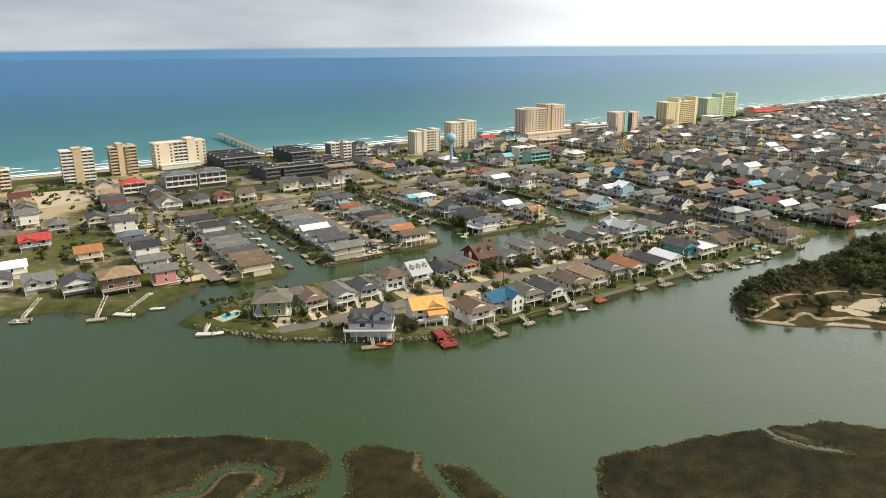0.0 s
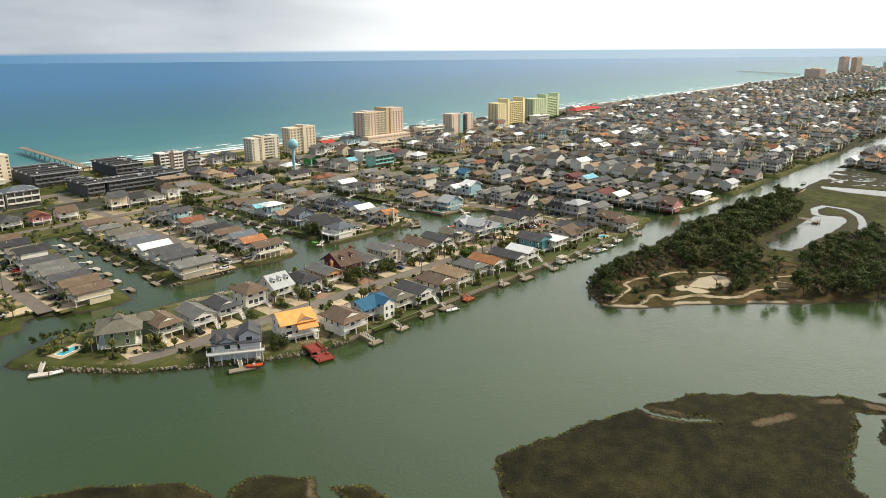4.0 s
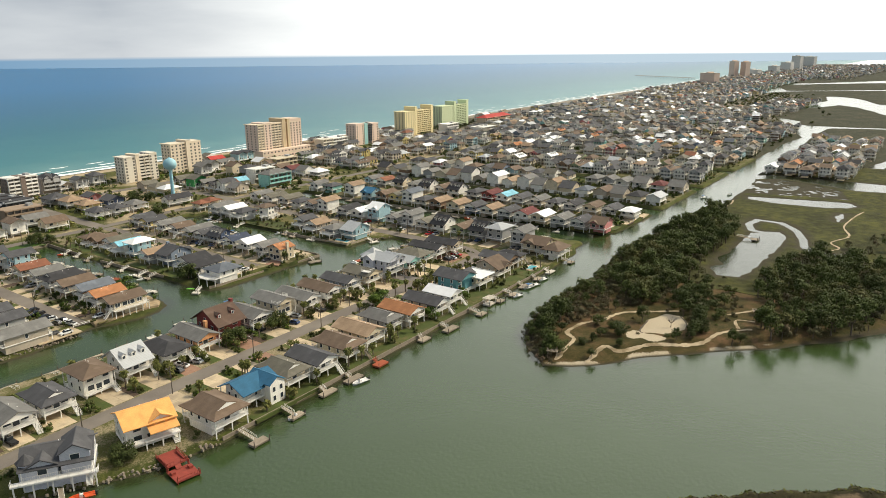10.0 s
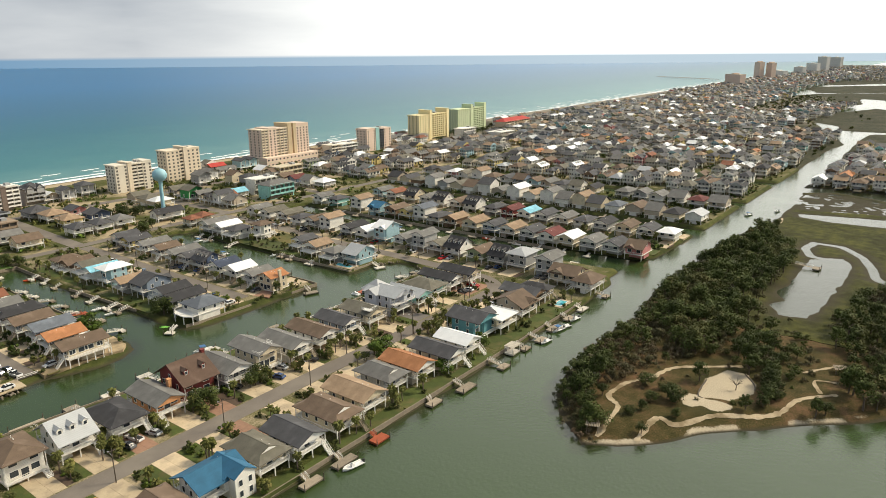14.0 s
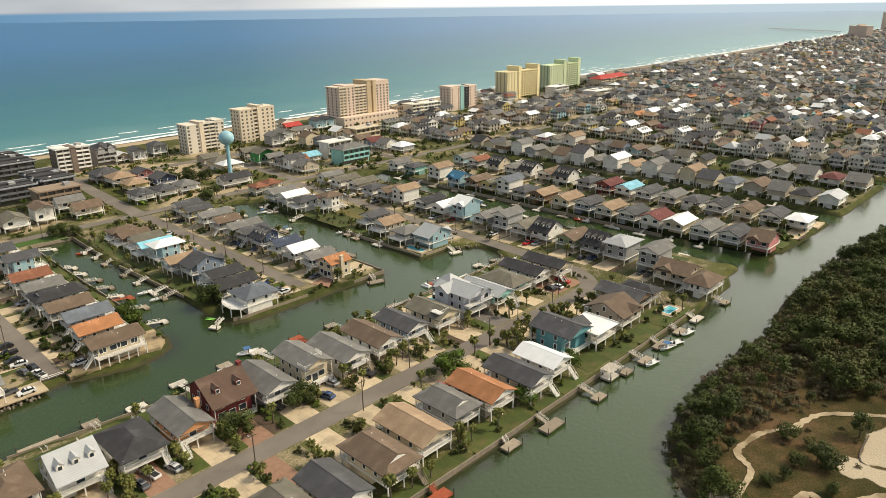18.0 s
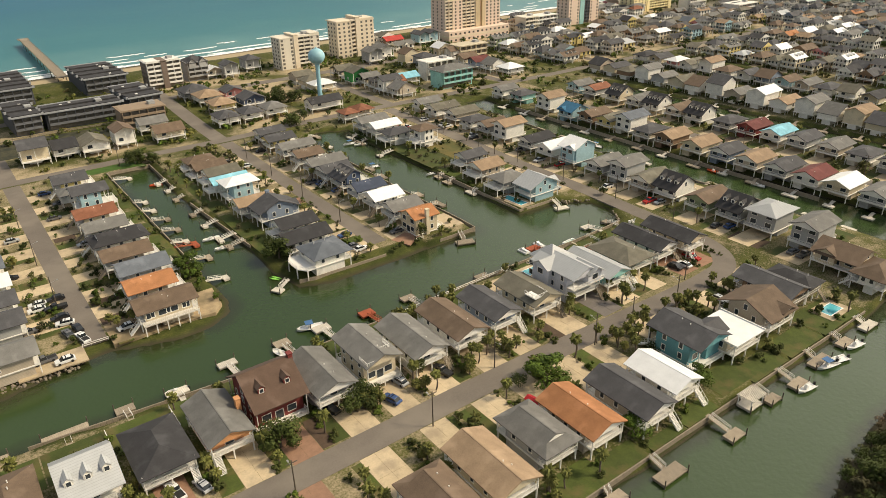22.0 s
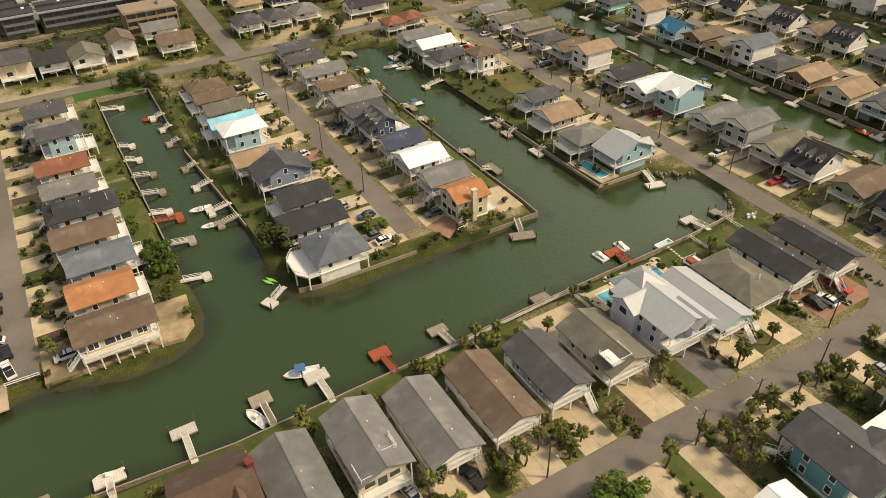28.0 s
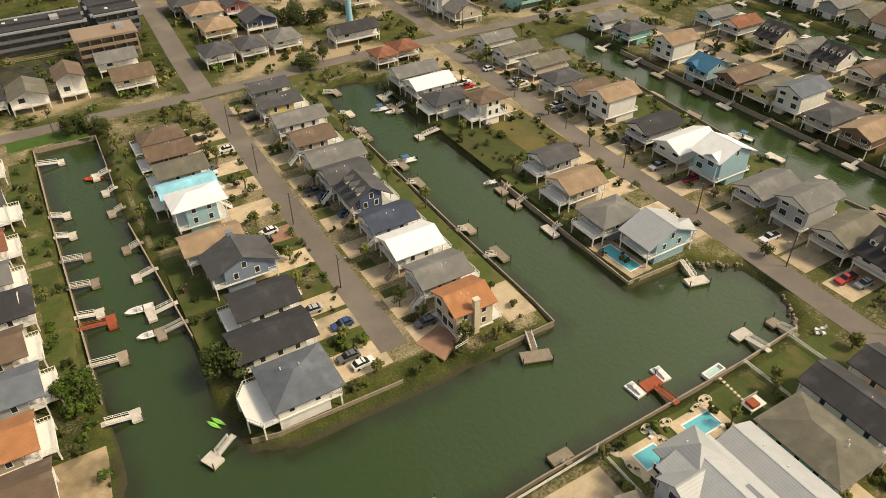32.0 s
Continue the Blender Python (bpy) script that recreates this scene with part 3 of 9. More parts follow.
def town_sdf(px, py):
    d = np.full(px.shape, -1e9)
    for poly in (MAIN_ISLAND, FINGER_WEST, FINGER_A, FINGER_B, FINGER_C, TOWN, EAST):
        d = np.maximum(d, sdf(px, py, poly))
    for poly in CREEKS:
        d = np.minimum(d, -sdf(px, py, poly))
    return d


def town_height(px, py):
    d = town_sdf(px, py) + 0.5 * wobble(px, py, 0.25, 3)
    south = np.clip((-sdf(px, py, MAIN_ISLAND) + 3) / 4, 0, 1)
    reach = np.where((py < 312) & (py > 285) & (px < 258), 6.0, 1.2)  # marshy tips of the fingers
    z = np.where(d > 0, 0.15 + (LOT - 0.15) * np.clip((d / reach), 0, 1) ** 1.4, np.maximum(0.15 + d * 0.6, -2))
    beach = np.clip((py - 604) / 14, 0, 1)
    z = np.where(py > 560, LOT + 1.6 * np.exp(-((py - 612) / 13) ** 2) + 0.5 * wobble(px, py, 0.15, 8) * np.exp(-((py - 612) / 16) ** 2) - np.clip((py - 622) / 34, 0, 1.3) * (LOT + 0.1), z)
    grass = 0.66 + 0.2 * wobble(px, py, 0.06, 5) + np.where((py > 446) & (py < 600), 0.75 * wobble(px, py, 0.09, 14) - 0.16, 0.0) + np.where((abs(px - 190) < 60) & (py > 465) & (py < 640), 0.35, 0.0)
    for rx in (77, 160, 248, 331, 415, 505):  # sandy parking strips along the streets
        grass = grass - np.where((abs(px - rx) < 11) & (py > 300) & (py < 440), 0.2, 0.0)
    grass = grass - np.where((abs(py - 231) < 11) & (px > 100) & (px < 310), 0.14, 0.0)
    grass = np.where((d < reach * 1.3), 0.95, grass)
    grass = np.where(py > 628, 0.0, np.where(py > 600, 0.75, grass))
    return z, grass


sheet("ground_town", -300, 720, 188, 665, 1.6, town_height, LAND, "sandy residential lots with patchy grass between canals")

PENINSULA = [(228, 148), (233, 140), (245, 129), (260, 117), (272, 103), (284, 92), (300, 76), (330, 55), (420, 10), (720, -60), (720, 168), (640, 172), (592, 166), (530, 165), (491, 168), (414, 176),
             (355, 175), (324, 171), (278, 172), (250, 167), (240, 160)]
POND = [(366, 135), (355, 129), (358, 118), (380, 115), (426, 114), (443, 114), (455, 120), (451, 127), (443, 134), (424, 134), (396, 134), (382, 136), (375, 131)]
INLET = [(545, 160), (553, 126), (558, 98), (548, 92), (540, 97), (533, 108), (531, 138), (536, 156)]
POOLS = ([(412, 89), (413, 83), (422, 80), (434, 81), (429, 87), (421, 85)], [(510, 102), (495, 99), (499, 96), (520, 95), (522, 99)], [(612, 175), (634, 175), (648, 152), (643, 120), (640, 60), (612, 60), (604, 100), (616, 122), (630, 150)])
CREEK = [(447, 125), (449, 134), (463, 139), (477, 137), (476, 124), (469, 119), (460, 113), (442, 107), (427, 104), (421, 99), (418, 92), (421, 85)]
MUDFLAT = [(556, 160), (580, 168), (615, 166), (626, 154), (606, 118), (598, 108), (566, 100), (564, 127)]


def point_height(px, py):
    d = sdf(px, py, PENINSULA) + 1.6 * wobble(px, py, 0.12, 11)
    for poly in (POND, INLET, *POOLS):
        d = np.minimum(d, 0.6 - sdf(px, py, poly) + 0.9 * wobble(px, py, 0.3, 4))
    for (ax, ay), (bx, by) in zip(CREEK, CREEK[1:]):
        t = np.clip(((px - ax) * (bx - ax) + (py - ay) * (by - ay)) / ((bx - ax) ** 2 + (by - ay) ** 2), 0, 1)
        d = np.minimum(d, np.hypot(px - ax - t * (bx - ax), py - ay - t * (by - ay)) - 2.3)
    d = np.where(sdf(px, py, MUDFLAT) > 0, np.minimum(d, 1.9 * wobble(px, py, 0.42, 12) - 0.05), d)
    wood = np.clip(sdf(px, py, WOODLAND) / 8, 0, 1)
    z = np.where(d > 0, 0.12 + np.minimum(d, 6) / 6 * (0.35 + 1.3 * wood) + 0.12 * wobble(px, py, 0.4, 6), np.maximum(0.12 + d * 0.3, -2))
    z = z + 0.45 * np.clip(d / 0.8, 0, 1) * np.clip((sdf(px, py, SANDY) + 6) / 5, 0, 1)
    grass = 1.15 + 0.15 * (1 - wood) + 0.3 * wobble(px, py, 0.1, 9)
    edge = np.clip((3.0 - d) / 1.2, 0, 1) * np.clip((sdf(px, py, SANDY) + 6) / 5, 0, 1) * np.clip(np.interp(px, (236, 262, 280), (0.95, 0.45, 0.0)) + 2.2 * wobble(px, py, 0.35, 19), 0, 1)
    grass = grass * (1 - edge) + 0.22 * edge
    open_sand = np.clip(0.5 + (np.maximum(sdf(px, py, CLEARING), sdf(px, py, TRODDEN) - 0.6 + 1.2 * wobble(px, py, 0.6, 8)) + 0.4 * wobble(px, py, 0.5, 2)) / 1.8, 0, 1)
    grass = grass * (1 - open_sand) - 1.2 * open_sand
    return z, grass


WOODLAND = [(230, 148), (245, 129), (272, 104), (300, 78), (330, 58), (420, 30), (440, 60), (380, 100), (345, 112), (335, 128), (350, 142), (400, 146), (470, 150), (520, 160), (491, 167), (414, 175), (355, 174), (280, 171), (242, 160)]
CLEARING = [(269, 131), (281, 132.5), (291, 129), (291.5, 124), (286, 120), (279, 119), (271, 123)]
TRODDEN = [(261, 133), (262, 127), (265, 121), (269, 120), (269, 125), (268, 129), (270, 134), (266, 135)]
SANDY = [(228, 150), (240, 125), (275, 100), (300, 85), (296, 96), (280, 116), (262, 130), (245, 148)]
PATHS = [[(273, 146), (266, 150.5), (260, 152), (254, 152), (249, 147), (238, 146), (233, 146)], [(273, 146), (282, 144), (288, 138), (297, 126)], [(237, 137), (249, 136), (250, 131), (260, 124), (267, 115), (273, 110), (283, 107), (292, 99)], [(303, 110), (313, 103)], [(290, 103), (299, 106), (301, 100)],
         [(421, 95), (432, 89), (442, 94), (461, 88), (483, 93), (513, 91), (531, 88)], [(525, 163), (513, 161), (491, 161), (466, 157)]]
def smooth_path(pts, n=6):
    """A smooth run of points through a few corners."""
    out = []
    for i in range(len(pts) - 1):
        p0, p1, p2, p3 = (Vector(pts[max(0, min(len(pts) - 1, i + k))]) for k in (-1, 0, 1, 2))
        for j in range(n):
            t = j / n
            out.append(0.5 * (2 * p1 + (p2 - p0) * t + (2 * p0 - 5 * p1 + 4 * p2 - p3) * t * t + (3 * p1 - p0 - 3 * p2 + p3) * t ** 3))
    return [tuple(p) for p in out] + [tuple(pts[-1])]


def footpath(path, width):
    """A worn sandy strip laid over the ground along a winding line."""
    pts = [Vector((x, y, 0)) for x, y in smooth_path(path, 8)]
    s = Shape()
    rr = random.Random(len(pts))
    for i, p in enumerate(pts):
        way = (pts[min(i + 1, len(pts) - 1)] - pts[max(i - 1, 0)]).normalized()
        side = Vector((-way.y, way.x, 0)) * width * rr.uniform(0.28, 0.66)
        for q in (p + side, p - side):
            z, _ = point_height(np.array([[q.x]]), np.array([[q.y]]))
            s.v.append((q.x, q.y, float(z[0, 0]) + 0.14))
        if i:
            s.f.append((2 * i - 2, 2 * i - 1, 2 * i + 1, 2 * i))
            s.s.append(0)
    slab("footpath", s, TRACK, "worn pale sandy footpath through the scrub", category="path")


for k, path in enumerate(PATHS):
    footpath(path, 1.6 if k < 3 else 1.1)
sheet("ground_point", 222, 332, 60, 180, 0.8, point_height, WOODS, "wooded point of sandy scrub and worn footpaths")
sheet("ground_point", 222, 332, -70, 60, 1.6, point_height, WOODS, "marshy meadow behind the wooded point")
sheet("ground_point", 332, 720, -70, 180, 1.6, point_height, MEADOW, "wooded point of sandy scrub, marsh and worn footpaths")

MARSHES = ([(-140, 226), (-60, 214), (-8, 201), (14, 193), (44, 175), (60, 161), (63, 150), (58, 143), (40, 128), (-20, 60), (-140, 120)],
           [(66, 150), (72, 151), (83, 139), (81, 132), (78, 120), (66, 100), (40, 90), (52, 120), (60, 135)],
           [(83, 134), (89, 127), (90, 113), (84, 95), (72, 92), (80, 118)],
           [(104, 96), (111, 104), (119.5, 113.5), (124, 112.2), (137, 107.5), (158, 101.5), (168, 97), (183, 91), (197, 76), (205, 65.5), (211, 58.4), (214, 49.3), (217, 39), (226, 20), (212, 18), (206, 38), (207, 47), (203, 52), (196.7, 50), (180, 47), (167, 45), (150, 20), (60, -40), (60, 60), (96, 84)],
           [(219.7, 50), (235, 42), (250, 30), (224, 40), (218, 45)], [(205, 45.5), (207, 38), (212, 12), (196, 10), (197, 37), (189, 40), (191, 43.5)])
MUD_BANK = [(178, 70), (188, 65), (201, 62.5), (208, 56), (210.5, 46)]
RUNNELS = [[(0, 150), (24, 156), (31, 154), (35, 158), (39, 160), (46, 156), (48, 151), (45, 147), (40, 145), (36, 130), (20, 110)], [(66, 155), (62, 144), (60, 140), (55, 142), (49, 142), (43, 142), (38, 138)],
           [(84, 138), (80, 132), (80, 124), (80, 118), (74, 100)], [(166, 99), (165.2, 93), (166.6, 89.5), (168.4, 85), (172.6, 80.4)]]
RUNNEL_WIDTHS = (1.1, 1.1, 1.1, 0.95)


def marsh_height(px, py):
    d = np.full(px.shape, -1e9)
    for poly in MARSHES:
        d = np.maximum(d, sdf(px, py, poly))
    d = d + 1.2 * wobble(px, py, 0.3, 21) + 1.1 * wobble(px, py, 0.75, 27) * np.clip((px - 96) / 8, 0, 1)
    mud = np.full(px.shape, 1e9)
    for path, half in zip(RUNNELS, RUNNEL_WIDTHS):
        for (ax, ay), (bx, by) in zip(path, path[1:]):
            t = np.clip(((px - ax) * (bx - ax) + (py - ay) * (by - ay)) / ((bx - ax) ** 2 + (by - ay) ** 2), 0, 1)
            run = np.hypot(px - ax - t * (bx - ax), py - ay - t * (by - ay)) - half
            mud = np.minimum(mud, run)
            d = np.minimum(d, run)
    for (ax, ay), (bx, by) in zip(MUD_BANK, MUD_BANK[1:]):
        t = np.clip(((px - ax) * (bx - ax) + (py - ay) * (by - ay)) / ((bx - ax) ** 2 + (by - ay) ** 2), 0, 1)
        mud = np.minimum(mud, np.hypot(px - ax - t * (bx - ax), py - ay - t * (by - ay)) + 0.4)
    z = np.where(d > 0, 0.1 + 0.5 * np.clip(d / 2, 0, 1) + 0.05 * wobble(px, py, 0.35, 2), np.maximum(0.1 + d * 0.4, -2))
    grass = 1.3 + 0.3 * wobble(px, py, 0.12, 13) - 1.1 * np.clip((3.4 - mud) / 2, 0, 1) * np.clip(0.5 + 1.5 * wobble(px, py, 0.2, 15), 0, 1)
    return z, grass


sheet("ground_marsh", -140, 310, -60, 230, 1.2, marsh_height, MARSH, "dark olive tidal marsh cut by winding creeks")


FAR_MARSH = ([(1202, 288), (1298, 258), (1340, 249), (1440, 214), (1402, 184), (1294, 145), (1180, 100), (1100, 40), (1067, 40), (1066, 128), (1060, 168), (1057, 206), (1110, 222), (1156, 258)],
             [(1720, 422), (1759, 390), (1818, 367), (1867, 317), (1929, 193), (1850, 60), (1420, 90), (1497, 161), (1633, 206), (1684, 250), (1674, 269), (1530, 246), (1440, 280), (1396, 300)],
             [(2088, 442), (2184, 377), (2323, 223), (2250, 100), (1990, 120), (1977, 197), (1917, 267), (1850, 371)],
             [(2431, 578), (4400, 500), (4400, 60), (2520, 150), (2492, 222), (2240, 390)])
TOWN_CREEK = [(1185, 392), (1246, 332), (1301, 278), (1414, 262), (1520, 236)]
BANK_X, BANK_Y = (720, 846, 917, 996, 1136, 1180, 1301, 1414, 1680, 1730, 2060, 2200, 2420, 4600), (192, 194, 187, 212, 252, 290, 288, 284, 300, 424, 446, 440, 480, 520)


def coast_height(px, py):
    d = np.minimum(py - np.interp(px, BANK_X, BANK_Y), 652 + 0.03 * (px - 700) - py)
    south = np.minimum(176 - 0.02 * (px - 720) - 6 * np.sin(px / 90) - py, py + 900)
    south = np.minimum(south, np.abs(py - 92 - 18 * np.sin(px / 80)) - 7)
    south = np.minimum(south, np.interp(py, (-600, 60, 120, 165), (1000, 1040, 1046, 1030)) - px)
    d = np.maximum(d, south)
    for poly in FAR_MARSH:
        d = np.maximum(d, np.minimum(sdf(px, py, poly) * 0.5, 2.0))
    for (ax, ay), (bx, by) in zip(TOWN_CREEK, TOWN_CREEK[1:]):
        t = np.clip(((px - ax) * (bx - ax) + (py - ay) * (by - ay)) / ((bx - ax) ** 2 + (by - ay) ** 2), 0, 1)
        d = np.minimum(d, np.hypot(px - ax - t * (bx - ax), py - ay - t * (by - ay)) - 10)
    d = d + 1.5 * wobble(px, py, 0.05, 33)
    z = np.where(d > 0, np.minimum(0.2 + d * 0.3, LOT), np.maximum(0.1 + d * 0.2, -2))
    marshy = (py < 182) | (py < np.interp(px, (1050, 1180, 1420, 1700, 1760, 2400), (210, 262, 270, 330, 440, 440)))
    grass = np.where(py > 628 + 0.03 * (px - 700), -1.0, np.where(marshy, 1.6, 0.55 + 0.35 * wobble(px, py, 0.05, 5)))
    return z, grass


sheet("ground_coast", 720, 4600, -600, 780, 7.0, coast_height, COAST, "flat barrier-island town and marsh running along the coast", "ground")

# one water sheet for sea, river and canals, finer where banks run through it
def water_sheet():
    xs = np.concatenate([[-6000, -600], np.arange(-60, 642, 2.6), [1400, 2800, 6500]])
    ys = np.concatenate([[-6000, -600], np.arange(58, 446, 2.6), [900, 2400, 6500]])
    px, py = np.meshgrid(xs, ys)
    bank = np.maximum(town_sdf(px, py), sdf(px, py, PENINSULA))
    shore = np.where((py < 60) | (py > 440) | (px < -60) | (px > 640), 0.0, np.clip(1 + bank / 6.5, 0, 1))
    n, m = len(xs), len(ys)
    idx = np.arange(n * m).reshape(m, n)
    quads = np.stack([idx[:-1, :-1], idx[:-1, 1:], idx[1:, 1:], idx[1:, :-1]], -1).reshape(-1, 4)
    me = bpy.data.meshes.new("water")
    me.from_pydata(np.stack([px.ravel(), py.ravel(), 0 * px.ravel()], -1).tolist(), [], quads.tolist())
    me.attributes.new("shore", "FLOAT", "POINT").data.foreach_set("value", shore.ravel().astype(np.float32))
    me.materials.append(WATER)
    tagged(new("water", me), "green tidal canals and river and blue open ocean", "water", kind="structure")


water_sheet()


# ---- roads ----
def ribbon(name, path, width, material, label, z=LOT + 0.05, category="road"):
    s = Shape()
    pts = [Vector((x, y, 0)) for x, y in path]
    left, right = [], []
    for i, p in enumerate(pts):
        way = (pts[min(i + 1, len(pts) - 1)] - pts[max(i - 1, 0)]).normalized()
        side = Vector((-way.y, way.x, 0)) * width / 2
        left.append(p + side), right.append(p - side)
    n = len(pts)
    s.v = [(p.x, p.y, z) for p in left + right] + [(p.x, p.y, z - 0.4) for p in left + right]
    for i in range(n - 1):
        s.f += [(i, n + i, n + i + 1, i + 1), (i + 1, i, 2 * n + i, 2 * n + i + 1)[::-1], (n + i, n + i + 1, 3 * n + i + 1, 3 * n + i)[::-1]]
    s.f += [(0, n, 3 * n, 2 * n), (n - 1, 2 * n - 1, 4 * n - 1, 3 * n - 1)[::-1]]
    s.s = [0] * len(s.f)
    return slab(name, s, material, label, category=category)


ROAD = "faded grey-brown asphalt residential street"
ribbon("road_main", smooth_path([(80, 233), (100, 230.5), (135, 231), (200, 231.5), (233, 231.5), (274, 230), (305, 229.5), (318, 232.5), (325.5, 245), (327.5, 272), (329, 300), (330, 345), (333, 390), (334, 440)]), 6.5, ASPHALT, ROAD)
for key, x0, y0, x1, y1 in (("a", 77, 302, 76, 440), ("b", 160, 304, 160, 440), ("c", 245.5, 308, 246.5, 440), ("d", 415, 212, 415, 432), ("e", 505, 212, 505, 432), ("f", 593, 212, 593, 432), ("g", 680, 212, 680, 432)):
    ribbon("road_" + key, [(x0, y0), ((x0 + x1) / 2, (y0 + y1) / 2), (x1, y1)], 6.0, ASPHALT, ROAD)
ribbon("road_cross", smooth_path([(-200, 448), (60, 444), (171, 444.6), (213, 445.5), (246, 444.4), (291, 446.5), (340, 446), (460, 442), (720, 442)]), 6.2, ASPHALT, ROAD, LOT + 0.054)
ribbon("road_north", [(246, 444), (247, 480), (249, 520), (252, 590)], 7.5, ASPHALT, ROAD, LOT + 0.046)
ribbon("road_shore", [(-250, 541), (250, 541), (720, 541)], 8.0, ASPHALT, "broad asphalt boulevard behind the beach", LOT + 0.042)
for key, x in (("h", 340), ("i", 420), ("j", 505), ("k", 593), ("l", 680), ("m", 77), ("n", 160), ("o", 0)):
    ribbon("road_" + key, [(x, 444), (x, 538)], 6.0, ASPHALT, ROAD, LOT + 0.044)
lot = Shape().prism([(163.5, 300.5), (189, 299.5), (192, 303), (193, 313), (163.5, 313.5)], "z", 0.2, LOT + 0.025)
slab("pavement_tip", lot, SANDY_LOT, "bare sandy concrete lot at the tip of the finger", category="pavement")
for pts, m, words in (([(20, 565), (52, 560), (58, 516), (18, 505)], SAND, "bare trampled sand lot behind the beach"), ([(62, 574), (84, 566), (84, 522), (60, 522)], ASPHALT, "faded asphalt car park below the flats")):
    slab("pavement_lot", Shape().prism(pts[::-1], "z", LOT - 0.2, LOT + 0.06), m, words, category="pavement")
tip = Shape().prism([(249.5, 307), (256, 309), (258.5, 304), (252, 300)], "z", LOT - 0.3, LOT + 0.075)
slab("pavement_turnaround", tip, PAVER, "worn red-brown brick paving at the end of the street", category="pavement")


# ---- houses ----
def window_mesh(w, h):
    """A window hung on a wall that faces -y: one shell, white frame with the dark glass set back in it."""
    s = Shape()
    a, z0, z1, t = w / 2 + 0.11, -0.11, h + 0.11, 0.12
    s.v = [(x, y, z) for y, e in ((0.02, 0), (-0.07, 0), (-0.07, t), (-0.02, t)) for x, z in ((-a + e, z0 + e), (a - e, z0 + e), (a - e, z1 - e), (-a + e, z1 - e))]
    for r in range(3):
        for i in range(4):
            j = (i + 1) % 4
            s.f.append((4 * r + i, 4 * r + j, 4 * r + 4 + j, 4 * r + 4 + i))
            s.s.append(0)
    s.f.append((12, 13, 14, 15))
    s.s.append(1)
    return s.mesh("window", TRIM, GLASS)


WINDOW, WIDE, DOOR = window_mesh(0.95, 1.45), window_mesh(1.9, 1.5), window_mesh(1.7, 2.1)
DORMER_W = window_mesh(0.8, 0.95)


def gable_roof(w, d, over, rise, z, thick=0.22):
    """Two slopes with the ridge along y; w and d are the wall sizes."""
    a, b = w / 2 + over, d / 2 + over
    low = z - rise * over / (w / 2)
    top = z + rise + thick
    return Shape().prism([(-a, low), (0, z + rise), (a, low), (a, low + thick), (0.2, top - 0.03), (0.12, top + 0.07), (-0.12, top + 0.07), (-0.2, top - 0.03), (-a, low + thick)], "y", -b, b)


def hip_roof(w, d, over, rise, z, thick=0.2):
    """Four slopes that meet in a short ridge along y."""
    a, b = w / 2 + over, d / 2 + over
    ridge = max(d / 2 - w / 2, 0.15)
    z0 = z - rise * over / (w / 2)
    s = Shape()
    s.v = [(-a, -b, z0), (a, -b, z0), (a, b, z0), (-a, b, z0), (-a, -b, z0 - thick), (a, -b, z0 - thick), (a, b, z0 - thick), (-a, b, z0 - thick), (0, -ridge, z + rise), (0, ridge, z + rise)]
    s.f = [(0, 1, 8), (1, 2, 9, 8), (2, 3, 9), (3, 0, 8, 9), (7, 6, 5, 4)] + [(4 + i, 4 + (i + 1) % 4, (i + 1) % 4, i) for i in range(4)]
    s.s = [0] * len(s.f)
    return s


def dutch_roof(w, d, over, rise, z, thick=0.22, skirt=2.4):
    """A gabled roof whose lower ends are hipped, so that a small gable stands over each end slope."""
    b, a, k = d / 2 + over, w / 2 + over, rise / (w / 2)
    low = z - k * over
    s = gable_roof(w, d - 2 * skirt, over, rise, z, thick)
    for e in (-1, 1):
        y0, y1 = e * b, e * (b - skirt)
        n = len(s.v)
        s.v += [(-a, y0, low + thick), (a, y0, low + thick), (a - skirt, y1, low + thick + k * skirt), (skirt - a, y1, low + thick + k * skirt), (-a, y1, low + thick), (a, y1, low + thick),
                (-a, y0, low), (a, y0, low), (a, y1, low), (-a, y1, low)]
        faces = [(0, 1, 2, 3), (0, 3, 4), (1, 5, 2), (6, 9, 8, 7), (0, 6, 7, 1), (1, 7, 8, 5), (0, 4, 9, 6), (4, 3, 2, 5), (9, 4, 5, 8)]
        s.f += [tuple(n + i for i in (f if e < 0 else f[::-1])) for f in faces]
        s.s += [0] * len(faces)
    return s


def railing(s, p, q, z, h=1.0, gap=0.45):
    s.lattice((p[0], p[1], z), (q[0], q[1], z), h, gap)


def stair_shape(x, y, z0, z1, run, width=1.2):
    """Steps that climb along +y from (x, y) at z0 to z1."""
    s = Shape()
    n = max(3, round((z1 - z0) / 0.19))
    for i in range(n):
        a, zz = y + run * i / n, z0 + (z1 - z0) * (i + 1) / n
        s.box(x - width / 2, x + width / 2, a, a + run / n + 0.03, zz - 0.07, zz)
    for e in (-width / 2, width / 2):
        s.prism([(y, z0 - 0.05), (y + 0.35, z0 - 0.05), (y + run, z1 - 0.3), (y + run, z1 + 0.02), (y, z0 + 0.15)], "x", x + e - 0.04, x + e + 0.04)
        s.tube((x + e, y, z0 + 1.0), (x + e, y + run, z1 + 1.0), 0.05, 0.05, 4)
        for t in (0, 0.33, 0.66, 1):
            s.tube((x + e, y + run * t, z0 + (z1 - z0) * t), (x + e, y + run * t, z0 + (z1 - z0) * t + 1.0), 0.045, 0.045, 4)
    return s


def place(x, y, turn, z=LOT):
    return pose(x, y, z, 0, 0, turn)


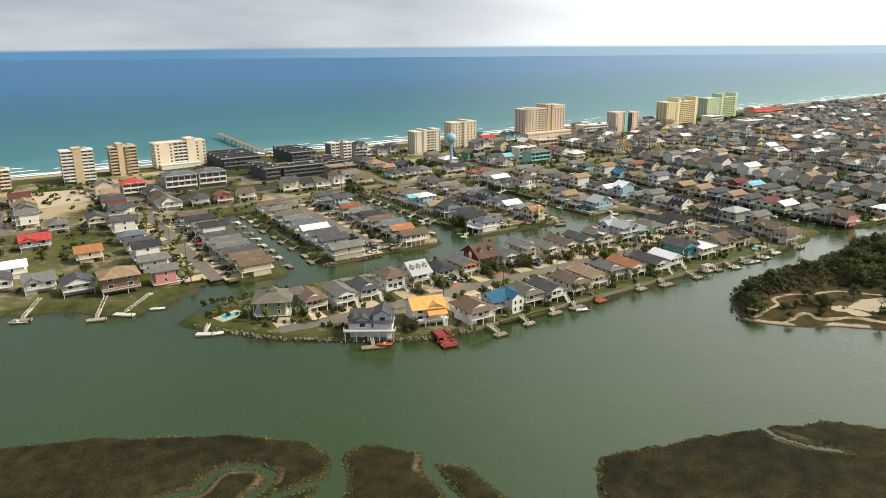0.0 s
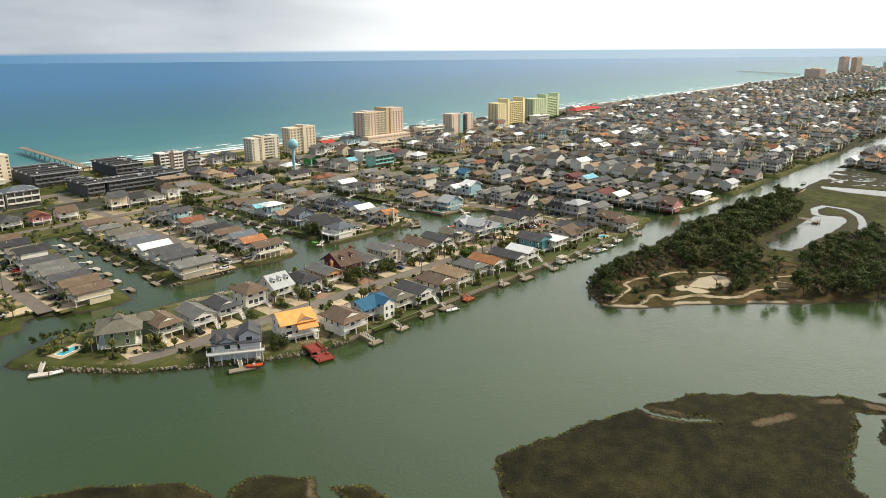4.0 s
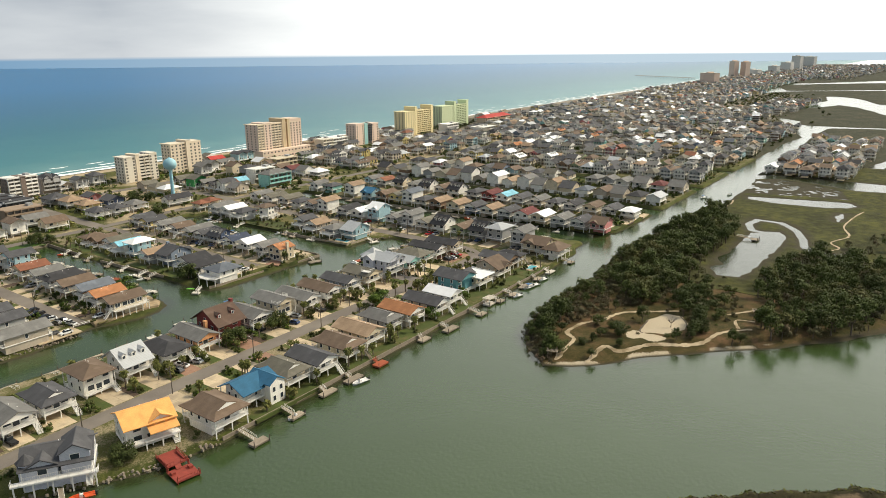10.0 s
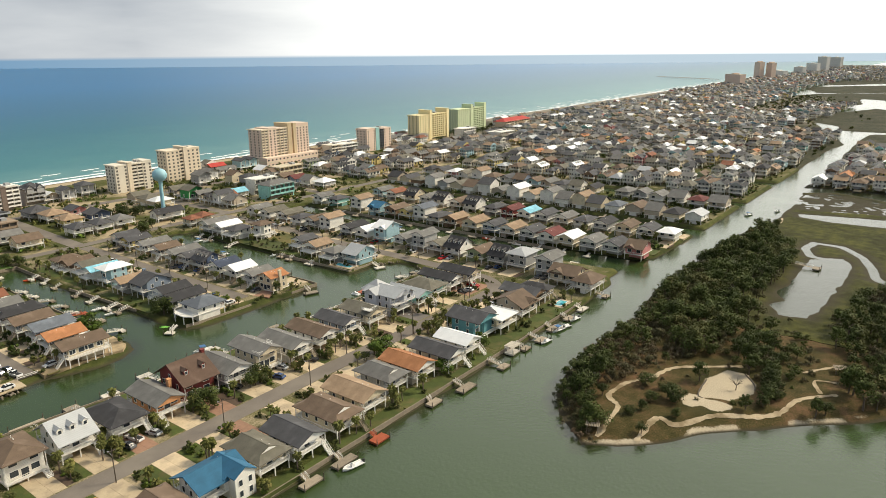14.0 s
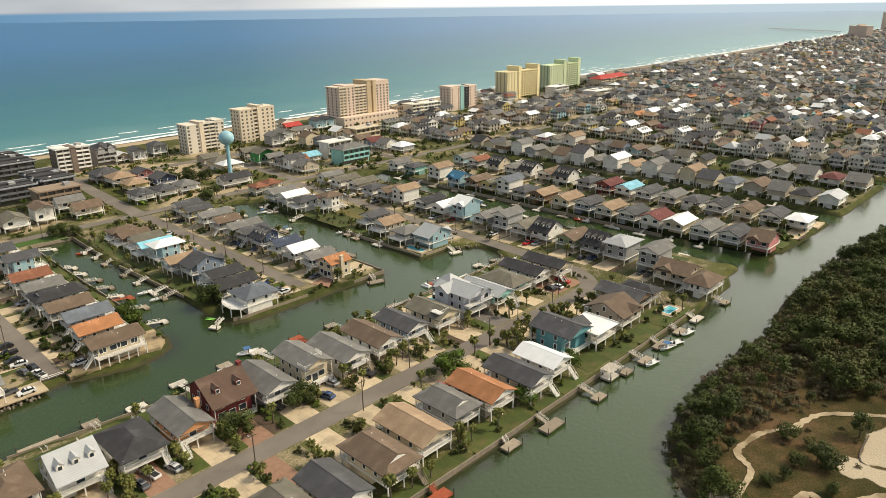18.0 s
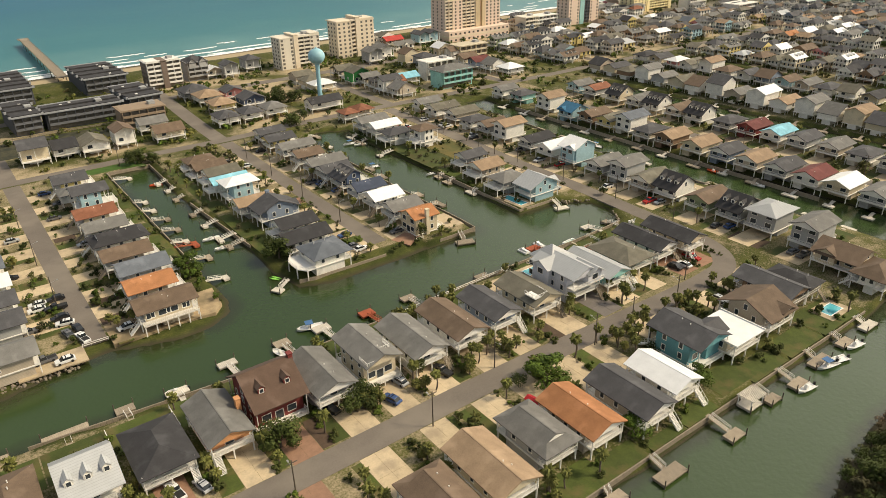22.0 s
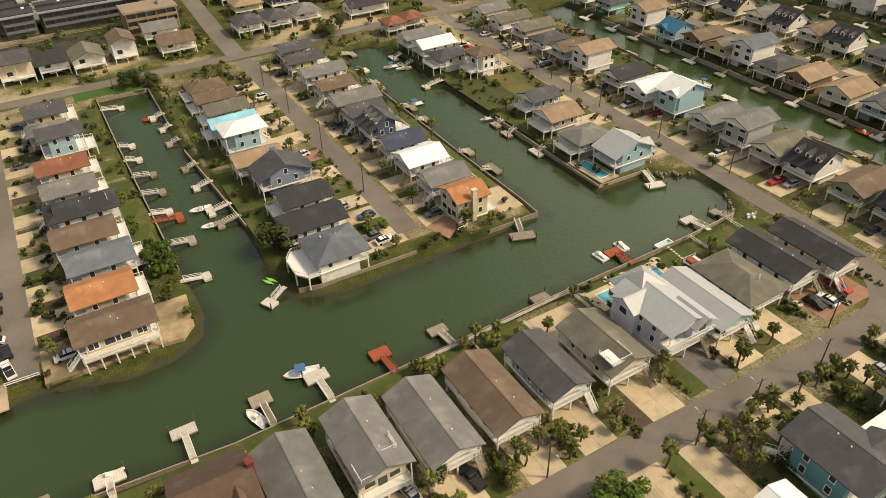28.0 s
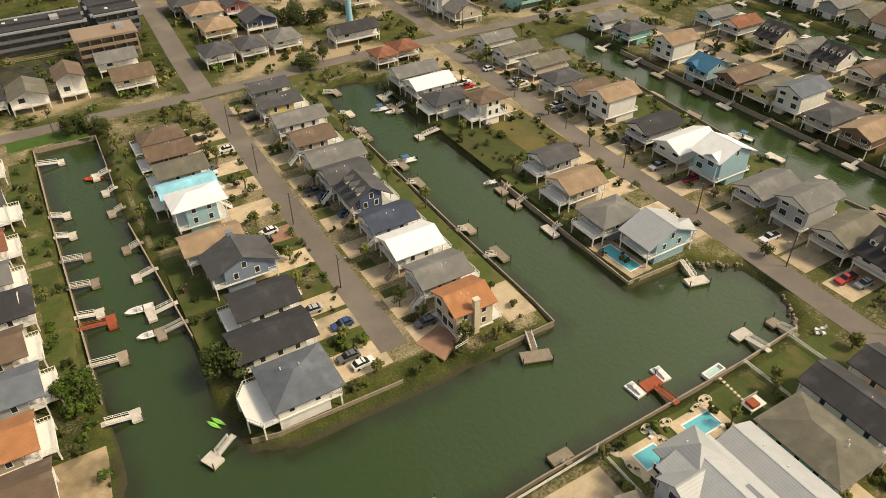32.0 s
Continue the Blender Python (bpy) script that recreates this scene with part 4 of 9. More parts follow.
def facing(side):
    """Turn of a house whose front (-y in its own frame) looks to a compass side of the plan."""
    return {"s": 0.0, "e": 90.0, "n": 180.0, "w": -90.0}[side]


def house(x, y, side, w, d, kind, roof, wall, storeys=1, porch=2.2, back=2.6, stairs=1, chimney=False, base=2.6, full=True, note="", turn=0.0, deck=0.0, rng=random.Random(1)):
    """A beach house raised over parking. Its front looks to side; w runs along the street, d away from it."""
    rm, wm = MATS["roof_" + roof], MATS["wall_" + wall]
    if not full:
        porch, back = min(porch, 1.3), min(back, 1.3)
    h = 2.75 * storeys
    z1 = base + h
    words = {"dutch": "dutch-gabled", "gable": "gabled", "hip": "hipped", "dormer": "dormered", "cross": "cross-gabled", "flat": "low flat"}[kind]
    label = note or f"{WALLS[wall][1]} {'two-storey ' if storeys > 1 else ''}stilted house with {words} {ROOFS[roof][1]} roof"
    ob = thing("house", label, "house", place(x, y, facing(side) + turn), "stilted canal houses")
    f, b = -d / 2 + porch, d / 2 - back  # the closed rooms lie between these
    hw = w / 2 - 0.25
    # body
    s = Shape()
    if kind == "gable":
        rise = 0.40 * w / 2
        s.prism([(-hw, base), (hw, base), (hw, z1), (0, z1 + rise * hw / (w / 2)), (-hw, z1)], "y", f, b)
    elif kind == "dutch":
        rise = 0.42 * w / 2
        s.box(-hw, hw, f, b, base, z1)
    elif kind == "dormer" or kind == "cross":
        rise = 0.62 * d / 2 if kind == "dormer" else 0.45 * d / 2
        dd = d / 2 - 0.25
        lo, hi = max(f, -dd), min(b, dd)
        cut = lambda yy: z1 + rise * (1 - abs(yy) / (d / 2))
        s.prism([(lo, base), (hi, base), (hi, cut(hi)), (0, z1 + rise), (lo, cut(lo))], "x", -hw, hw)
    else:
        rise = 0.36 * w / 2
        s.box(-hw, hw, f, b, base, z1)
    part("wall", s, wm, ob)
    # parking level: a smaller closed core, and posts round the open bays
    closed = rng.random() < (0.45 if full else 0.7)
    lower = Shape().box(-hw + 0.5, hw - 0.5, f + (b - f) * 0.34, b - 0.3, -0.3, base - 0.25)
    if closed:
        lower = Shape().box(-hw + 0.1, hw - 0.1, f + (b - f) * 0.34, b - 0.05, -0.3, base - 0.25).box(-hw + 0.1, -hw * 0.25, f + 0.2, f + (b - f) * 0.34, -0.3, base - 0.25)
    part("lower_wall", lower, wm, ob)
    floor = Shape().box(-w / 2, w / 2, -d / 2 + 0.15, d / 2 - 0.15, base - 0.28, base - 0.02)
    part("floor_deck", floor, TRIM if wall != "wood" else WOOD, ob)
    pm = Shape().box(-0.13, 0.13, -0.13, 0.13, -0.3, base - 0.26).mesh("post", TRIM)
    nx = 3 if w < 12.6 else 4
    for i in range(nx):
        px = -w / 2 + 0.3 + (w - 0.6) * i / (nx - 1)
        for py in ((-d / 2 + 0.35, d / 2 - 0.35) if full and (i in (0, nx - 1) or not closed) else (-d / 2 + 0.35,) if full else (-d / 2 + 0.35,) if i % 2 == 0 else ()):
            part("post", pm, TRIM, ob, at=pose(px, py, 0))
    # roof
    if kind == "gable":
        part("roof", gable_roof(w, d, 0.45, rise, z1), rm, ob)
        for yy in ([-d / 2 + 0.02] if porch > 0.5 else []) + ([d / 2 - 0.2] if back > 0.5 else []):
            g = Shape().prism([(-w / 2 + 0.1, z1 - 0.35), (w / 2 - 0.1, z1 - 0.35), (w / 2 - 0.1, z1), (0, z1 + rise - 0.05), (-w / 2 + 0.1, z1)], "y", yy, yy + 0.18)
            part("gable_board", g, TRIM if wall in ("white", "gray", "bluegray", "beige") else wm, ob)
    elif kind == "dutch":
        part("roof", dutch_roof(w, d, 0.5, rise, z1), rm, ob)
        half, foot = w / 2 + 0.5 - 2.4, z1 + 0.42 * (2.4 - 0.5) + 0.25
        for e in (-1, 1):
            yy = e * (d / 2 - 2.4 + 0.52)
            part("gable_vent", Shape().prism([(-half + 0.5, foot), (half - 0.5, foot), (0, z1 + rise - 0.12)], "y", yy - 0.06, yy + 0.06), TRIM if roof != "silver" else wm, ob)
    elif kind in ("dormer", "cross"):
        r = part("roof", gable_roof(d, w, 0.45, rise, z1), rm, ob, at=pose(0, 0, 0, 0, 0, 90))
        if kind == "dormer":
            n = 2 if wall == "darkred" else 3
            for i in range(n):
                dx = -w / 2 + w * (i + 0.5) / n
                dy = -d / 2 * 0.62
                zz = z1 + rise * (1 - 0.62)
                dw = 1.5
                dm = Shape().prism([(-dw / 2, zz - 0.3), (dw / 2, zz - 0.3), (dw / 2, zz + 1.3), (0, zz + 1.95), (-dw / 2, zz + 1.3)], "y", dy, dy + 2.9)
                do = part("dormer", dm, MATS["wall_" + ("white" if wall != "darkred" else wall)], ob, at=pose(dx, 0, 0))
                dr = Shape()
                for sgn in (-1, 1):
                    dr.prism([(sgn * (dw / 2 + 0.2), zz + 1.2), (0, zz + 2.0), (0, zz + 2.12), (sgn * (dw / 2 + 0.2), zz + 1.32)][::sgn], "y", dy - 0.2, dy + 3.4)
                part("dormer_roof", dr, rm, do)
                part("window", DORMER_W, TRIM, do, at=pose(0, dy - 0.02, zz + 0.25))
        else:
            gw, gx = w * 0.42, rng.choice((-1, 1)) * w * 0.2
            gr = 0.5 * gw / 2
            part("front_gable", Shape().prism([(-gw / 2, base), (gw / 2, base), (gw / 2, z1 + 0.4), (0, z1 + 0.4 + gr), (-gw / 2, z1 + 0.4)], "y", -d / 2 + 0.3, 0), wm, ob, at=pose(gx, 0, 0))
            part("gable_roof", gable_roof(gw, d / 2 - 0.2, 0.35, gr, z1 + 0.4), rm, ob, at=pose(gx, -d / 4, 0))
            part("window", WIDE, TRIM, ob, at=pose(gx, -d / 2 + 0.28, z1 - 1.9))
    elif kind == "hip":
        if d >= w:
            part("roof", hip_roof(w, d, 0.55, rise, z1), rm, ob)
        else:
            part("roof", hip_roof(d, w, 0.55, rise, z1), rm, ob, at=pose(0, 0, 0, 0, 0, 90))
    else:
        s = Shape().box(-w / 2 - 0.4, w / 2 + 0.4, -d / 2 - 0.4, d / 2 + 0.4, z1, z1 + 0.25)
        part("roof", s, rm, ob)
        fr = Shape()
        for sx in (-1, 1):
            fr.box(sx * (w / 2 + 0.4) - 0.12, sx * (w / 2 + 0.4) + 0.12, -d / 2 - 0.4, d / 2 + 0.4, z1 + 0.2, z1 + 0.55)
        part("parapet", fr, TRIM, ob)
    # porches under the roof, or open decks
    up = Shape().box(-0.09, 0.09, -0.09, 0.09, base - 0.02, z1 + 0.05).mesh("porch_post", TRIM)
    for on, yy, inner in ((porch > 0.8, -d / 2 + 0.2, f), (back > 0.8, d / 2 - 0.2, b)):
        if not on:
            continue
        rail = Shape()
        railing(rail, (-w / 2 + 0.1, yy, 0), (w / 2 - 0.1, yy, 0), base)
        for sx in (-1, 1):
            railing(rail, (sx * (w / 2 - 0.1), yy, 0), (sx * (w / 2 - 0.1), inner, 0), base)
        part("railing", rail, TRIM, ob)
        for px in (-w / 2 + 0.2, w / 2 - 0.2) if full else ():
            part("porch_post", up, TRIM, ob, at=pose(px, yy, 0))
    if deck:
        wide = w / 2 - 0.6
        part("back_deck", Shape().box(-wide, wide, d / 2 - 0.14, d / 2 + deck, base - 0.27, base - 0.03), TRIM, ob)
        rail = Shape()
        e = d / 2 + deck - 0.08
        for a, c in (((-wide, e, base), (wide, e, base)), ((-wide, d / 2 - 0.1, base), (-wide, e, base)), ((wide, d / 2 - 0.1, base), (wide, e, base))):
            rail.lattice(a, c, 1.0, 0.5)
        part("deck_railing", rail, TRIM, ob)
        for sx in (-1, 1):
            part("post", pm, TRIM, ob, at=pose(sx * (wide - 0.2), e - 0.15, 0))
    if stairs:
        sx = (w / 2 - 0.9) * (1 if stairs > 0 else -1)
        if full:
            part("stairs", stair_shape(sx, -d / 2 - 2.6, 0.0, base, 2.7), TRIM if rng.random() < 0.7 else WOOD, ob)
    # windows and doors
    zs = [base + 0.8 + 2.75 * k for k in range(storeys)]
    nwin = max(2, int((b - f) / 3.2)) if full else 1
    for z in zs:
        for i in range(nwin):
            py = f + (b - f) * (i + 0.5) / nwin
            part("window", WINDOW, TRIM, ob, at=pose(-hw - 0.01, py, z, 0, 0, -90))
            if full:
                part("window", WINDOW, TRIM, ob, at=pose(hw + 0.01, py, z, 0, 0, 90))
        for px in (-w * 0.25, w * 0.25):
            part("window", WIDE, TRIM, ob, at=pose(px, f - 0.01, z))
            if full and px > 0:
                part("window", WIDE, TRIM, ob, at=pose(px, b + 0.01, z, 0, 0, 180))
    if full:
        part("door", DOOR, TRIM, ob, at=pose(0, f - 0.015, base + 0.02))
    if kind == "gable" and storeys > 1 or kind in ("cross", "dormer"):
        for sx in (-1, 1):
            part("window", WINDOW, TRIM, ob, at=pose(sx * (hw + 0.01), 0, z1 + 0.3, 0, 0, 90 * sx) if kind != "gable" else pose(sx * 0.1, f - 0.012, z1 + 0.1))
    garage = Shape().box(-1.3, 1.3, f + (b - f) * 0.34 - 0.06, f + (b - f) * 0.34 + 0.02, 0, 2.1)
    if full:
        # white houses: panel painted in the shade colour of an open bay
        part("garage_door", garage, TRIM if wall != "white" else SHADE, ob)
    if chimney:
        c = Shape().box(hw - 0.1, hw + 0.9, -0.6, 0.6, -0.2, z1 + rise + 0.8).box(hw - 0.2, hw + 1.0, -0.7, 0.7, z1 + rise + 0.8, z1 + rise + 1.0)
        part("chimney", c, wm, ob)
    if rng.random() < 0.6 and kind != "flat":
        for k in range(2 if full else 1):
            v = Shape()
            vx, vy = rng.uniform(0.1, 0.4) * w / 2, rng.uniform(-0.3, 0.3) * d
            if kind in ("dormer", "cross"):
                vy = rng.uniform(0.15, 0.4) * d / 2
                vz = z1 + rise * (1 - vy / (d / 2))
                vx = rng.uniform(-0.35, 0.35) * w
            elif kind == "hip" and d < w:
                continue
            else:
                vz = z1 + rise * (1 - vx / (w / 2))
            v.tube((vx, vy, vz - 0.1), (vx, vy, vz + 0.5), 0.12, 0.12, 6)
            part("vent_pipe", v, TRIM, ob)
    return ob


R7 = random.Random(7)


OPPOSITE = {"n": "s", "s": "n", "e": "w", "w": "e"}
LOTS = []  # house sites, for drives, yards, docks and planting further down


def row_of_houses(side, fixed, specs, reach=9.0, bank=16.0, full=True, flip=False, yards=True):
    """specs: place along the street, house sizes and looks; fixed: the line the row stands on; reach and bank: from there to street and water."""
    for spec in specs:
        at, w, d, kind, roof, wall, *more = spec
        opts = dict(more[0]) if more else {}
        off = opts.pop("off", 0.0)
        x, y = (at, fixed + off) if side in "ns" else (fixed + off, at)
        back = off if side in "sw" else -off
        if yards:
            LOTS.append((x, y, side, w, d, reach + back, bank - back))
        if full and side in "ew" and "deck" not in opts and R7.random() < 0.7:
            d -= 2.4
            opts["deck"] = 2.4
            shift = -1.2 if side == "e" else 1.2
            x -= shift
        house(x, y, OPPOSITE[side] if flip else side, w * 0.9, d, kind, roof, wall, rng=R7, stairs=R7.choice((1, -1, 1)) if not flip else R7.choice((0, 0, 1)), full=full, **opts)


# along the main street, water-lagoon side
row_of_houses("s", 251, [
    (98, 10, 15, "dutch", "brown", "green", dict(off=-3)), (110, 10, 14, "gable", "gray", "white", dict(off=-5)), (121, 10, 14, "dutch", "slate", "white", dict(off=-4)),
    (135, 10.5, 13, "hip", "brown", "white", dict(storeys=2, base=1.2, porch=1.2)), (147.5, 10.5, 13, "dormer", "silver", "white"), (160, 11, 15, "hip", "black", "white", dict(off=-0.5)),
    (172, 9.6, 15.5, "gable", "gray", "orange", dict(chimney=True)), (184, 12.6, 15, "dormer", "chestnut", "darkred", dict(off=3, base=0.5, storeys=2, chimney=True)),
    (195.5, 10, 16, "gable", "gray", "gray", dict(off=1)), 
    (219, 10, 17, "gable", "gray", "white"), (231, 10, 17, "gable", "brown", "white"), (243, 9.5, 15, "gable", "slate", "bluegray"),
    (280.5, 9.5, 17, "gable", "silver", "aqua", dict(off=-2)), (292, 12, 15, "hip", "olive", "aqua", dict(off=-1)), (304, 9.5, 17, "gable", "black", "white"), (315, 9.5, 17, "gable", "black", "cream", dict(off=-2))], reach=16.2, bank=17.5)
# along the main street, river side
row_of_houses("n", 206, [
    (144, 12, 14.5, "dutch", "brown", "white", dict(off=-3)), (171, 10, 14, "dutch", "olive", "cream"), (181.5, 10, 14, "gable", "slate", "white", dict(off=-1.5)),
    (195, 10.5, 16, "dutch", "brown", "cream"), (207, 10.5, 16, "gable", "tan", "cream", dict(off=2)), (220, 9.6, 14, "dutch", "gray", "gray", dict(off=3.5)),
    (230.5, 10, 15, "gable", "orange", "beige", dict(off=2)), (243, 10, 16, "gable", "slate", "beige"), (254, 9.5, 13, "gable", "white", "white"),
    (279.5, 12, 11, "flat", "white", "cream", dict(off=1.0)), (295, 12.5, 14, "cross", "brown", "beige", dict(off=3)), (308, 10, 16, "gable", "slate", "wood", dict(off=7)), (316, 7.5, 12, "hip", "black", "wood", dict(off=5))], reach=22, bank=11.5, flip=True)
LOTS.append((158, 204, "n", 13, 10.5, 24, 10))
h = house(158, 205.5, "s", 13, 10.5, "cross", "blue", "white", rng=R7)
part("wing", Shape().prism([(-2.7, 0), (2.7, 0), (2.7, 6.3), (0, 7.9), (-2.7, 6.3)], "y", -7.6, 2.0), MATS["wall_white"], h, at=pose(3.6, 0, 0))
part("wing_roof", gable_roof(5.4, 9.6, 0.4, 1.6, 6.3), MATS["roof_blue"], h, at=pose(3.6, -2.8, 0))
for px in (-1.3, 1.3):
    for pz in (1.0, 3.7):
        part("window", WINDOW, TRIM, h, at=pose(3.6 + px, -7.62, pz))
house(340, 209.5, "w", 13, 12, "cross", "brown", "cream", rng=R7)
house(337, 198.5, "n", 13, 9, "hip", "brown", "white", rng=R7)
# finger streets
h = house(178, 305.5, "w", 8.8, 15, "gable", "brown", "cream", rng=R7, back=1.5, porch=1.5, note="cream stilted house with brown gabled roof and long side deck")
deck = Shape().box(4.3, 6.4, -7.0, 7.0, 2.35, 2.6)
part("side_deck", deck, WOOD_PALE, h)
part("railing", Shape().lattice((6.3, -7.0, 2.6), (6.3, 7.0, 2.6), 1.0, 0.5), TRIM, h)
for k in range(6):
    part("post", Shape().box(6.1, 6.36, -6.9 + 2.74 * k, -6.64 + 2.74 * k, -0.4, 2.4), TRIM, h)
for k in range(4):
    part("window", WIDE, TRIM, h, at=pose(4.17, -4.6 + 3.0 * k, 3.3, 0, 0, 90))
LOTS.append((178, 305.5, "w", 9.5, 15, 14, 11))
h = house(225.5, 306, "e", 11.2, 12, "hip", "bluegray", "white", rng=R7, back=0.3, note="white raised house with blue-grey hipped roof and angled deck")
deck = [(-5.6, 6.0), (5.6, 6.0), (5.6, 8.6), (2.8, 10.6), (-2.8, 10.6), (-5.6, 8.6)]
part("deck", Shape().prism(deck, "z", 2.35, 2.6), TRIM, h)
for (ax, ay), (bx, by) in zip(deck[1:], deck[2:] + deck[:1]):
    part("railing", Shape().lattice((ax, ay, 2.6), (bx, by, 2.6), 1.0, 0.5), TRIM, h)
    part("post", Shape().box(ax - 0.14, ax + 0.14, ay - 0.14, ay + 0.14, -0.5, 2.4), TRIM, h)
LOTS.append((225.5, 306.5, "e", 13, 13, 18, 8))
row_of_houses("e", 225, [
    (318.5, 9.8, 15, "gable", "black", "white"), (329.5, 9.8, 15, "gable", "black", "white", dict(off=1)),
    (344, 10, 14, "cross", "slate", "bluegray", dict(off=2, chimney=True, base=3.2)), (355, 9, 13, "gable", "tan", "gray", dict(off=-1)), (370, 9.5, 12, "hip", "white", "sky", dict(storeys=2)), (380.5, 8.5, 16, "gable", "sky", "white", dict(off=-1)),
    (391, 9.5, 15, "gable", "olive", "beige"), (405, 9.5, 15, "gable", "brown", "wood", dict(base=1.0)), (416, 9.5, 14, "hip", "brown", "wood", dict(base=0.8))], reach=19, bank=13.5)
row_of_houses("w", 263, [
    (308, 9.8, 11.5, "gable", "orange", "cream", dict(storeys=2, base=0.6, porch=0.3, back=0.3, off=-0.5, chimney=True)), (319, 9.5, 14, "gable", "gray", "gray"), (331, 10.5, 14, "gable", "white", "white"), (342, 9.5, 14, "gable", "navy", "white"),
    (355, 10.5, 13, "dormer", "slate", "navy"), (366, 9.5, 14, "gable", "slate", "gray"), (376, 10, 15, "gable", "gray", "beige"), (389, 9.8, 14, "gable", "brown", "beige"),
    (402, 9.5, 15, "gable", "gray", "white"), (416, 9.5, 15, "gable", "slate", "yellow"), (428, 9, 12, "gable", "slate", "gray")], reach=13, bank=14)
row_of_houses("w", 179, [
    (317.5, 9.8, 15, "gable", "orange", "beige"), (329.5, 10, 16, "gable", "bluegray", "gray", dict(off=1.5)), (341.5, 10, 16, "gable", "brown", "beige"),
    (354, 10.5, 16, "dutch", "black", "white"), (366, 9.5, 15, "gable", "gray", "gray"), (379.5, 10, 15, "gable", "rust", "cream"), (395, 9.5, 14, "gable", "slate", "sky", dict(storeys=2, off=2)), (406, 9.5, 13, "hip", "gray", "white", dict(off=-1)), (420, 11, 14, "gable", "slate", "yellow")], reach=16, bank=14.4)
row_of_houses("e", 140, [
    (303, 10, 17, "gable", "gray", "beige", dict(off=-1)), (320, 10, 15, "gable", "slate", "gray"), (332, 10, 15, "gable", "slate", "white"), (344, 10, 15, "gable", "white", "white"), (357, 10, 15, "gable", "bluegray", "white"),
    (370, 9.5, 14, "gable", "gray", "beige"), (383, 9.5, 14, "gable", "olive", "gray"), (399, 9.5, 14, "hip", "gray", "yellow"), (414, 9.5, 14, "gable", "brown", "white")], reach=17, bank=14, full=False)
row_of_houses("w", 94, [
    (302, 10, 15, "gable", "brown", "cream"), (314, 10, 15, "gable", "brown", "yellow"), (325, 10, 15, "gable", "slate", "gray"), (336, 10, 15, "gable", "gray", "beige"), (347, 9.5, 15, "gable", "gray", "white"),
    (358, 9.5, 15, "gable", "slate", "white"), (370, 10, 14, "gable", "black", "white", dict(storeys=2)), (384, 9.5, 14, "gable", "olive", "beige"), (400, 10, 15, "gable", "black", "gray"), (414, 9.5, 15, "gable", "brown", "gray")], reach=14, bank=15, full=False)
row_of_houses("e", 57, [
    (311, 9.5, 11, "gable", "gray", "pink", dict(storeys=2, base=1.0)), (334, 10, 13, "gable", "gray", "gray"), (349, 11, 13, "gable", "black", "white", dict(storeys=2)), (368, 10, 13, "gable", "slate", "white"),
    (387, 10, 13, "hip", "bluegray", "sky"), (410, 10, 13, "gable", "slate", "white", dict(storeys=2)), (426, 10, 13, "hip", "slate", "yellow")], reach=17, bank=0, full=False)
row_of_houses("e", 308, [
    (305, 10, 14, "cross", "silver", "sky", dict(off=3)), (316.5, 10, 14, "hip", "gray", "gray", dict(off=-2)), (331.5, 10.5, 14, "gable", "tan", "beige"), (344.5, 9, 13, "gable", "slate", "gray", dict(off=3)),
    (380, 9.5, 12, "hip", "brown", "white", dict(off=5, storeys=2)), (391, 10, 15, "hip", "slate", "white", dict(off=-2)), (403, 10, 14, "gable", "white", "white"), (414, 10, 15, "gable", "gray", "gray")], reach=18, bank=10)
row_of_houses("w", 347.5, [
    (222.5, 9.5, 13, "gable", "gray", "gray", dict(storeys=2)), (236.5, 11, 13, "hip", "silver", "gray", dict(storeys=2)), (247.5, 9.5, 13, "dormer", "black", "gray"), (259, 10, 14, "gable", "brown", "green"), (272.5, 10, 13, "dormer", "black", "white"),
    (283, 10, 14, "gable", "olive", "beige"), (294, 9.5, 13, "gable", "gray", "gray", dict(storeys=2)), (305, 9.5, 14, "gable", "gray", "gray"), (319.5, 10, 13, "cross", "white", "sky", dict(storeys=2)), (331.5, 10.5, 15, "gable", "white", "white"),
    (343.5, 9.5, 14, "gable", "black", "gray"), (361, 10, 13, "gable", "tan", "white", dict(storeys=2)), (372.5, 9.8, 13, "gable", "brown", "gray"), (384, 9.5, 12, "hip", "slate", "white", dict(off=-1)), (397.5, 10, 15, "gable", "olive", "beige", dict(off=2)), (410.5, 10, 15, "gable", "olive", "white"), (424, 9.5, 13, "gable", "gray", "white")], reach=14.8, bank=18.5, full=False)


# ---- single houses of their own shape ----
def add_turret(ob, x, y, r, z0, z1, wall, roof):
    part("turret", Shape().lathe([(r, z0), (r, z1)], 8, cx=x, cy=y), MATS["wall_" + wall], ob)
    part("turret_roof", Shape().lathe([(r + 0.35, z1), (r + 0.35, z1 + 0.12), (0.05, z1 + 2.0), (0.0, z1 + 2.0)], 8, cx=x, cy=y), MATS["roof_" + roof], ob)
    for i in (0, 1, 7, 6):
        a = radians(45 * i + 22.5)
        part("window", WINDOW, TRIM, ob, at=pose(x + r * 0.93 * math.cos(a), y + r * 0.93 * math.sin(a), z1 - 2.1, 0, 0, 45 * i + 22.5 + 90))


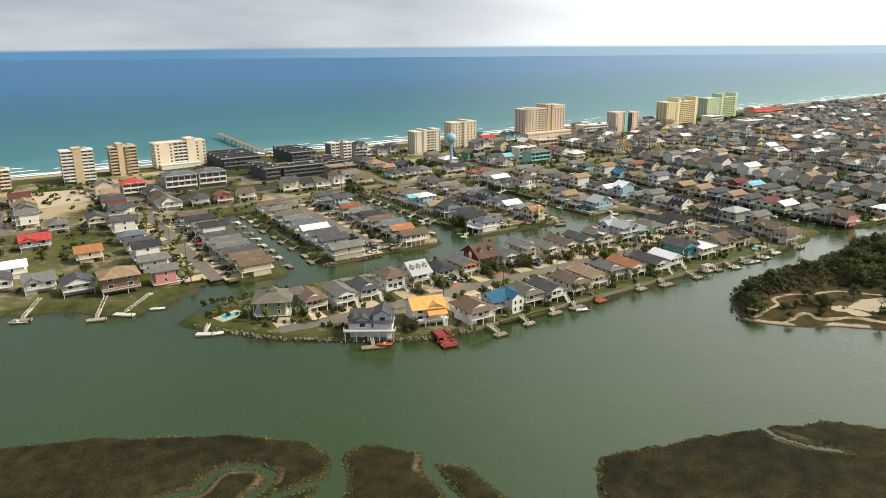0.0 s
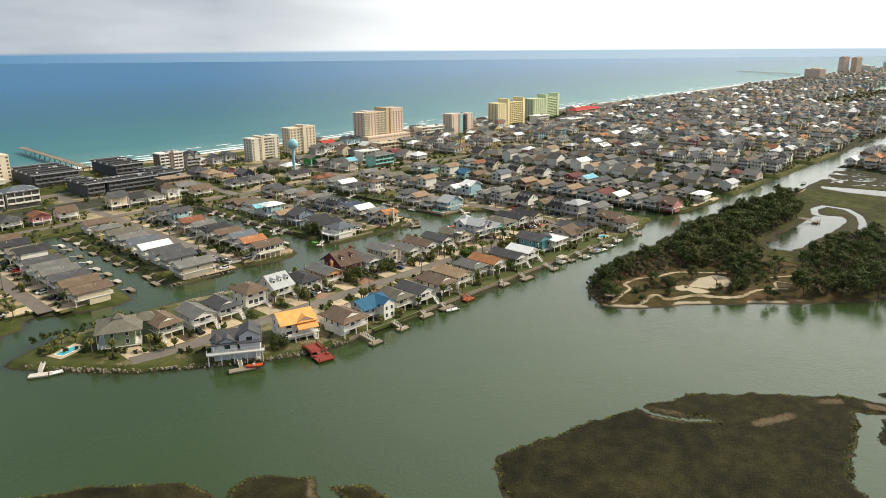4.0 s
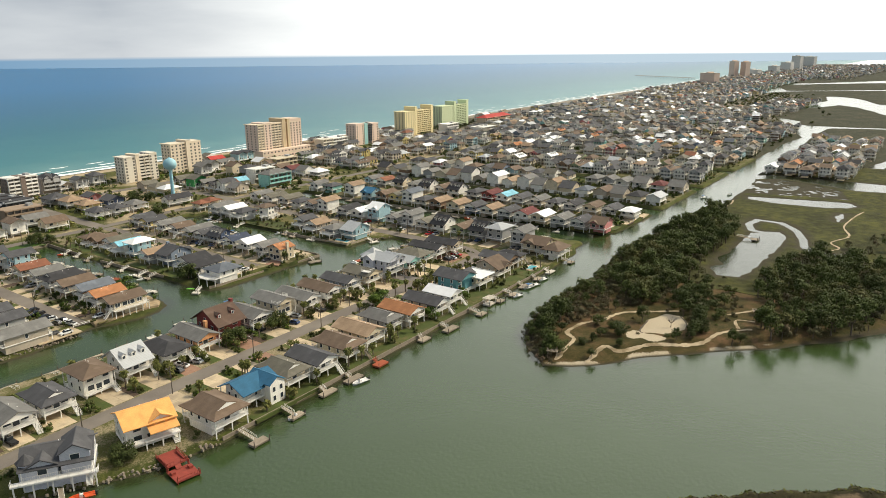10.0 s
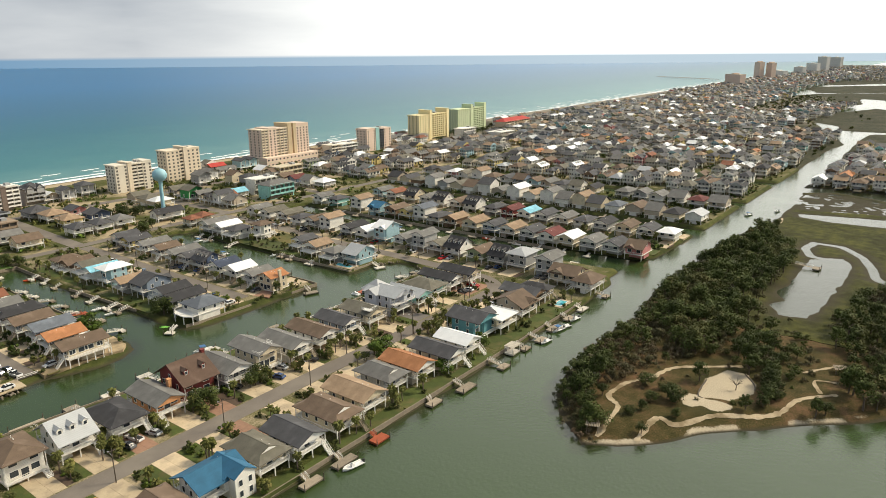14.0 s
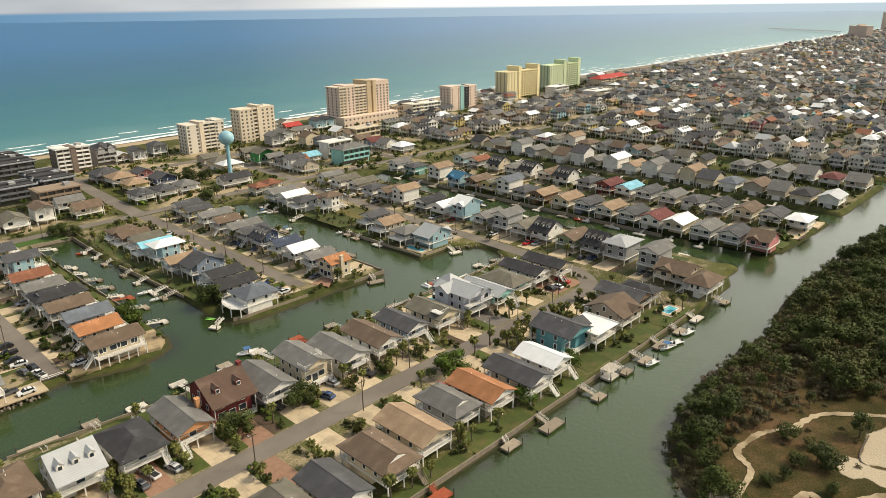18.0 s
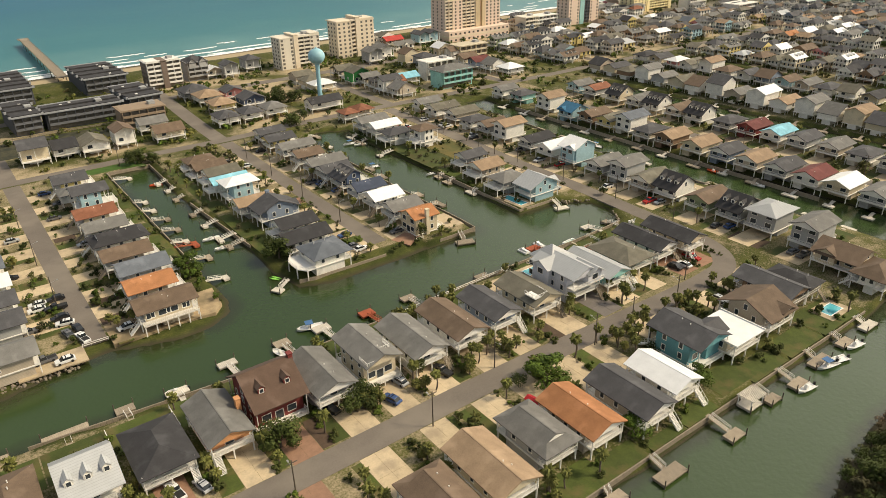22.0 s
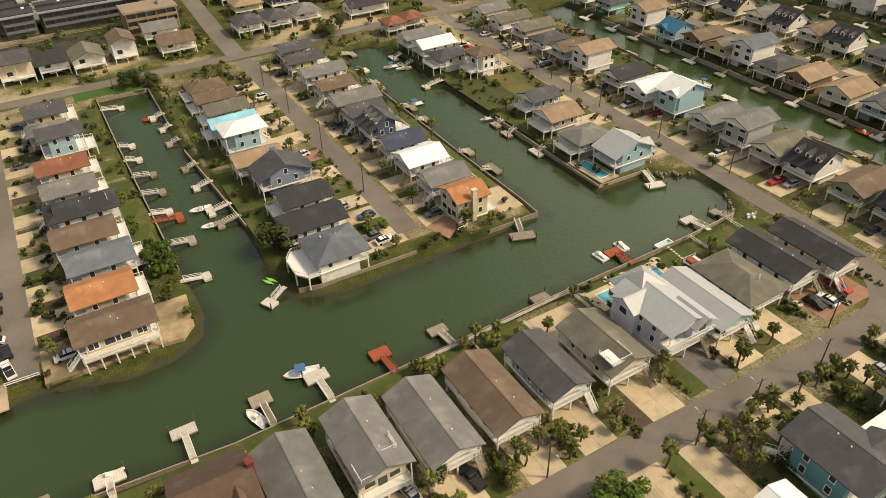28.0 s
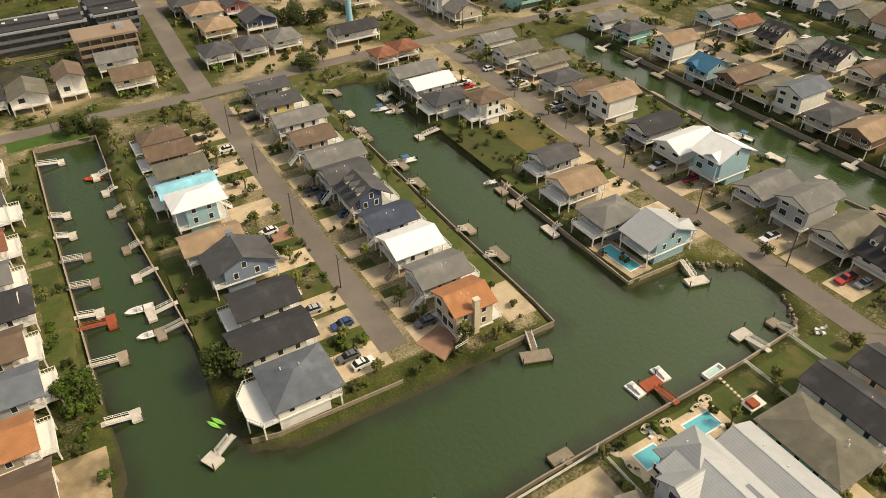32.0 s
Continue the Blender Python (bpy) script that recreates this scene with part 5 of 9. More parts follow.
h = house(108, 214, "s", 15, 12, "cross", "slate", "lavender", porch=2.5, back=0.3, turn=-33, rng=R7, note="pale lavender-grey house with a corner turret and slate roof")
part("basement_wall", Shape().box(-7.2, 7.2, -5.5, 5.4, -1.2, 2.4), MATS["wall_lavender"], h)
add_turret(h, -6.4, -3.6, 1.9, 0.8, 6.4, "lavender", "slate")
part("wing", Shape().prism([(-3.2, 2.6), (3.2, 2.6), (3.2, 7.6), (0, 9.4), (-3.2, 7.6)], "y", -5.4, 3.0), MATS["wall_lavender"], h, at=pose(4.0, 0, 0))
part("wing_roof", gable_roof(6.4, 8.4, 0.4, 1.9, 7.6), MATS["roof_slate"], h, at=pose(4.0, -1.2, 0))
part("window", WIDE, TRIM, h, at=pose(4.0, -5.42, 5.6))
dk = Shape().box(-9.5, 8.6, -7.6, -5.6, 2.35, 2.6)
for a, b in (((-9.5, -7.6, 0), (8.6, -7.6, 0)), ((8.6, -7.6, 0), (8.6, -5.6, 0)), ((-9.5, -7.6, 0), (-9.5, -5.6, 0))):
    railing(dk, a, b, 2.6)
part("terrace", dk, TRIM, h)
for px in (-9, -5, -1, 3, 8):
    part("post", Shape().box(-0.15, 0.15, -0.15, 0.15, -1.4, 2.4), TRIM, h, at=pose(px, -7.3, 0))

h = house(129, 212, "s", 12.5, 11.5, "cross", "bright", "white", storeys=2, base=0.9, porch=1.6, back=1.0, turn=-16, rng=R7, note="white raised house with a bright orange gabled roof and terrace")
part("low_roof", Shape().prism([(-8.3, 4.5), (-5.3, 5.7), (-5.3, 5.9), (-8.3, 4.7)], "x", -1.0, 6.4), MATS["roof_bright"], h)
dk = Shape().box(-6.4, 6.6, -7.6, -5.4, 2.35, 2.6)
railing(dk, (-6.4, -7.6, 0), (6.6, -7.6, 0), 2.6)
part("terrace", dk, TRIM, h)
for px in (-6, -2, 2, 6.2):
    part("post", Shape().box(-0.15, 0.15, -0.15, 0.15, -0.8, 2.4), TRIM, h, at=pose(px, -7.3, 0))

h = house(85, 252, "e", 15, 14, "hip", "olive", "green", storeys=2, base=0.9, rng=R7, turn=-25, note="large sage-green house with olive-grey hipped roofs and a cupola")
part("side_wing", Shape().box(-3.6, 3.6, -4.5, 4.5, -0.3, 6.2), MATS["wall_green"], h, at=pose(4.5, -8.5, 0))
part("wing_roof", hip_roof(7.2, 9.0, 0.5, 1.8, 6.2), MATS["roof_olive"], h, at=pose(4.5, -8.5, 0))
part("cupola", Shape().box(-1.4, 1.4, -1.4, 1.4, 6.2, 9.3), MATS["wall_white"], h)
part("cupola_roof", hip_roof(2.8, 2.8, 0.4, 1.2, 9.3), MATS["roof_olive"], h)
for px in (2.7, 6.3):
    part("garage_door", Shape().box(-1.3, 1.3, -0.06, 0.04, 0, 2.2), TRIM, h, at=pose(px, -13.02, 0))
LOTS.append((85, 252, "s", 14, 14, 17, 17))

h = house(269.5, 250, "s", 10.5, 15.5, "gable", "silver", "lavender", storeys=2, base=2.7, porch=2.6, rng=R7, note="tall pale grey house with stacked porches and metal roofs")
part("front_gable", Shape().prism([(-2.6, 5.3), (2.6, 5.3), (2.6, 8.4), (0, 9.9), (-2.6, 8.4)], "y", -8.2, -2.0), MATS["wall_lavender"], h, at=pose(2.4, 0, 0))
part("gable_roof", gable_roof(5.2, 6.8, 0.4, 1.5, 8.4), MATS["roof_silver"], h, at=pose(2.4, -5.4, 0))
part("window", WIDE, TRIM, h, at=pose(2.4, -8.22, 6.4))
up = Shape().box(-5.7, 5.7, -8.4, -5.8, 5.3, 5.5)
railing(up, (-5.7, -8.4, 0), (5.7, -8.4, 0), 5.5)
part("upper_porch", up, TRIM, h)
part("side_gable", Shape().prism([(-3.0, 2.7), (3.0, 2.7), (3.0, 8.2), (0, 9.9), (-3.0, 8.2)], "x", -6.4, 0), MATS["wall_lavender"], h, at=pose(0, 3.4, 0))
part("side_roof", gable_roof(6.0, 7.0, 0.4, 1.7, 8.2), MATS["roof_silver"], h, at=pose(-3.2, 3.4, 0, 0, 0, 90))
part("window", WIDE, TRIM, h, at=pose(-6.42, 3.4, 6.2, 0, 0, -90))
part("pavilion", Shape().box(-3.6, 3.6, -3.4, 3.4, 2.5, 9.0), MATS["wall_lavender"], h, at=pose(0.6, 6.2, 0))
part("pavilion_roof", hip_roof(7.2, 7.3, 0.9, 2.7, 9.0), MATS["roof_silver"], h, at=pose(0.6, 6.2, 0))
for px, z in ((-1.4, 6.3), (2.4, 6.3), (-1.4, 3.4), (2.4, 3.4)):
    part("window", WINDOW, TRIM, h, at=pose(px, 9.62, z, 0, 0, 180))
for z in (3.4, 6.3):
    part("window", WIDE, TRIM, h, at=pose(-5.02, 8.0, z, 0, 0, -90))
LOTS.append((269.5, 252, "s", 11, 17, 18, 17))
h = house(207.5, 252, "s", 8.8, 15, "gable", "gray", "cream", storeys=2, base=1.4, rng=R7, note="pale two-storey house with grey gables and white roof decks")
for x0, x1, y0, y1, z in ((-4.2, 0.4, -7.4, -4.0, 7.0), (0.2, 3.2, -4.6, -1.8, 7.7)):
    deck = Shape().box(x0, x1, y0, y1, z - 0.5, z)
    for a, b in (((x0, y0, z), (x1, y0, z)), ((x0, y0, z), (x0, y1, z)), ((x1, y0, z), (x1, y1, z))):
        deck.lattice(a, b, 0.95, 0.45)
    part("roof_deck", deck, TRIM, h)
LOTS.append((207.5, 252, "s", 9.6, 15, 17, 16.5))

h = house(269.5, 211, "n", 11, 14, "gable", "slate", "teal", storeys=2, base=1.6, back=2.8, rng=R7, note="teal two-storey house with dark slate gables and screened porches")
part("cross_gable", Shape().prism([(-2.8, 1.6), (2.8, 1.6), (2.8, 7.1), (0, 8.6), (-2.8, 7.1)], "x", -6.6, 0), MATS["wall_teal"], h, at=pose(0, 2.5, 0))
part("cross_roof", gable_roof(5.6, 7.5, 0.4, 1.5, 7.1), MATS["roof_slate"], h, at=pose(-3.4, 2.5, 0, 0, 0, 90))
LOTS.append((269.5, 211, "n", 11, 14, 18, 15))

h = house(255.5, 250, "s", 9.6, 15, "gable", "olive", "cream", storeys=1, rng=R7, note="cream stilted house with a white railed roof deck")
rd = Shape().box(-4.0, 0.2, -6.8, -3.0, 6.6, 6.8)
for a, b in (((-4, -6.8, 0), (0.2, -6.8, 0)), ((-4, -6.8, 0), (-4, -3, 0)), ((0.2, -6.8, 0), (0.2, -3, 0))):
    railing(rd, a, b, 6.8)
part("roof_deck", rd, TRIM, h)
LOTS.append((255.5, 250, "s", 10, 15, 17, 17))
for hx, hy, sd, w, d, kind, roof, wall in ((39, 311, "s", 15, 13, "hip", "tan", "wood"), (24, 318, "s", 12, 10, "gable", "slate", "gray"), (11, 330, "s", 12, 11, "cross", "gray", "white"), (-4, 340, "s", 11, 12, "gable", "slate", "white"),
                                           (34, 366, "e", 11, 12, "gable", "orange", "cream"), (14, 404, "s", 14, 11, "cross", "red", "gray"), (2, 358, "e", 10, 12, "gable", "white", "white"), (-16, 350, "s", 11, 12, "gable", "slate", "gray"),
                                           (27, 436, "s", 10, 12, "hip", "gray", "beige"), (47, 439, "s", 10, 12, "gable", "slate", "cream"), (-14, 410, "s", 11, 12, "hip", "gray", "white")):
    house(hx, hy, sd, w, d, kind, roof, wall, storeys=2 if wall == "wood" else 1, full=False, rng=R7)


# ---- houses further off ----
def small_house(x, y, side, w, d, kind, roof, wall, storeys, base=2.4):
    """A raised beach house seen from farther away: body, parking level, roof, porch and windows."""
    ob = thing("house", f"{WALLS[wall][1]} {'two-storey ' if storeys > 1 else ''}beach house with {ROOFS[roof][1]} roof", "house", place(x, y, facing(side)), "beach houses behind the canals")
    z1, hw = base + 2.75 * storeys, w / 2 - 0.2
    f = -d / 2 + 2.2
    rise = 0.42 * w / 2
    if kind == "gable":
        part("wall", Shape().prism([(-hw, base), (hw, base), (hw, z1), (0, z1 + rise - 0.1), (-hw, z1)], "y", f, d / 2 - 0.2), MATS["wall_" + wall], ob)
        part("roof", gable_roof(w, d, 0.4, rise, z1), MATS["roof_" + roof], ob)
    elif kind == "cross":
        rise = 0.5 * d / 2
        part("wall", Shape().prism([(f, base), (d / 2 - 0.2, base), (d / 2 - 0.2, z1), (0, z1 + rise - 0.1), (f, z1)], "x", -hw, hw), MATS["wall_" + wall], ob)
        part("roof", gable_roof(d, w, 0.4, rise, z1), MATS["roof_" + roof], ob, at=pose(0, 0, 0, 0, 0, 90))
    else:
        part("wall", Shape().box(-hw, hw, f, d / 2 - 0.2, base, z1), MATS["wall_" + wall], ob)
        part("roof", hip_roof(w, max(d, w + 0.4), 0.5, rise, z1), MATS["roof_" + roof], ob)
    p = Shape().box(-w / 2, w / 2, -d / 2, d / 2, base - 0.25, base)
    railing(p, (-w / 2 + 0.1, -d / 2 + 0.1, 0), (w / 2 - 0.1, -d / 2 + 0.1, 0), base, gap=1.6)
    for px in (-w / 2 + 0.2, 0, w / 2 - 0.2):
        p.box(px - 0.12, px + 0.12, -d / 2 + 0.1, -d / 2 + 0.34, -0.3, z1)
    p.box(-hw * 0.45, hw * 0.45, f + 2.5, d / 2 - 0.5, -0.3, base - 0.2)
    for px in (-hw + 0.1, hw - 0.3):
        for py in (f + 0.2, 0.3 * d, d / 2 - 0.6):
            p.box(px, px + 0.24, py, py + 0.24, -0.3, base - 0.2)
    part("porch", p, TRIM, ob)
    for k in range(1):
        part("window", WIDE, TRIM, ob, at=pose(-w * 0.2, f - 0.01, base + 0.7 + 2.75 * k))
    e = -1 if side in "es" else 1
    for py in (1.2,):
        part("window", WINDOW, TRIM, ob, at=pose(e * (hw + 0.01), py, base + 0.8, 0, 0, 90 * e))
    return ob


LOOKS = (["gray"] * 8 + ["slate"] * 8 + ["olive"] * 5 + ["brown"] * 6 + ["black"] * 4 + ["bluegray"] + ["tan"] * 3 + ["white"] * 3 + ["silver", "orange", "maroon"])
PAINT = ["white"] * 9 + ["cream"] * 6 + ["beige"] * 5 + ["gray"] * 5 + ["bluegray"] * 2 + ["sky", "yellow", "aqua", "green", "wood", "pink"]
R9 = random.Random(9)
FAR_LOTS = []
row_of_houses("e", 395.5, [
    (418, 9.5, 12, "gable", "gray", "white"), (404.5, 10, 12, "hip", "slate", "aqua", dict(off=1)), (383, 10.5, 13, "gable", "tan", "white", dict(storeys=2)), (365, 10, 12, "cross", "blue", "sky", dict(off=-3)), (354, 10, 14, "gable", "brown", "wood"), (343, 10, 13, "gable", "olive", "yellow"), (333.5, 10, 14, "gable", "bluegray", "white", dict(storeys=2, off=2)), (321, 10, 14, "hip", "slate", "beige"),
    (309.5, 10.5, 14, "gable", "tan", "wood"), (295.5, 11, 14, "gable", "tan", "cream"), (283, 10, 13, "gable", "slate", "bluegray"), (271, 10.5, 14, "gable", "tan", "beige"), (259, 10, 14, "gable", "slate", "gray"), (247.5, 10.5, 14, "gable", "maroon", "white"), (236.5, 10.5, 14, "gable", "white", "cream"), (224, 10, 14, "gable", "gray", "gray"), (212, 10, 14, "gable", "slate", "gray"), (200.5, 10, 13, "cross", "brown", "pink")],
    full=False, flip=True, reach=16.4, bank=8)
row_of_houses("w", 434, [
    (399, 10, 13, "gable", "gray", "sky"), (387, 10, 13, "gable", "rust", "gray"), (371, 10, 13, "dormer", "black", "cream"), (358, 10, 13, "gable", "gray", "gray"), (347, 10, 13, "dormer", "black", "white"), (334, 10, 13, "gable", "brown", "beige"), (322.5, 10.5, 13, "dormer", "black", "white"), (307, 10, 14, "hip", "slate", "gray"),
    (295, 10, 14, "gable", "maroon", "darkred"), (283.5, 10, 14, "gable", "sky", "white"), (272, 10, 14, "gable", "slate", "gray"), (259, 10, 14, "gable", "gray", "beige"), (247, 10, 14, "hip", "slate", "white"), (235, 10, 14, "gable", "black", "gray"), (222, 10, 14, "gable", "brown", "cream"), (210, 10, 13, "gable", "slate", "gray"), (198.8, 10, 12, "hip", "white", "white")],
    full=False, reach=16, bank=17)
for road in (505,):
    for off, side in ((-22, "e"), (21, "w")):
        y = 194.5 + R9.uniform(0, 2)
        while y < 428:
            w = R9.uniform(9, 10.5)
            if R9.random() < 0.95:
                kind = R9.choice(("gable", "gable", "gable", "hip", "cross"))
                small_house(road + off + R9.uniform(-1.5, 1.5), y + w / 2, side, w, R9.uniform(12.5, 15.5), kind, R9.choice(LOOKS), R9.choice(PAINT), R9.choice((1, 1, 1, 2)))
            y += w + R9.uniform(1.6, 3.4)
for road in (0, 77, 160, 340, 420):
    for off, side in ((-14, "e"), (14, "w")):
        y = 453.0
        while y < 530:
            w = R9.uniform(9, 11.5)
            if not (95 < road + off < 235) and abs(y - 492) < 100 and not (300 < road + off < 330 and y < 482) and not (370 < road + off < 412 and y > 440 and y < 500):
                small_house(road + off + R9.uniform(-1.5, 1.5), y + w / 2, side, w, R9.uniform(11, 14), R9.choice(("gable", "gable", "hip", "cross")), R9.choice(LOOKS), R9.choice(PAINT), R9.choice((1, 1, 2)))
                FAR_LOTS.append((road + off, y + w / 2, side))
            y += w + R9.uniform(1.5, 5)
for x, y, side, w, d, kind, roof, wall, st in ((173, 466, "s", 11, 11, "cross", "slate", "cream", 2), (185, 467, "s", 10, 11, "cross", "black", "white", 1), (196.5, 465.5, "s", 11, 13, "gable", "olive", "white", 1), (209.5, 467, "s", 8.5, 12, "gable", "brown", "white", 2),
                                              (226, 480, "s", 13, 9, "cross", "gray", "white", 1), (228, 462, "s", 13, 10, "cross", "brown", "cream", 1), (307, 434, "s", 8, 8, "hip", "rust", "cream", 1), (316, 436, "s", 9, 8, "hip", "rust", "cream", 1), (258, 468.5, "s", 10.5, 12, "hip", "slate", "white", 1), (270.3, 468.5, "s", 10, 12, "hip", "slate", "white", 1),
                                              (283, 469, "s", 11, 12, "hip", "gray", "white", 1), (281.5, 493, "s", 12, 12, "gable", "slate", "navy", 1), (265.5, 494, "s", 12, 12, "hip", "tan", "yellow", 1), (279.5, 515, "s", 10, 11, "gable", "slate", "pink", 1), (266, 515, "s", 13, 13, "hip", "tan", "white", 1), (264, 531, "s", 15, 12, "hip", "slate", "gray", 1),
                                              (308, 461, "s", 18, 9, "cross", "black", "white", 1), (351, 499, "s", 12, 11, "gable", "olive", "vivid", 2), (360, 474, "s", 12, 9, "cross", "rust", "cream", 1), (372, 478, "s", 12, 9, "cross", "sky", "beige", 1),
                                              (452, 578, "s", 9, 13, "gable", "slate", "sky", 2), (461, 578, "s", 9, 13, "gable", "slate", "sky", 2), (432, 586, "s", 15, 9, "cross", "red", "wood", 1), (390, 545, "s", 11, 12, "gable", "gray", "gray", 2), (402, 552, "s", 11, 12, "gable", "gray", "white", 2),
                                              (300, 570, "s", 9, 11, "gable", "slate", "gray", 2), (291, 574, "s", 10, 9, "gable", "white", "beige", 1), (318, 580, "s", 10, 12, "hip", "slate", "gray", 2), (60, 455, "s", 10, 11, "hip", "slate", "beige", 1), (93, 458, "s", 10, 11, "hip", "gray", "cream", 1), (110, 460, "s", 11, 11, "hip", "slate", "white", 1),
                                              (125, 458, "s", 10, 11, "gable", "rust", "pink", 1), (140, 459, "s", 11, 11, "cross", "brown", "white", 1)):
    small_house(x, y, side, w, d, kind, roof, wall, st)


FAR_WALLS = ("white", "cream", "beige", "gray", "bluegray", "sky", "yellow", "aqua", "pink", "green", "wood")
FAR_ROOFS = ("gray", "slate", "olive", "brown", "black", "tan", "white", "orange", "bluegray", "rust", "silver")
WALL_ODDS = (0,) * 16 + (1,) * 7 + (2,) * 4 + (3,) * 4 + (4, 5, 5, 6, 6, 7, 8, 9, 10)
ROOF_ODDS = (0,) * 16 + (1,) * 16 + (2,) * 9 + (3,) * 9 + (4,) * 10 + (5,) * 4 + (6,) * 5 + (7, 8, 8, 9, 10, 10)


def far_roof(s, x, y, a, b, z, rise, along, rm, wm, hip=0.0, over=0.5):
    """A gabled or hipped roof over a block of half sizes a and b; along: the ridge runs along x."""
    a, b = a + over, b + over
    put = (lambda p, q, h: (x + p, y + q, h)) if along else (lambda p, q, h: (x - q, y + p, h))
    if not along:
        a, b = b, a
    e = z - 0.18
    s.face([put(-a, -b, e), put(a, -b, e), put(a - hip, 0, z + rise), put(-a + hip, 0, z + rise)], rm)
    s.face([put(a, b, e), put(-a, b, e), put(-a + hip, 0, z + rise), put(a - hip, 0, z + rise)], rm)
    for sg in (-1, 1):
        s.face([put(sg * a, -sg * b, e), put(sg * a, sg * b, e), put(sg * (a - hip), 0, z + rise)], rm if hip else wm)


def far_block(name, sites, seed, label, near=True):
    """Many distant houses in one mesh: stilts, bodies, cross gables, dormers, porches, decks and window openings."""
    r = random.Random(seed)
    glass = len(FAR_WALLS) + len(FAR_ROOFS)
    s = Shape()
    for x, y in sites:
        across = r.random() < 0.78
        w, d = (r.uniform(10.5, 14), r.uniform(7.4, 9.2)) if across else (r.uniform(8.5, 10.5), r.uniform(8.0, 9.2))
        wm, rm = r.choice(WALL_ODDS), len(FAR_WALLS) + r.choice(ROOF_ODDS)
        floors = r.choice((1, 1, 1, 2, 2))
        base = LOT + r.choice((2.4, 2.5, 2.7))
        z1 = base + 2.7 * floors
        a, b = w / 2, d / 2
        # open parking level: a small closed core and stilts
        s.box(x - a * 0.3, x + a * 0.7, y - b * 0.2, y + b - 1, LOT - 0.3, base - 0.2, wm)
        for px in (-a + 0.3, -0.1, a - 0.6) if near else ():
            for py in (-b + 0.3, b - 0.6):
                s.box(x + px, x + px + 0.28, y + py, y + py + 0.28, LOT - 0.3, base, 0)
        s.box(x - a + 0.3, x + a - 0.3, y - b + 0.3, y + b - 0.3, base, z1, wm)
        # porches on the south and west faces, one to a floor
        for k in range(floors):
            z = base + 2.7 * k
            s.box(x - a - 1.7, x - a + 0.3, y - b - 0.1, y + b + 0.1, z - 0.22, z, 0)
            s.box(x - a - 1.68, x - a - 1.60, y - b, y + b, z + 0.5, z + 0.98, 0)
            s.box(x - a - 1.6, x - a + 0.3, y - b, y - b + 0.08, z + 0.5, z + 0.98, 0)
            for px in (-0.3, 0.0, 0.3) if near else (0.1,):
                s.box(x + px * w - 0.75, x + px * w + 0.75, y - b + 0.22, y - b + 0.29, z + 0.3, z + 2.1, glass)
            for py in (-0.28, 0.05, 0.32) if near else (0.0,):
                s.box(x - a + 0.22, x - a + 0.29, y + py * d - 0.5, y + py * d + 0.5, z + 0.8, z + 2.1, glass)
        for py in (-b, -0.1, b - 0.2):
            s.box(x - a - 1.7, x - a - 1.5, y + py, y + py + 0.2, LOT - 0.3, z1, 0)
        rise = r.uniform(0.21, 0.34) * min(w, d)
        hip = 0.5 * min(w, d) if r.random() < 0.3 else 0.0
        if across:
            far_roof(s, x - 0.8, y, a + 0.9, b, z1, rise, True, rm, wm, hip)
        else:
            far_roof(s, x - 0.8, y, a + 0.9, b, z1, rise, False, rm, wm, hip)
        kind = r.random()
        if across and kind < 0.45:  # a gable that looks south
            g, gx = r.uniform(1.6, 2.4), r.uniform(-0.25, 0.25) * w
            s.box(x + gx - g, x + gx + g, y - b - 0.5, y, base, z1, wm)
            far_roof(s, x + gx, y - b * 0.5 - 0.2, g, b * 0.5 + 0.3, z1, min(rise, 0.45 * g + 0.5), False, rm, wm, 0.0, 0.35)
            s.box(x + gx - 0.8, x + gx + 0.8, y - b - 0.58, y - b - 0.5, z1 - 1.9, z1 - 0.5, glass)
        elif across and kind < 0.65 and not hip:  # dormers
            for px in (-0.27, 0.0, 0.27):
                s.box(x + px * w - 0.6, x + px * w + 0.6, y - b * 0.62, y, z1 + 0.2, z1 + rise * 0.38 + 1.1, 0)
                s.box(x + px * w - 0.35, x + px * w + 0.35, y - b * 0.62 - 0.05, y - b * 0.6, z1 + rise * 0.38 + 0.1, z1 + rise * 0.38 + 0.85, glass)
                far_roof(s, x + px * w, y - b * 0.3, 0.6, b * 0.32, z1 + rise * 0.38 + 1.1, 0.45, False, rm, 0, 0.0, 0.2)
        elif kind < 0.4:  # a lower wing to the side
            s.box(x + a - 0.4, x + a + 2.2, y - b * 0.6, y + b * 0.6, LOT - 0.3, z1 - 2.0, wm)
            far_roof(s, x + a + 0.9, y, 1.3, b * 0.6, z1 - 2.0, 0.9, False, rm, wm, 0.0, 0.3)
        if r.random() < 0.3:  # stairs down from the porch
            for k in range(6):
                s.box(x - a - 1.7 - 0.45 * (k + 1), x - a - 1.7 - 0.45 * k, y + b * 0.3, y + b * 0.3 + 1.1, base - 0.2 - (base - LOT) * (k + 1) / 6, base - (base - LOT) * (k + 1) / 6 + 0.1, 0)
        if r.random() < 0.6:  # a poured drive
            s.box(x - a - 6.0, x - a + 1.0, y - 2.4, y + 2.4, LOT - 0.3, LOT + 0.06, glass + 1)
    tagged(new(name, s.mesh(name, *[MATS["wall_" + k] for k in FAR_WALLS], *[MATS["roof_" + k] for k in FAR_ROOFS], GLASS, CONCRETE)), label, "houses", kind="stuff")


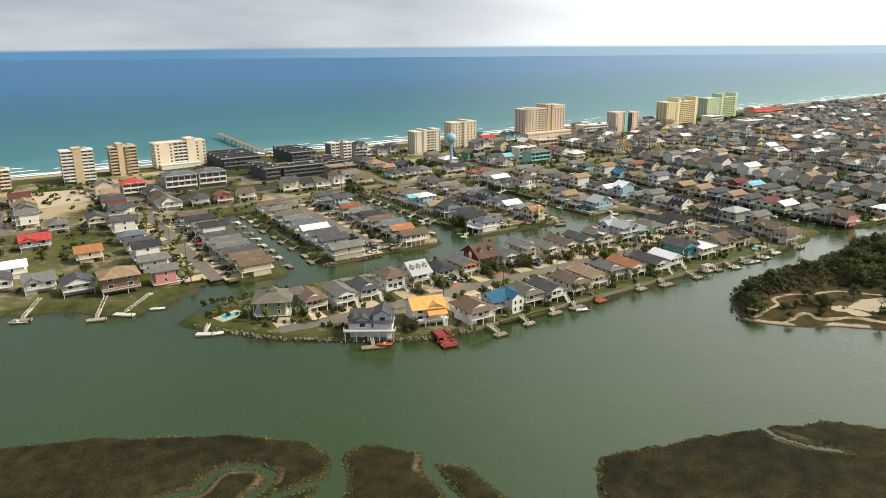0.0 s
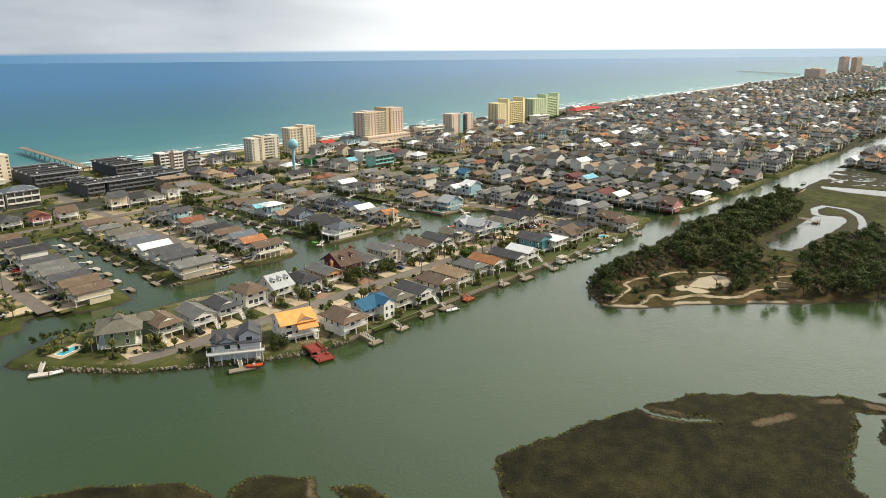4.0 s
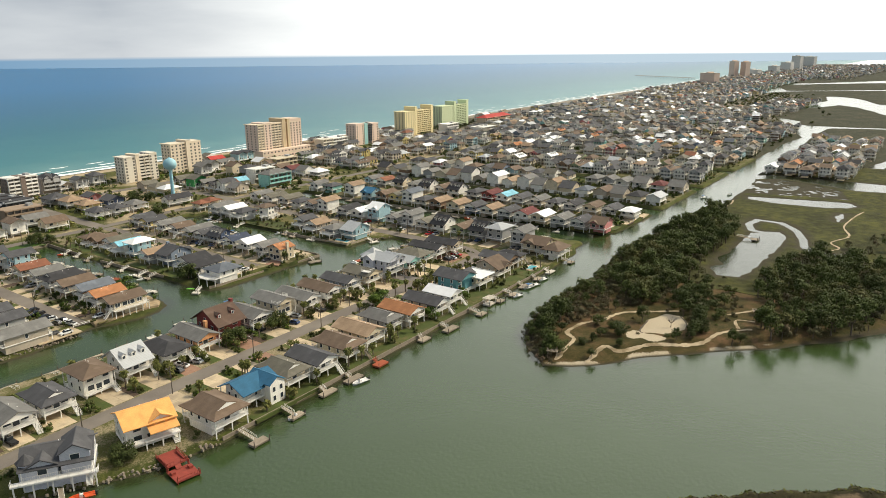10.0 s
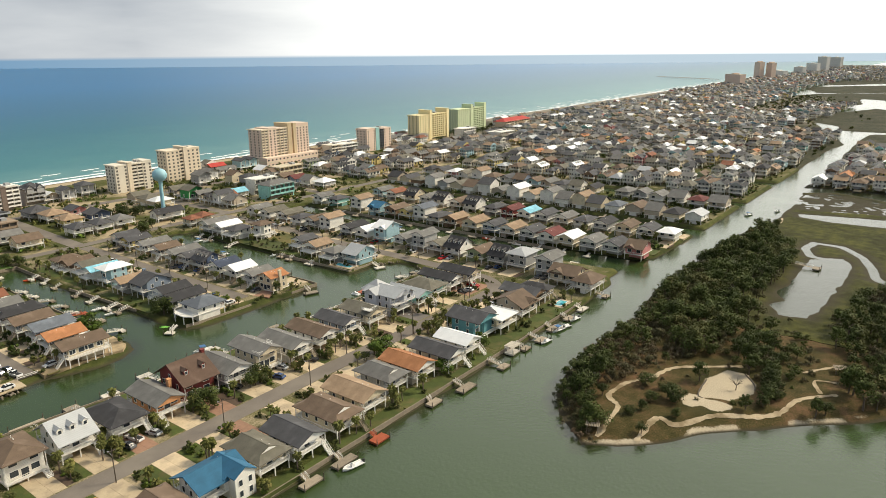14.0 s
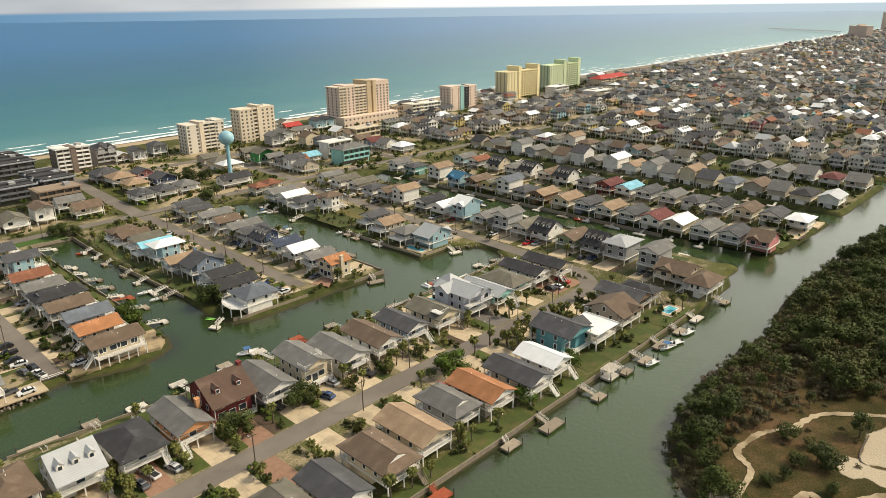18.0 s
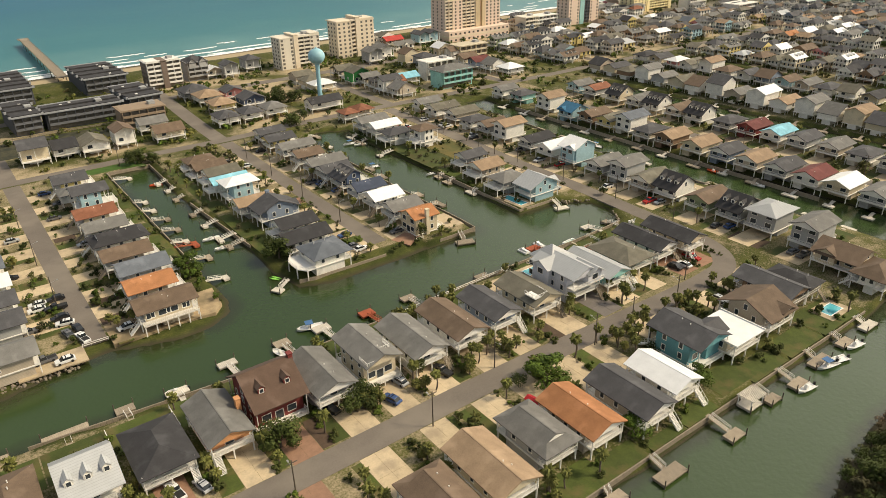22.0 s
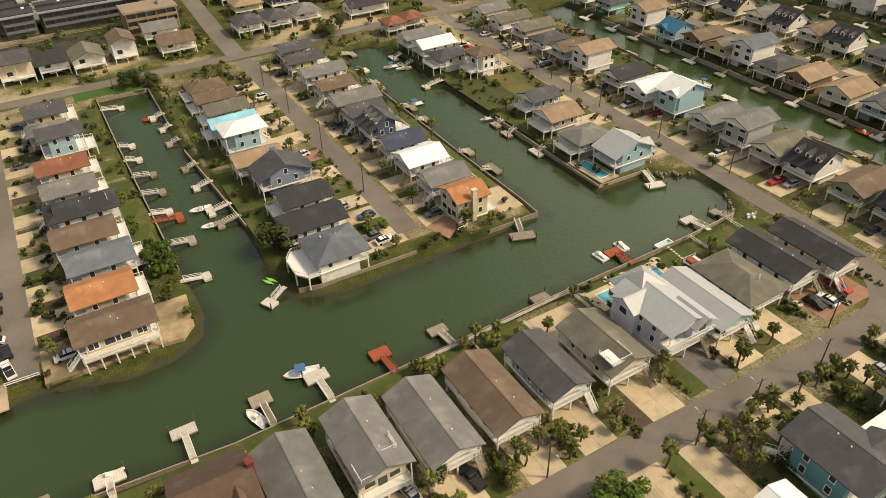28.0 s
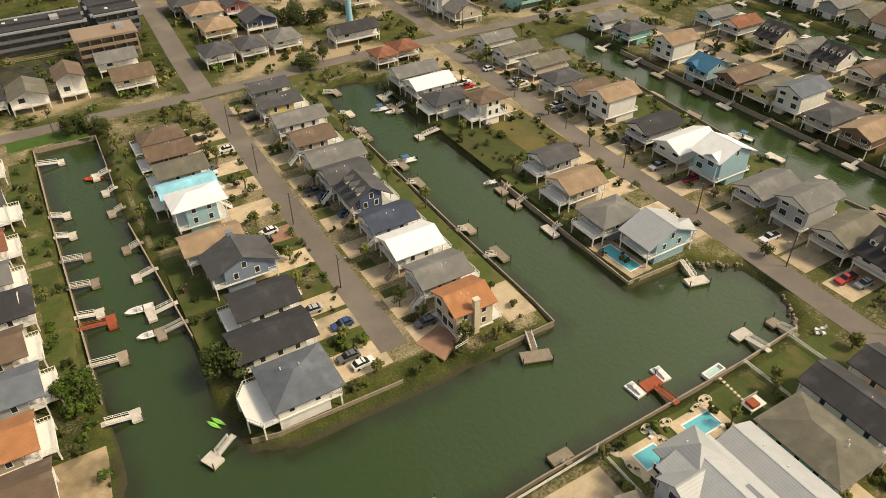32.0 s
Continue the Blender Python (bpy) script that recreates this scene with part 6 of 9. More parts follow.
def sites_in(x0, x1, y0, y1, dx, dy, seed, ok=lambda x, y: True):
    r = random.Random(seed)
    out = []
    x = x0
    k = 0
    while x < x1:
        y = y0 + r.uniform(0, dy)
        while y < y1:
            if r.random() < 0.93 and ok(x, y):
                out.append((x + r.uniform(-2, 2), y))
            y += dy * r.uniform(0.80, 0.98)
        x += dx * (0.42 if k % 2 == 0 else 0.58)
        k += 1
    return out


far_block("far_houses", sites_in(573, 725, 196, 428, 43.5, 12.4, 11, lambda x, y: not (625 < x < 645)), 11, "rows of weathered beach houses between canals")
far_block("far_houses", sites_in(486, 725, 453, 532, 43, 13, 12), 12, "beach houses on sandy lots behind the boulevard")
far_block("far_houses", sites_in(728, 1010, 197, 535, 44, 13, 1), 1, "rows of weathered beach houses between canals")
far_block("far_houses", sites_in(1010, 1260, 262, 600, 42, 13.5, 2), 2, "dense rows of beach houses along the barrier island")
far_block("far_houses", sites_in(1260, 1700, 385, 610, 40, 14, 3), 3, "dense rows of beach houses along the barrier island", False)
far_block("far_houses", sites_in(2500, 4300, 150, 420, 55, 30, 16, lambda x, y: y > 330 - 0.05 * (x - 2300)), 16, "distant mainland houses across the marsh", False)
far_block("far_houses", sites_in(1240, 1480, 250, 320, 40, 14, 4), 4, "beach houses by the tidal creek")
far_block("far_houses", sites_in(1700, 2500, 420, 650, 44, 17, 5), 5, "distant beach houses along the coast", False)
far_block("far_houses", sites_in(2500, 4200, 420, 680, 60, 24, 6), 6, "distant beach houses along the coast", False)
far_block("far_houses", sites_in(-290, -30, 345, 535, 44, 14, 7), 7, "rows of beach houses on sandy lots")
far_block("far_houses", sites_in(430, 1010, 550, 606, 34, 15, 8, lambda x, y: not (470 < x < 545 or 586 < x < 640 or 690 < x < 870 or 440 < x < 470)), 8, "ocean-front houses behind the dunes")
far_block("far_houses", sites_in(648, 870, 106, 166, 26, 14, 10, lambda x, y: y < 168 - 0.02 * (x - 648)), 10, "grey beach houses on the marsh island across the river")


# ---- tall buildings by the sea ----
TOWER_GLASS = mat("tower_glass", (0.15, 0.135, 0.115), 0.25, 0.3, 0.3, 1.0, 0.0)


def balcony_shape(x0, x1, depth, bays, fin):
    """One floor's run of balconies: slab, parapet and the walls between flats."""
    s = Shape().box(x0, x1, -depth, 0, -0.12, 0.12)
    s.box(x0, x1, -depth, -depth + 0.12, 0.12, 1.05)
    for i in range(bays + 1):
        x = x0 + (x1 - x0) * i / bays
        s.box(x - 0.12, x + 0.12, -depth, 0, 0.12, fin)
    return s


def highrise(label, x, y, w, d, h, floors, wall, trim, bays, turn=0.0, base=0.0, core=0.0, cap=True, sides=True, sections=()):
    """A slab of flats. sections: (from, to, style, extra height, paint) along the front as shares of w; style balcony, grid, blank or shaft."""
    ob = thing("apartment_building", label, "apartment building", place(x, y, turn), "apartment blocks by the sea")
    wm, tm = MATS["wall_" + wall], MATS["wall_" + trim]
    step = (h - base) / floors
    part("wall", Shape().box(-w / 2, w / 2, -d / 2 + 1.6, d / 2 - 1.6, -0.5, h), wm, ob)
    front = -d / 2 + 1.6
    if not sections:
        sections = [(-0.47, 0.47, "balcony", 0.0, trim)] + [(c - 2.2 / w, c + 2.2 / w, "shaft", 3.2, wall) for c in (() if not cap else (0.0,) if core == 0 else (-core, core))]
    for s0, s1, style, extra, paint in sections:
        x0, x1, pm = s0 * w, s1 * w, MATS["wall_" + paint]
        n = max(1, round((x1 - x0) / 4.2))
        if style == "shaft":
            part("stair_tower", Shape().box(x0, x1, -d / 2 - 0.4, d / 2 - 2, -0.4, h + extra).box(x0 - 0.3, x1 + 0.3, -d / 2 - 0.7, d / 2 - 1.7, h + extra, h + extra + 0.4), pm, ob)
            continue
        if style in ("blank", "grid"):
            part("wing", Shape().box(x0 - 0.06, x1 + 0.06, front - 1.5, d / 2 - 1.7, -0.45, h + extra + 0.05).box(x0 - 0.15, x1 + 0.15, front - 1.65, d / 2 - 1.6, h + extra, h + extra + 0.4), pm, ob)
            cols = [x0 + (x1 - x0) * (i + 0.5) / n for i in range(n)] if style == "grid" else [x0 + 0.16 * (x1 - x0), x0 + 0.84 * (x1 - x0)]
            panes = Shape()
            for c in cols:
                panes.box(c - 0.75, c + 0.75, -0.08, 0.02, 0.7, 2.1)
            me = panes.mesh("window_row", TOWER_GLASS)
            for k in range(floors):
                part("window_row", me, None, ob, at=pose(0, front - 1.5, base + step * k))
            continue
        rail = balcony_shape(x0, x1, 1.6, n if bays > 3 else bays, step - 0.12).mesh("balcony", pm)
        pane = Shape().box(x0, x1, -0.05, 0.02, 0.5, step - 0.55).mesh("window_band", TOWER_GLASS)
        for k in range(floors):
            if k:
                part("balcony", rail, None, ob, at=pose(0, front, base + step * k))
            part("window_band", pane, None, ob, at=pose(0, front - 0.01, base + step * k))
        part("parapet", Shape().box(x0, x1, front - 1.6, front + 0.2, h - 0.1, h + extra + 0.7), pm, ob)
    if sides and floors > 4:
        slots = Shape()
        for c in (-0.27, 0.0, 0.27):
            slots.box(c * d - 0.7, c * d + 0.7, -0.08, 0.02, 0.8, 2.1)
        me = slots.mesh("window_row", TOWER_GLASS)
        for k in range(floors):
            part("window_row", me, None, ob, at=pose(-w / 2 - 0.08, 0, base + step * k, 0, 0, -90))
    part("roof", Shape().box(-w / 2 - 0.3, w / 2 + 0.3, -d / 2 - 0.1, d / 2 + 0.1, h, h + 0.5).box(-w / 2 + 0.5, w / 2 - 0.5, -d / 2 + 0.7, d / 2 - 0.7, h + 0.5, h + 0.62), tm, ob)
    part("roof_plant", Shape().box(w * 0.2, w * 0.2 + 3, -2, 2, h + 0.6, h + 2.0), MATS["wall_gray"], ob)
    return ob


for k, c in {"salmon": (0.73, 0.57, 0.46), "sand": (0.70, 0.64, 0.53), "lemon": (0.82, 0.70, 0.40), "mint": (0.62, 0.70, 0.44), "bark": (0.20, 0.15, 0.12), "peach": (0.74, 0.63, 0.48), "smoke": (0.075, 0.08, 0.09), "rail_grey": (0.33, 0.34, 0.35), "rail_dark": (0.15, 0.155, 0.165), "khaki": (0.30, 0.22, 0.15), "ochre": (0.56, 0.44, 0.28), "shaft_teal": (0.30, 0.52, 0.50)}.items():
    mat("wall_" + k, c, 0.8, 0.08, 0.2, 3.0, 0.05, own=0.05)
highrise("white slab of flats with railed balconies beside a tan shaft", 55, 588, 22, 13, 24.5, 10, "white", "white", 4, sections=((-0.49, -0.13, "balcony", 0.3, "white"), (-0.13, 0.13, "shaft", 1.8, "ochre"), (0.13, 0.49, "balcony", 0.3, "white")))
highrise("tan apartment tower with dark recessed balconies", 89, 606, 20, 14, 22.3, 9, "ochre", "ochre", 4, sections=((-0.49, -0.2, "balcony", 0.0, "ochre"), (-0.2, 0.0, "shaft", 2.6, "ochre"), (0.08, 0.2, "blank", 0.6, "ochre"), (0.2, 0.49, "balcony", 0.0, "ochre")))
low = highrise("long cream apartment slab with stepped white balconies", 134, 616, 41, 15, 21.5, 8, "peach", "peach", 7, turn=4, sections=((-0.5, -0.14, "blank", 0.0, "peach"), (-0.14, 0.13, "balcony", 0.3, "white"), (0.13, 0.3, "shaft", 2.4, "peach"), (0.3, 0.5, "blank", 0.5, "peach")))
part("terrace", Shape().box(-18, 14, -12, -6, -0.4, 4.2).box(-18.3, 14.3, -12.3, -6, 4.2, 4.8), MATS["wall_white"], low)
highrise("low brown and cream block of flats", 2, 585, 18, 15, 15.2, 6, "bark", "peach", 4)
highrise("dark brown block of flats with white balconies", 260, 573, 20, 14, 15.2, 6, "bark", "white", 5, sections=((-0.48, -0.08, "balcony", 0.3, "white"), (-0.08, 0.08, "shaft", 0.5, "bark"), (0.08, 0.48, "balcony", 0.3, "white")))
hb = highrise("grey gabled four-storey beach building", 281.5, 578, 13, 13, 11, 4, "gray", "gray", 3, cap=False)
part("gable_roof", hip_roof(13, 13.2, 0.5, 3.4, 11.5), MATS["roof_slate"], hb)
for gx in (-3.2, 3.2):
    part("front_gable", Shape().prism([(-2.2, 8), (2.2, 8), (2.2, 11.6), (0, 13.6), (-2.2, 11.6)], "y", -6.9, -1), MATS["wall_gray"], hb, at=pose(gx, 0, 0))
    part("gable_slope", gable_roof(4.4, 6, 0.3, 1.9, 11.7), MATS["roof_slate"], hb, at=pose(gx, -4, 0))
highrise("cream apartment slab with a central stack of open balconies", 347, 571, 28, 15, 19.3, 8, "sand", "sand", 5, sections=((-0.5, -0.16, "blank", 0.0, "sand"), (-0.16, -0.05, "shaft", 1.6, "peach"), (-0.05, 0.27, "balcony", 0.4, "sand"), (0.27, 0.5, "blank", 1.4, "sand")))
highrise("cream apartment tower with rows of square windows", 393, 578, 29, 15, 24, 9, "peach", "peach", 5, sections=((-0.5, -0.12, "grid", 0.0, "peach"), (-0.12, 0.0, "balcony", 0.4, "peach"), (0.0, 0.1, "shaft", 2.2, "peach"), (0.1, 0.5, "grid", 0.8, "peach")))
t7 = highrise("salmon-pink resort tower with tan centre and pink podium", 500, 584, 54, 20, 31, 13, "salmon", "peach", 10, sections=((-0.5, -0.36, "balcony", 0.5, "peach"), (-0.36, -0.2, "grid", 1.2, "salmon"), (-0.2, 0.04, "balcony", 0.5, "peach"), (0.04, 0.12, "shaft", 3.8, "ochre"), (0.16, 0.22, "shaft", 3.4, "ochre"), (0.22, 0.5, "grid", 2.8, "salmon")))
part("podium", Shape().box(-29, 31, -17, 10, -0.4, 7.8), MATS["wall_salmon"], t7)
part("podium_stripe", Shape().box(-29.1, 31.1, -17.1, 10, 3.4, 4.4), MATS["wall_peach"], t7)
gl = Shape().box(-0.8, 0.8, -0.06, 0.02, 0, 1.3).mesh("window", SHADE)
for i in range(14):
    for z in (0.8, 5.2):
        part("window", gl, SHADE, t7, at=pose(-27 + 4.3 * i, -17.02, z))
highrise("pink twin-winged tower with a teal stair shaft", 611, 570, 36, 16, 20.8, 8, "salmon", "salmon", 6, sections=((-0.5, -0.14, "blank", 1.4, "salmon"), (-0.14, 0.0, "shaft", 1.2, "shaft_teal"), (0.0, 0.2, "balcony", 0.2, "smoke"), (0.2, 0.5, "blank", 0.4, "salmon")))
highrise("yellow resort tower with tall white-capped stair shafts", 712, 578, 54, 18, 27.6, 12, "lemon", "lemon", 9, sections=((-0.5, -0.16, "grid", 0.0, "lemon"), (-0.16, -0.09, "shaft", 5.0, "lemon"), (-0.09, 0.42, "balcony", 0.4, "lemon"), (0.42, 0.5, "shaft", 5.2, "lemon")))
highrise("pale green resort tower with pointed shafts", 812, 594, 60, 16, 26.8, 12, "mint", "mint", 10, sections=((-0.5, -0.06, "grid", 0.0, "mint"), (-0.06, 0.02, "shaft", 5.0, "mint"), (0.02, 0.42, "balcony", 0.4, "mint"), (0.42, 0.5, "shaft", 5.4, "mint")))
highrise("pink four-storey hotel under a red hipped roof", 876, 566, 64, 16, 8.6, 3, "salmon", "peach", 11, cap=False, sides=False)
part("hip_roof", hip_roof(16, 64, 0.8, 3.4, 9.2), MATS["roof_red"], bpy.data.objects["apartment_building.012"], at=pose(0, 0, 0, 0, 0, 90))
highrise("white three-storey hotel wing", 738, 545, 26, 14, 11.5, 4, "white", "white", 5, cap=False)
highrise("low white hall with a metal roof", 752, 505, 30, 18, 9, 3, "white", "white", 5, cap=False)
highrise("pale blue three-storey flats", 565, 566, 26, 13, 11, 4, "sky", "white", 5, cap=False)
highrise("tan gabled three-storey motel building", 548, 566, 14, 14, 11.5, 4, "sand", "sand", 3, cap=False)
highrise("aqua three-storey flats with grey roof", 391, 460, 22, 14, 9.5, 3, "aqua", "aqua", 4, cap=False)
part("hip_roof", hip_roof(14, 22, 0.6, 2.6, 10.1), MATS["roof_gray"], bpy.data.objects["apartment_building.017"], at=pose(0, 0, 0, 0, 0, 90))
highrise("white three-storey flats with flat roof", 396, 482, 20, 12, 10.5, 3, "white", "white", 4, cap=False)
highrise("pale yellow motel building", 445, 512, 24, 13, 10, 3, "yellow", "cream", 5, cap=False)
for x, y, w, d, h, wl_, n in ((111, 516, 22, 15, 11, "gray", 4), (133, 517, 20, 15, 11, "gray", 4), (80, 515, 15, 13, 9, "cream", 3)):
    b = highrise("grey three-storey flats with hipped roof" if wl_ == "gray" else "cream flats with a red hipped roof", x, y, w, d, h, 3, wl_, "white", n, cap=False)
    part("hip_roof", hip_roof(d, w, 0.6, 2.6, h + 0.6), MATS["roof_bluegray" if wl_ == "gray" else "roof_red"], b, at=pose(0, 0, 0, 0, 0, 90))
for x, y, w, d, h, n, turn in ((204, 521, 35, 17, 8.4, 9, 0), (178, 530, 12, 36, 8.6, 3, 2), (228.5, 598, 23, 46, 9, 6, 1), (233, 532, 16, 34, 8.6, 4, 3), (175, 602, 32, 54, 9, 8, 0)):
    b = highrise("dark grey wooden condominium block with long railed balconies", x, y, w, d, h, 3, "smoke", "rail_dark", n, turn=turn, cap=False)
    for sy in (-1, 1):
        part("fascia", Shape().box(-w / 2 - 0.7, w / 2 + 0.7, sy * (d / 2 + 0.3) - 0.35, sy * (d / 2 + 0.3) + 0.35, h + 0.4, h + 1.1), MATS["wall_rail_grey"], b)
    lanes = max(2, round(d / 11))
    for i in range(lanes):  # broad shallow slopes with raised outer ends
        y0, y1 = -d / 2 + d * i / lanes, -d / 2 + d * (i + 1) / lanes
        part("roof_slope", Shape().prism([(y0 + 0.1, h + 0.55), (y1 - 0.1, h + 0.55), (y1 - 0.1, h + 0.75), (y0 + 0.1, h + 1.5)], "x", -w / 2 - 0.4, w / 2 + 0.4), MATS["roof_black"], b)
        for sx in (-1, 1):
            part("eave", Shape().prism([(y0 + 0.1, h + 0.2), (y0 + d / lanes * 0.55, h + 0.2), (y0 + 0.1, h + 1.7)], "x", sx * (w / 2 + 0.9) - 0.5, sx * (w / 2 + 0.9) + 0.5), MATS["wall_rail_grey"], b)
    sk = Shape().box(-0.6, 0.6, -0.6, 0.6, 0, 0.9).mesh("skylight", TRIM)
    for i in range(4 if d > 40 else 2):
        part("skylight", sk, TRIM, b, at=pose(R9.uniform(-0.4, 0.4) * w, R9.uniform(-0.4, 0.4) * d, h + 0.6))
highrise("brown wooden three-storey flats", 226, 497, 21, 14, 8.8, 3, "khaki", "khaki", 5, cap=False)
for x, y, w, h in ((2054, 605, 52, 30), (2524, 660, 22, 52), (2540, 628, 22, 50), (3457, 630, 44, 58), (3300, 640, 50, 34), (2750, 650, 60, 20), (3050, 640, 40, 26), (3900, 650, 60, 50)):
    # beyond x 2600 the walls are white, haze put into their colour
    highrise("distant concrete apartment tower by the sea", x, y, w, 22, h, 6, "salmon" if x < 2600 else "white", "peach" if x < 2600 else "white", 6, turn=60, sides=False)

# water tower
tower = thing("water_tower", "pale blue spheroid water tower on a flared steel stem", "water tower", place(310, 468, 0))
BLUE = mat("tower_paint", (0.30, 0.55, 0.62), 0.45, 0.08, 0.2, 2.0, 0.03, dirt=(0.26, 0.46, 0.52), dirt_amount=0.2)
ball = [(4.3 * math.cos(radians(a)), 26.2 + 4.0 * math.sin(radians(a))) for a in range(-75, 91, 11)] + [(0.02, 30.25)]
part("tank", Shape().lathe(ball, 28), BLUE, tower, smooth=True)
part("stem", Shape().lathe([(2.6, -0.3), (2.0, 1.5), (1.45, 4), (1.15, 8), (1.05, 20), (1.3, 22.4)], 20), BLUE, tower, smooth=True)
part("hatch", Shape().lathe([(0.5, 30.1), (0.5, 30.7), (0.02, 30.8)], 10), BLUE, tower)


# ---- planting ----
def crown_mesh(name, seed, height, radius, lobes, leaves, size, material, flat=0.8, low=0.35):
    """Leaf clumps scattered over several overlapping lobes, thinner towards the edges."""
    r = random.Random(seed)
    s = Shape()
    blobs = []
    for i in range(lobes):
        a, q = r.uniform(0, 6.28), radius * math.sqrt(r.random()) * 0.74
        z = height * r.uniform(low + 0.12, 0.86) - 0.25 * q
        blobs.append((q * math.cos(a), q * math.sin(a), z, radius * r.uniform(0.24, 0.48)))
    for i in range(leaves):
        cx, cy, cz, br = r.choice(blobs)
        d = Vector((r.gauss(0, 1), r.gauss(0, 1), r.gauss(0.25, 1))).normalized()
        p = Vector((cx, cy, cz)) + Vector((d.x, d.y, d.z * flat)) * br * (r.uniform(0.65, 1.08))
        n = (d * 1.3 + Vector((r.uniform(-0.6, 0.6), r.uniform(-0.6, 0.6), r.uniform(-0.1, 0.8)))).normalized()
        u = n.orthogonal().normalized()
        v = n.cross(u)
        t = r.uniform(0, 6.28)
        u, v = u * math.cos(t) + v * math.sin(t), v * math.cos(t) - u * math.sin(t)
        k = size * r.uniform(0.6, 1.3)
        s.face([tuple(p - u * k), tuple(p - v * k * 0.6 - n * k * 0.15), tuple(p + u * k), tuple(p + v * k * 0.6 - n * k * 0.1)])
    return s.mesh(name, material)


def trunk_mesh(seed, height, r0, limbs, material=BARK, spread=0.5):
    r = random.Random(seed)
    s = Shape()
    top = Vector((r.uniform(-0.2, 0.2), r.uniform(-0.2, 0.2), height * 0.45))
    s.tube((0, 0, -0.3), top, r0, r0 * 0.7, 7)
    for i in range(limbs):
        a = 6.28 * i / limbs + r.uniform(-0.4, 0.4)
        e = top + Vector((math.cos(a), math.sin(a), 0)) * height * spread * r.uniform(0.5, 0.9) + Vector((0, 0, height * r.uniform(0.15, 0.4)))
        m = top.lerp(e, 0.5) + Vector((0, 0, height * 0.06))
        s.tube(top, m, r0 * 0.5, r0 * 0.35, 5)
        s.tube(m, e, r0 * 0.35, r0 * 0.12, 5)
    return s.mesh("trunk", material)


def tree_kind(name, label, category, crown, trunk):
    return name, label, category, crown, trunk


OAKS = [tree_kind("oak_tree", "dense dark-green live oak with a spreading uneven crown", "tree", crown_mesh("crown", 20 + i, (7.2, 8.4, 6.4, 9.2)[i], (3.6, 3.2, 4.0, 3.0)[i], 20, 1250, 0.27, OAK), trunk_mesh(30 + i, 6.5, 0.26, 5)) for i in range(4)]
SCRUB = [tree_kind("scrub_tree", "grey-green wind-bent scrub tree", "tree", crown_mesh("crown", 40 + i, 4.6, 2.6, 9, 800, 0.23, OAK_GREY), trunk_mesh(44 + i, 4.2, 0.14, 6)) for i in range(2)]
YARD = [tree_kind("broadleaf_tree", "bright-green broadleaf yard tree with a full crown", "tree", crown_mesh("crown", 50 + i, 6.8, 3.4, 10, 1000, 0.36, BRIGHT), trunk_mesh(54 + i, 6.0, 0.2, 5)) for i in range(2)]
BIG = [tree_kind("broadleaf_tree", "large bright-green broadleaf tree with a wide crown", "tree", crown_mesh("crown", 56, 7.6, 5.0, 18, 2600, 0.32, BRIGHT, low=0.2), trunk_mesh(58, 6.5, 0.28, 6)),
       tree_kind("oak_tree", "wide dark-olive live oak shading a yard", "tree", crown_mesh("crown", 57, 7.2, 5.0, 18, 2600, 0.32, OAK, low=0.2), trunk_mesh(59, 6.5, 0.28, 6))]
BUSH = [crown_mesh("bush", 60 + i, 1.7, 1.1, 6, 300, 0.19, (OAK, BRIGHT, OAK)[i], low=0.05) for i in range(3)]


def palm_meshes(seed, height):
    r = random.Random(seed)
    c = Shape()
    for i in range(60):
        a, up = r.uniform(0, 6.28), r.uniform(-0.95, 1.45)
        ln, wd = r.uniform(1.15, 1.5), r.uniform(0.24, 0.38)
        way = Vector((math.cos(a), math.sin(a), 0))
        side = Vector((-way.y, way.x, 0))
        pts = []
        p = Vector((0, 0, height - 0.15))
        for k in range(4):
            pts.append((p - side * wd * (0.25, 1, 0.9, 0.1)[k] + Vector((0, 0, -0.07 * k)), p + Vector((0, 0, 0.06)), p + side * wd * (0.25, 1, 0.9, 0.1)[k] + Vector((0, 0, -0.07 * k))))
            el = up - 0.42 * k
            p = p + (way * math.cos(el) + Vector((0, 0, math.sin(el)))) * ln / 3
        for k in range(3):
            for j in (0, 1):
                c.face([tuple(pts[k][j]), tuple(pts[k][j + 1]), tuple(pts[k + 1][j + 1]), tuple(pts[k + 1][j])])
    t = Shape()
    lean = Vector((r.uniform(-0.3, 0.3), r.uniform(-0.3, 0.3), 0))
    for k in range(4):
        t.tube(Vector((0, 0, -0.2 + (height - 0.1) * k / 4)) - lean * math.sin(0.8 * k), Vector((0, 0, -0.2 + (height - 0.1) * (k + 1) / 4)) - lean * (math.sin(0.8 * (k + 1)) if k < 3 else 0), 0.19 - 0.01 * k, 0.18 - 0.01 * k, 7)
    return c.mesh("crown", PALM), t.mesh("trunk", BARK)


PALMS = [palm_meshes(70 + i, h) for i, h in enumerate((2.9, 3.5, 4.6, 2.3))]
R11 = random.Random(11)


def tree(kind, x, y, z=LOT, size=1.0):
    name, label, category, crown, trunk = kind
    ob = thing(name, label, category, pose(x, y, z, 0, 0, R11.uniform(0, 360)) @ Matrix.Diagonal((size, size, size * R11.uniform(0.88, 1.15), 1)), "trees of the shore")
    part("trunk", trunk, BARK, ob)
    part("crown", crown, OAK, ob)
    return ob


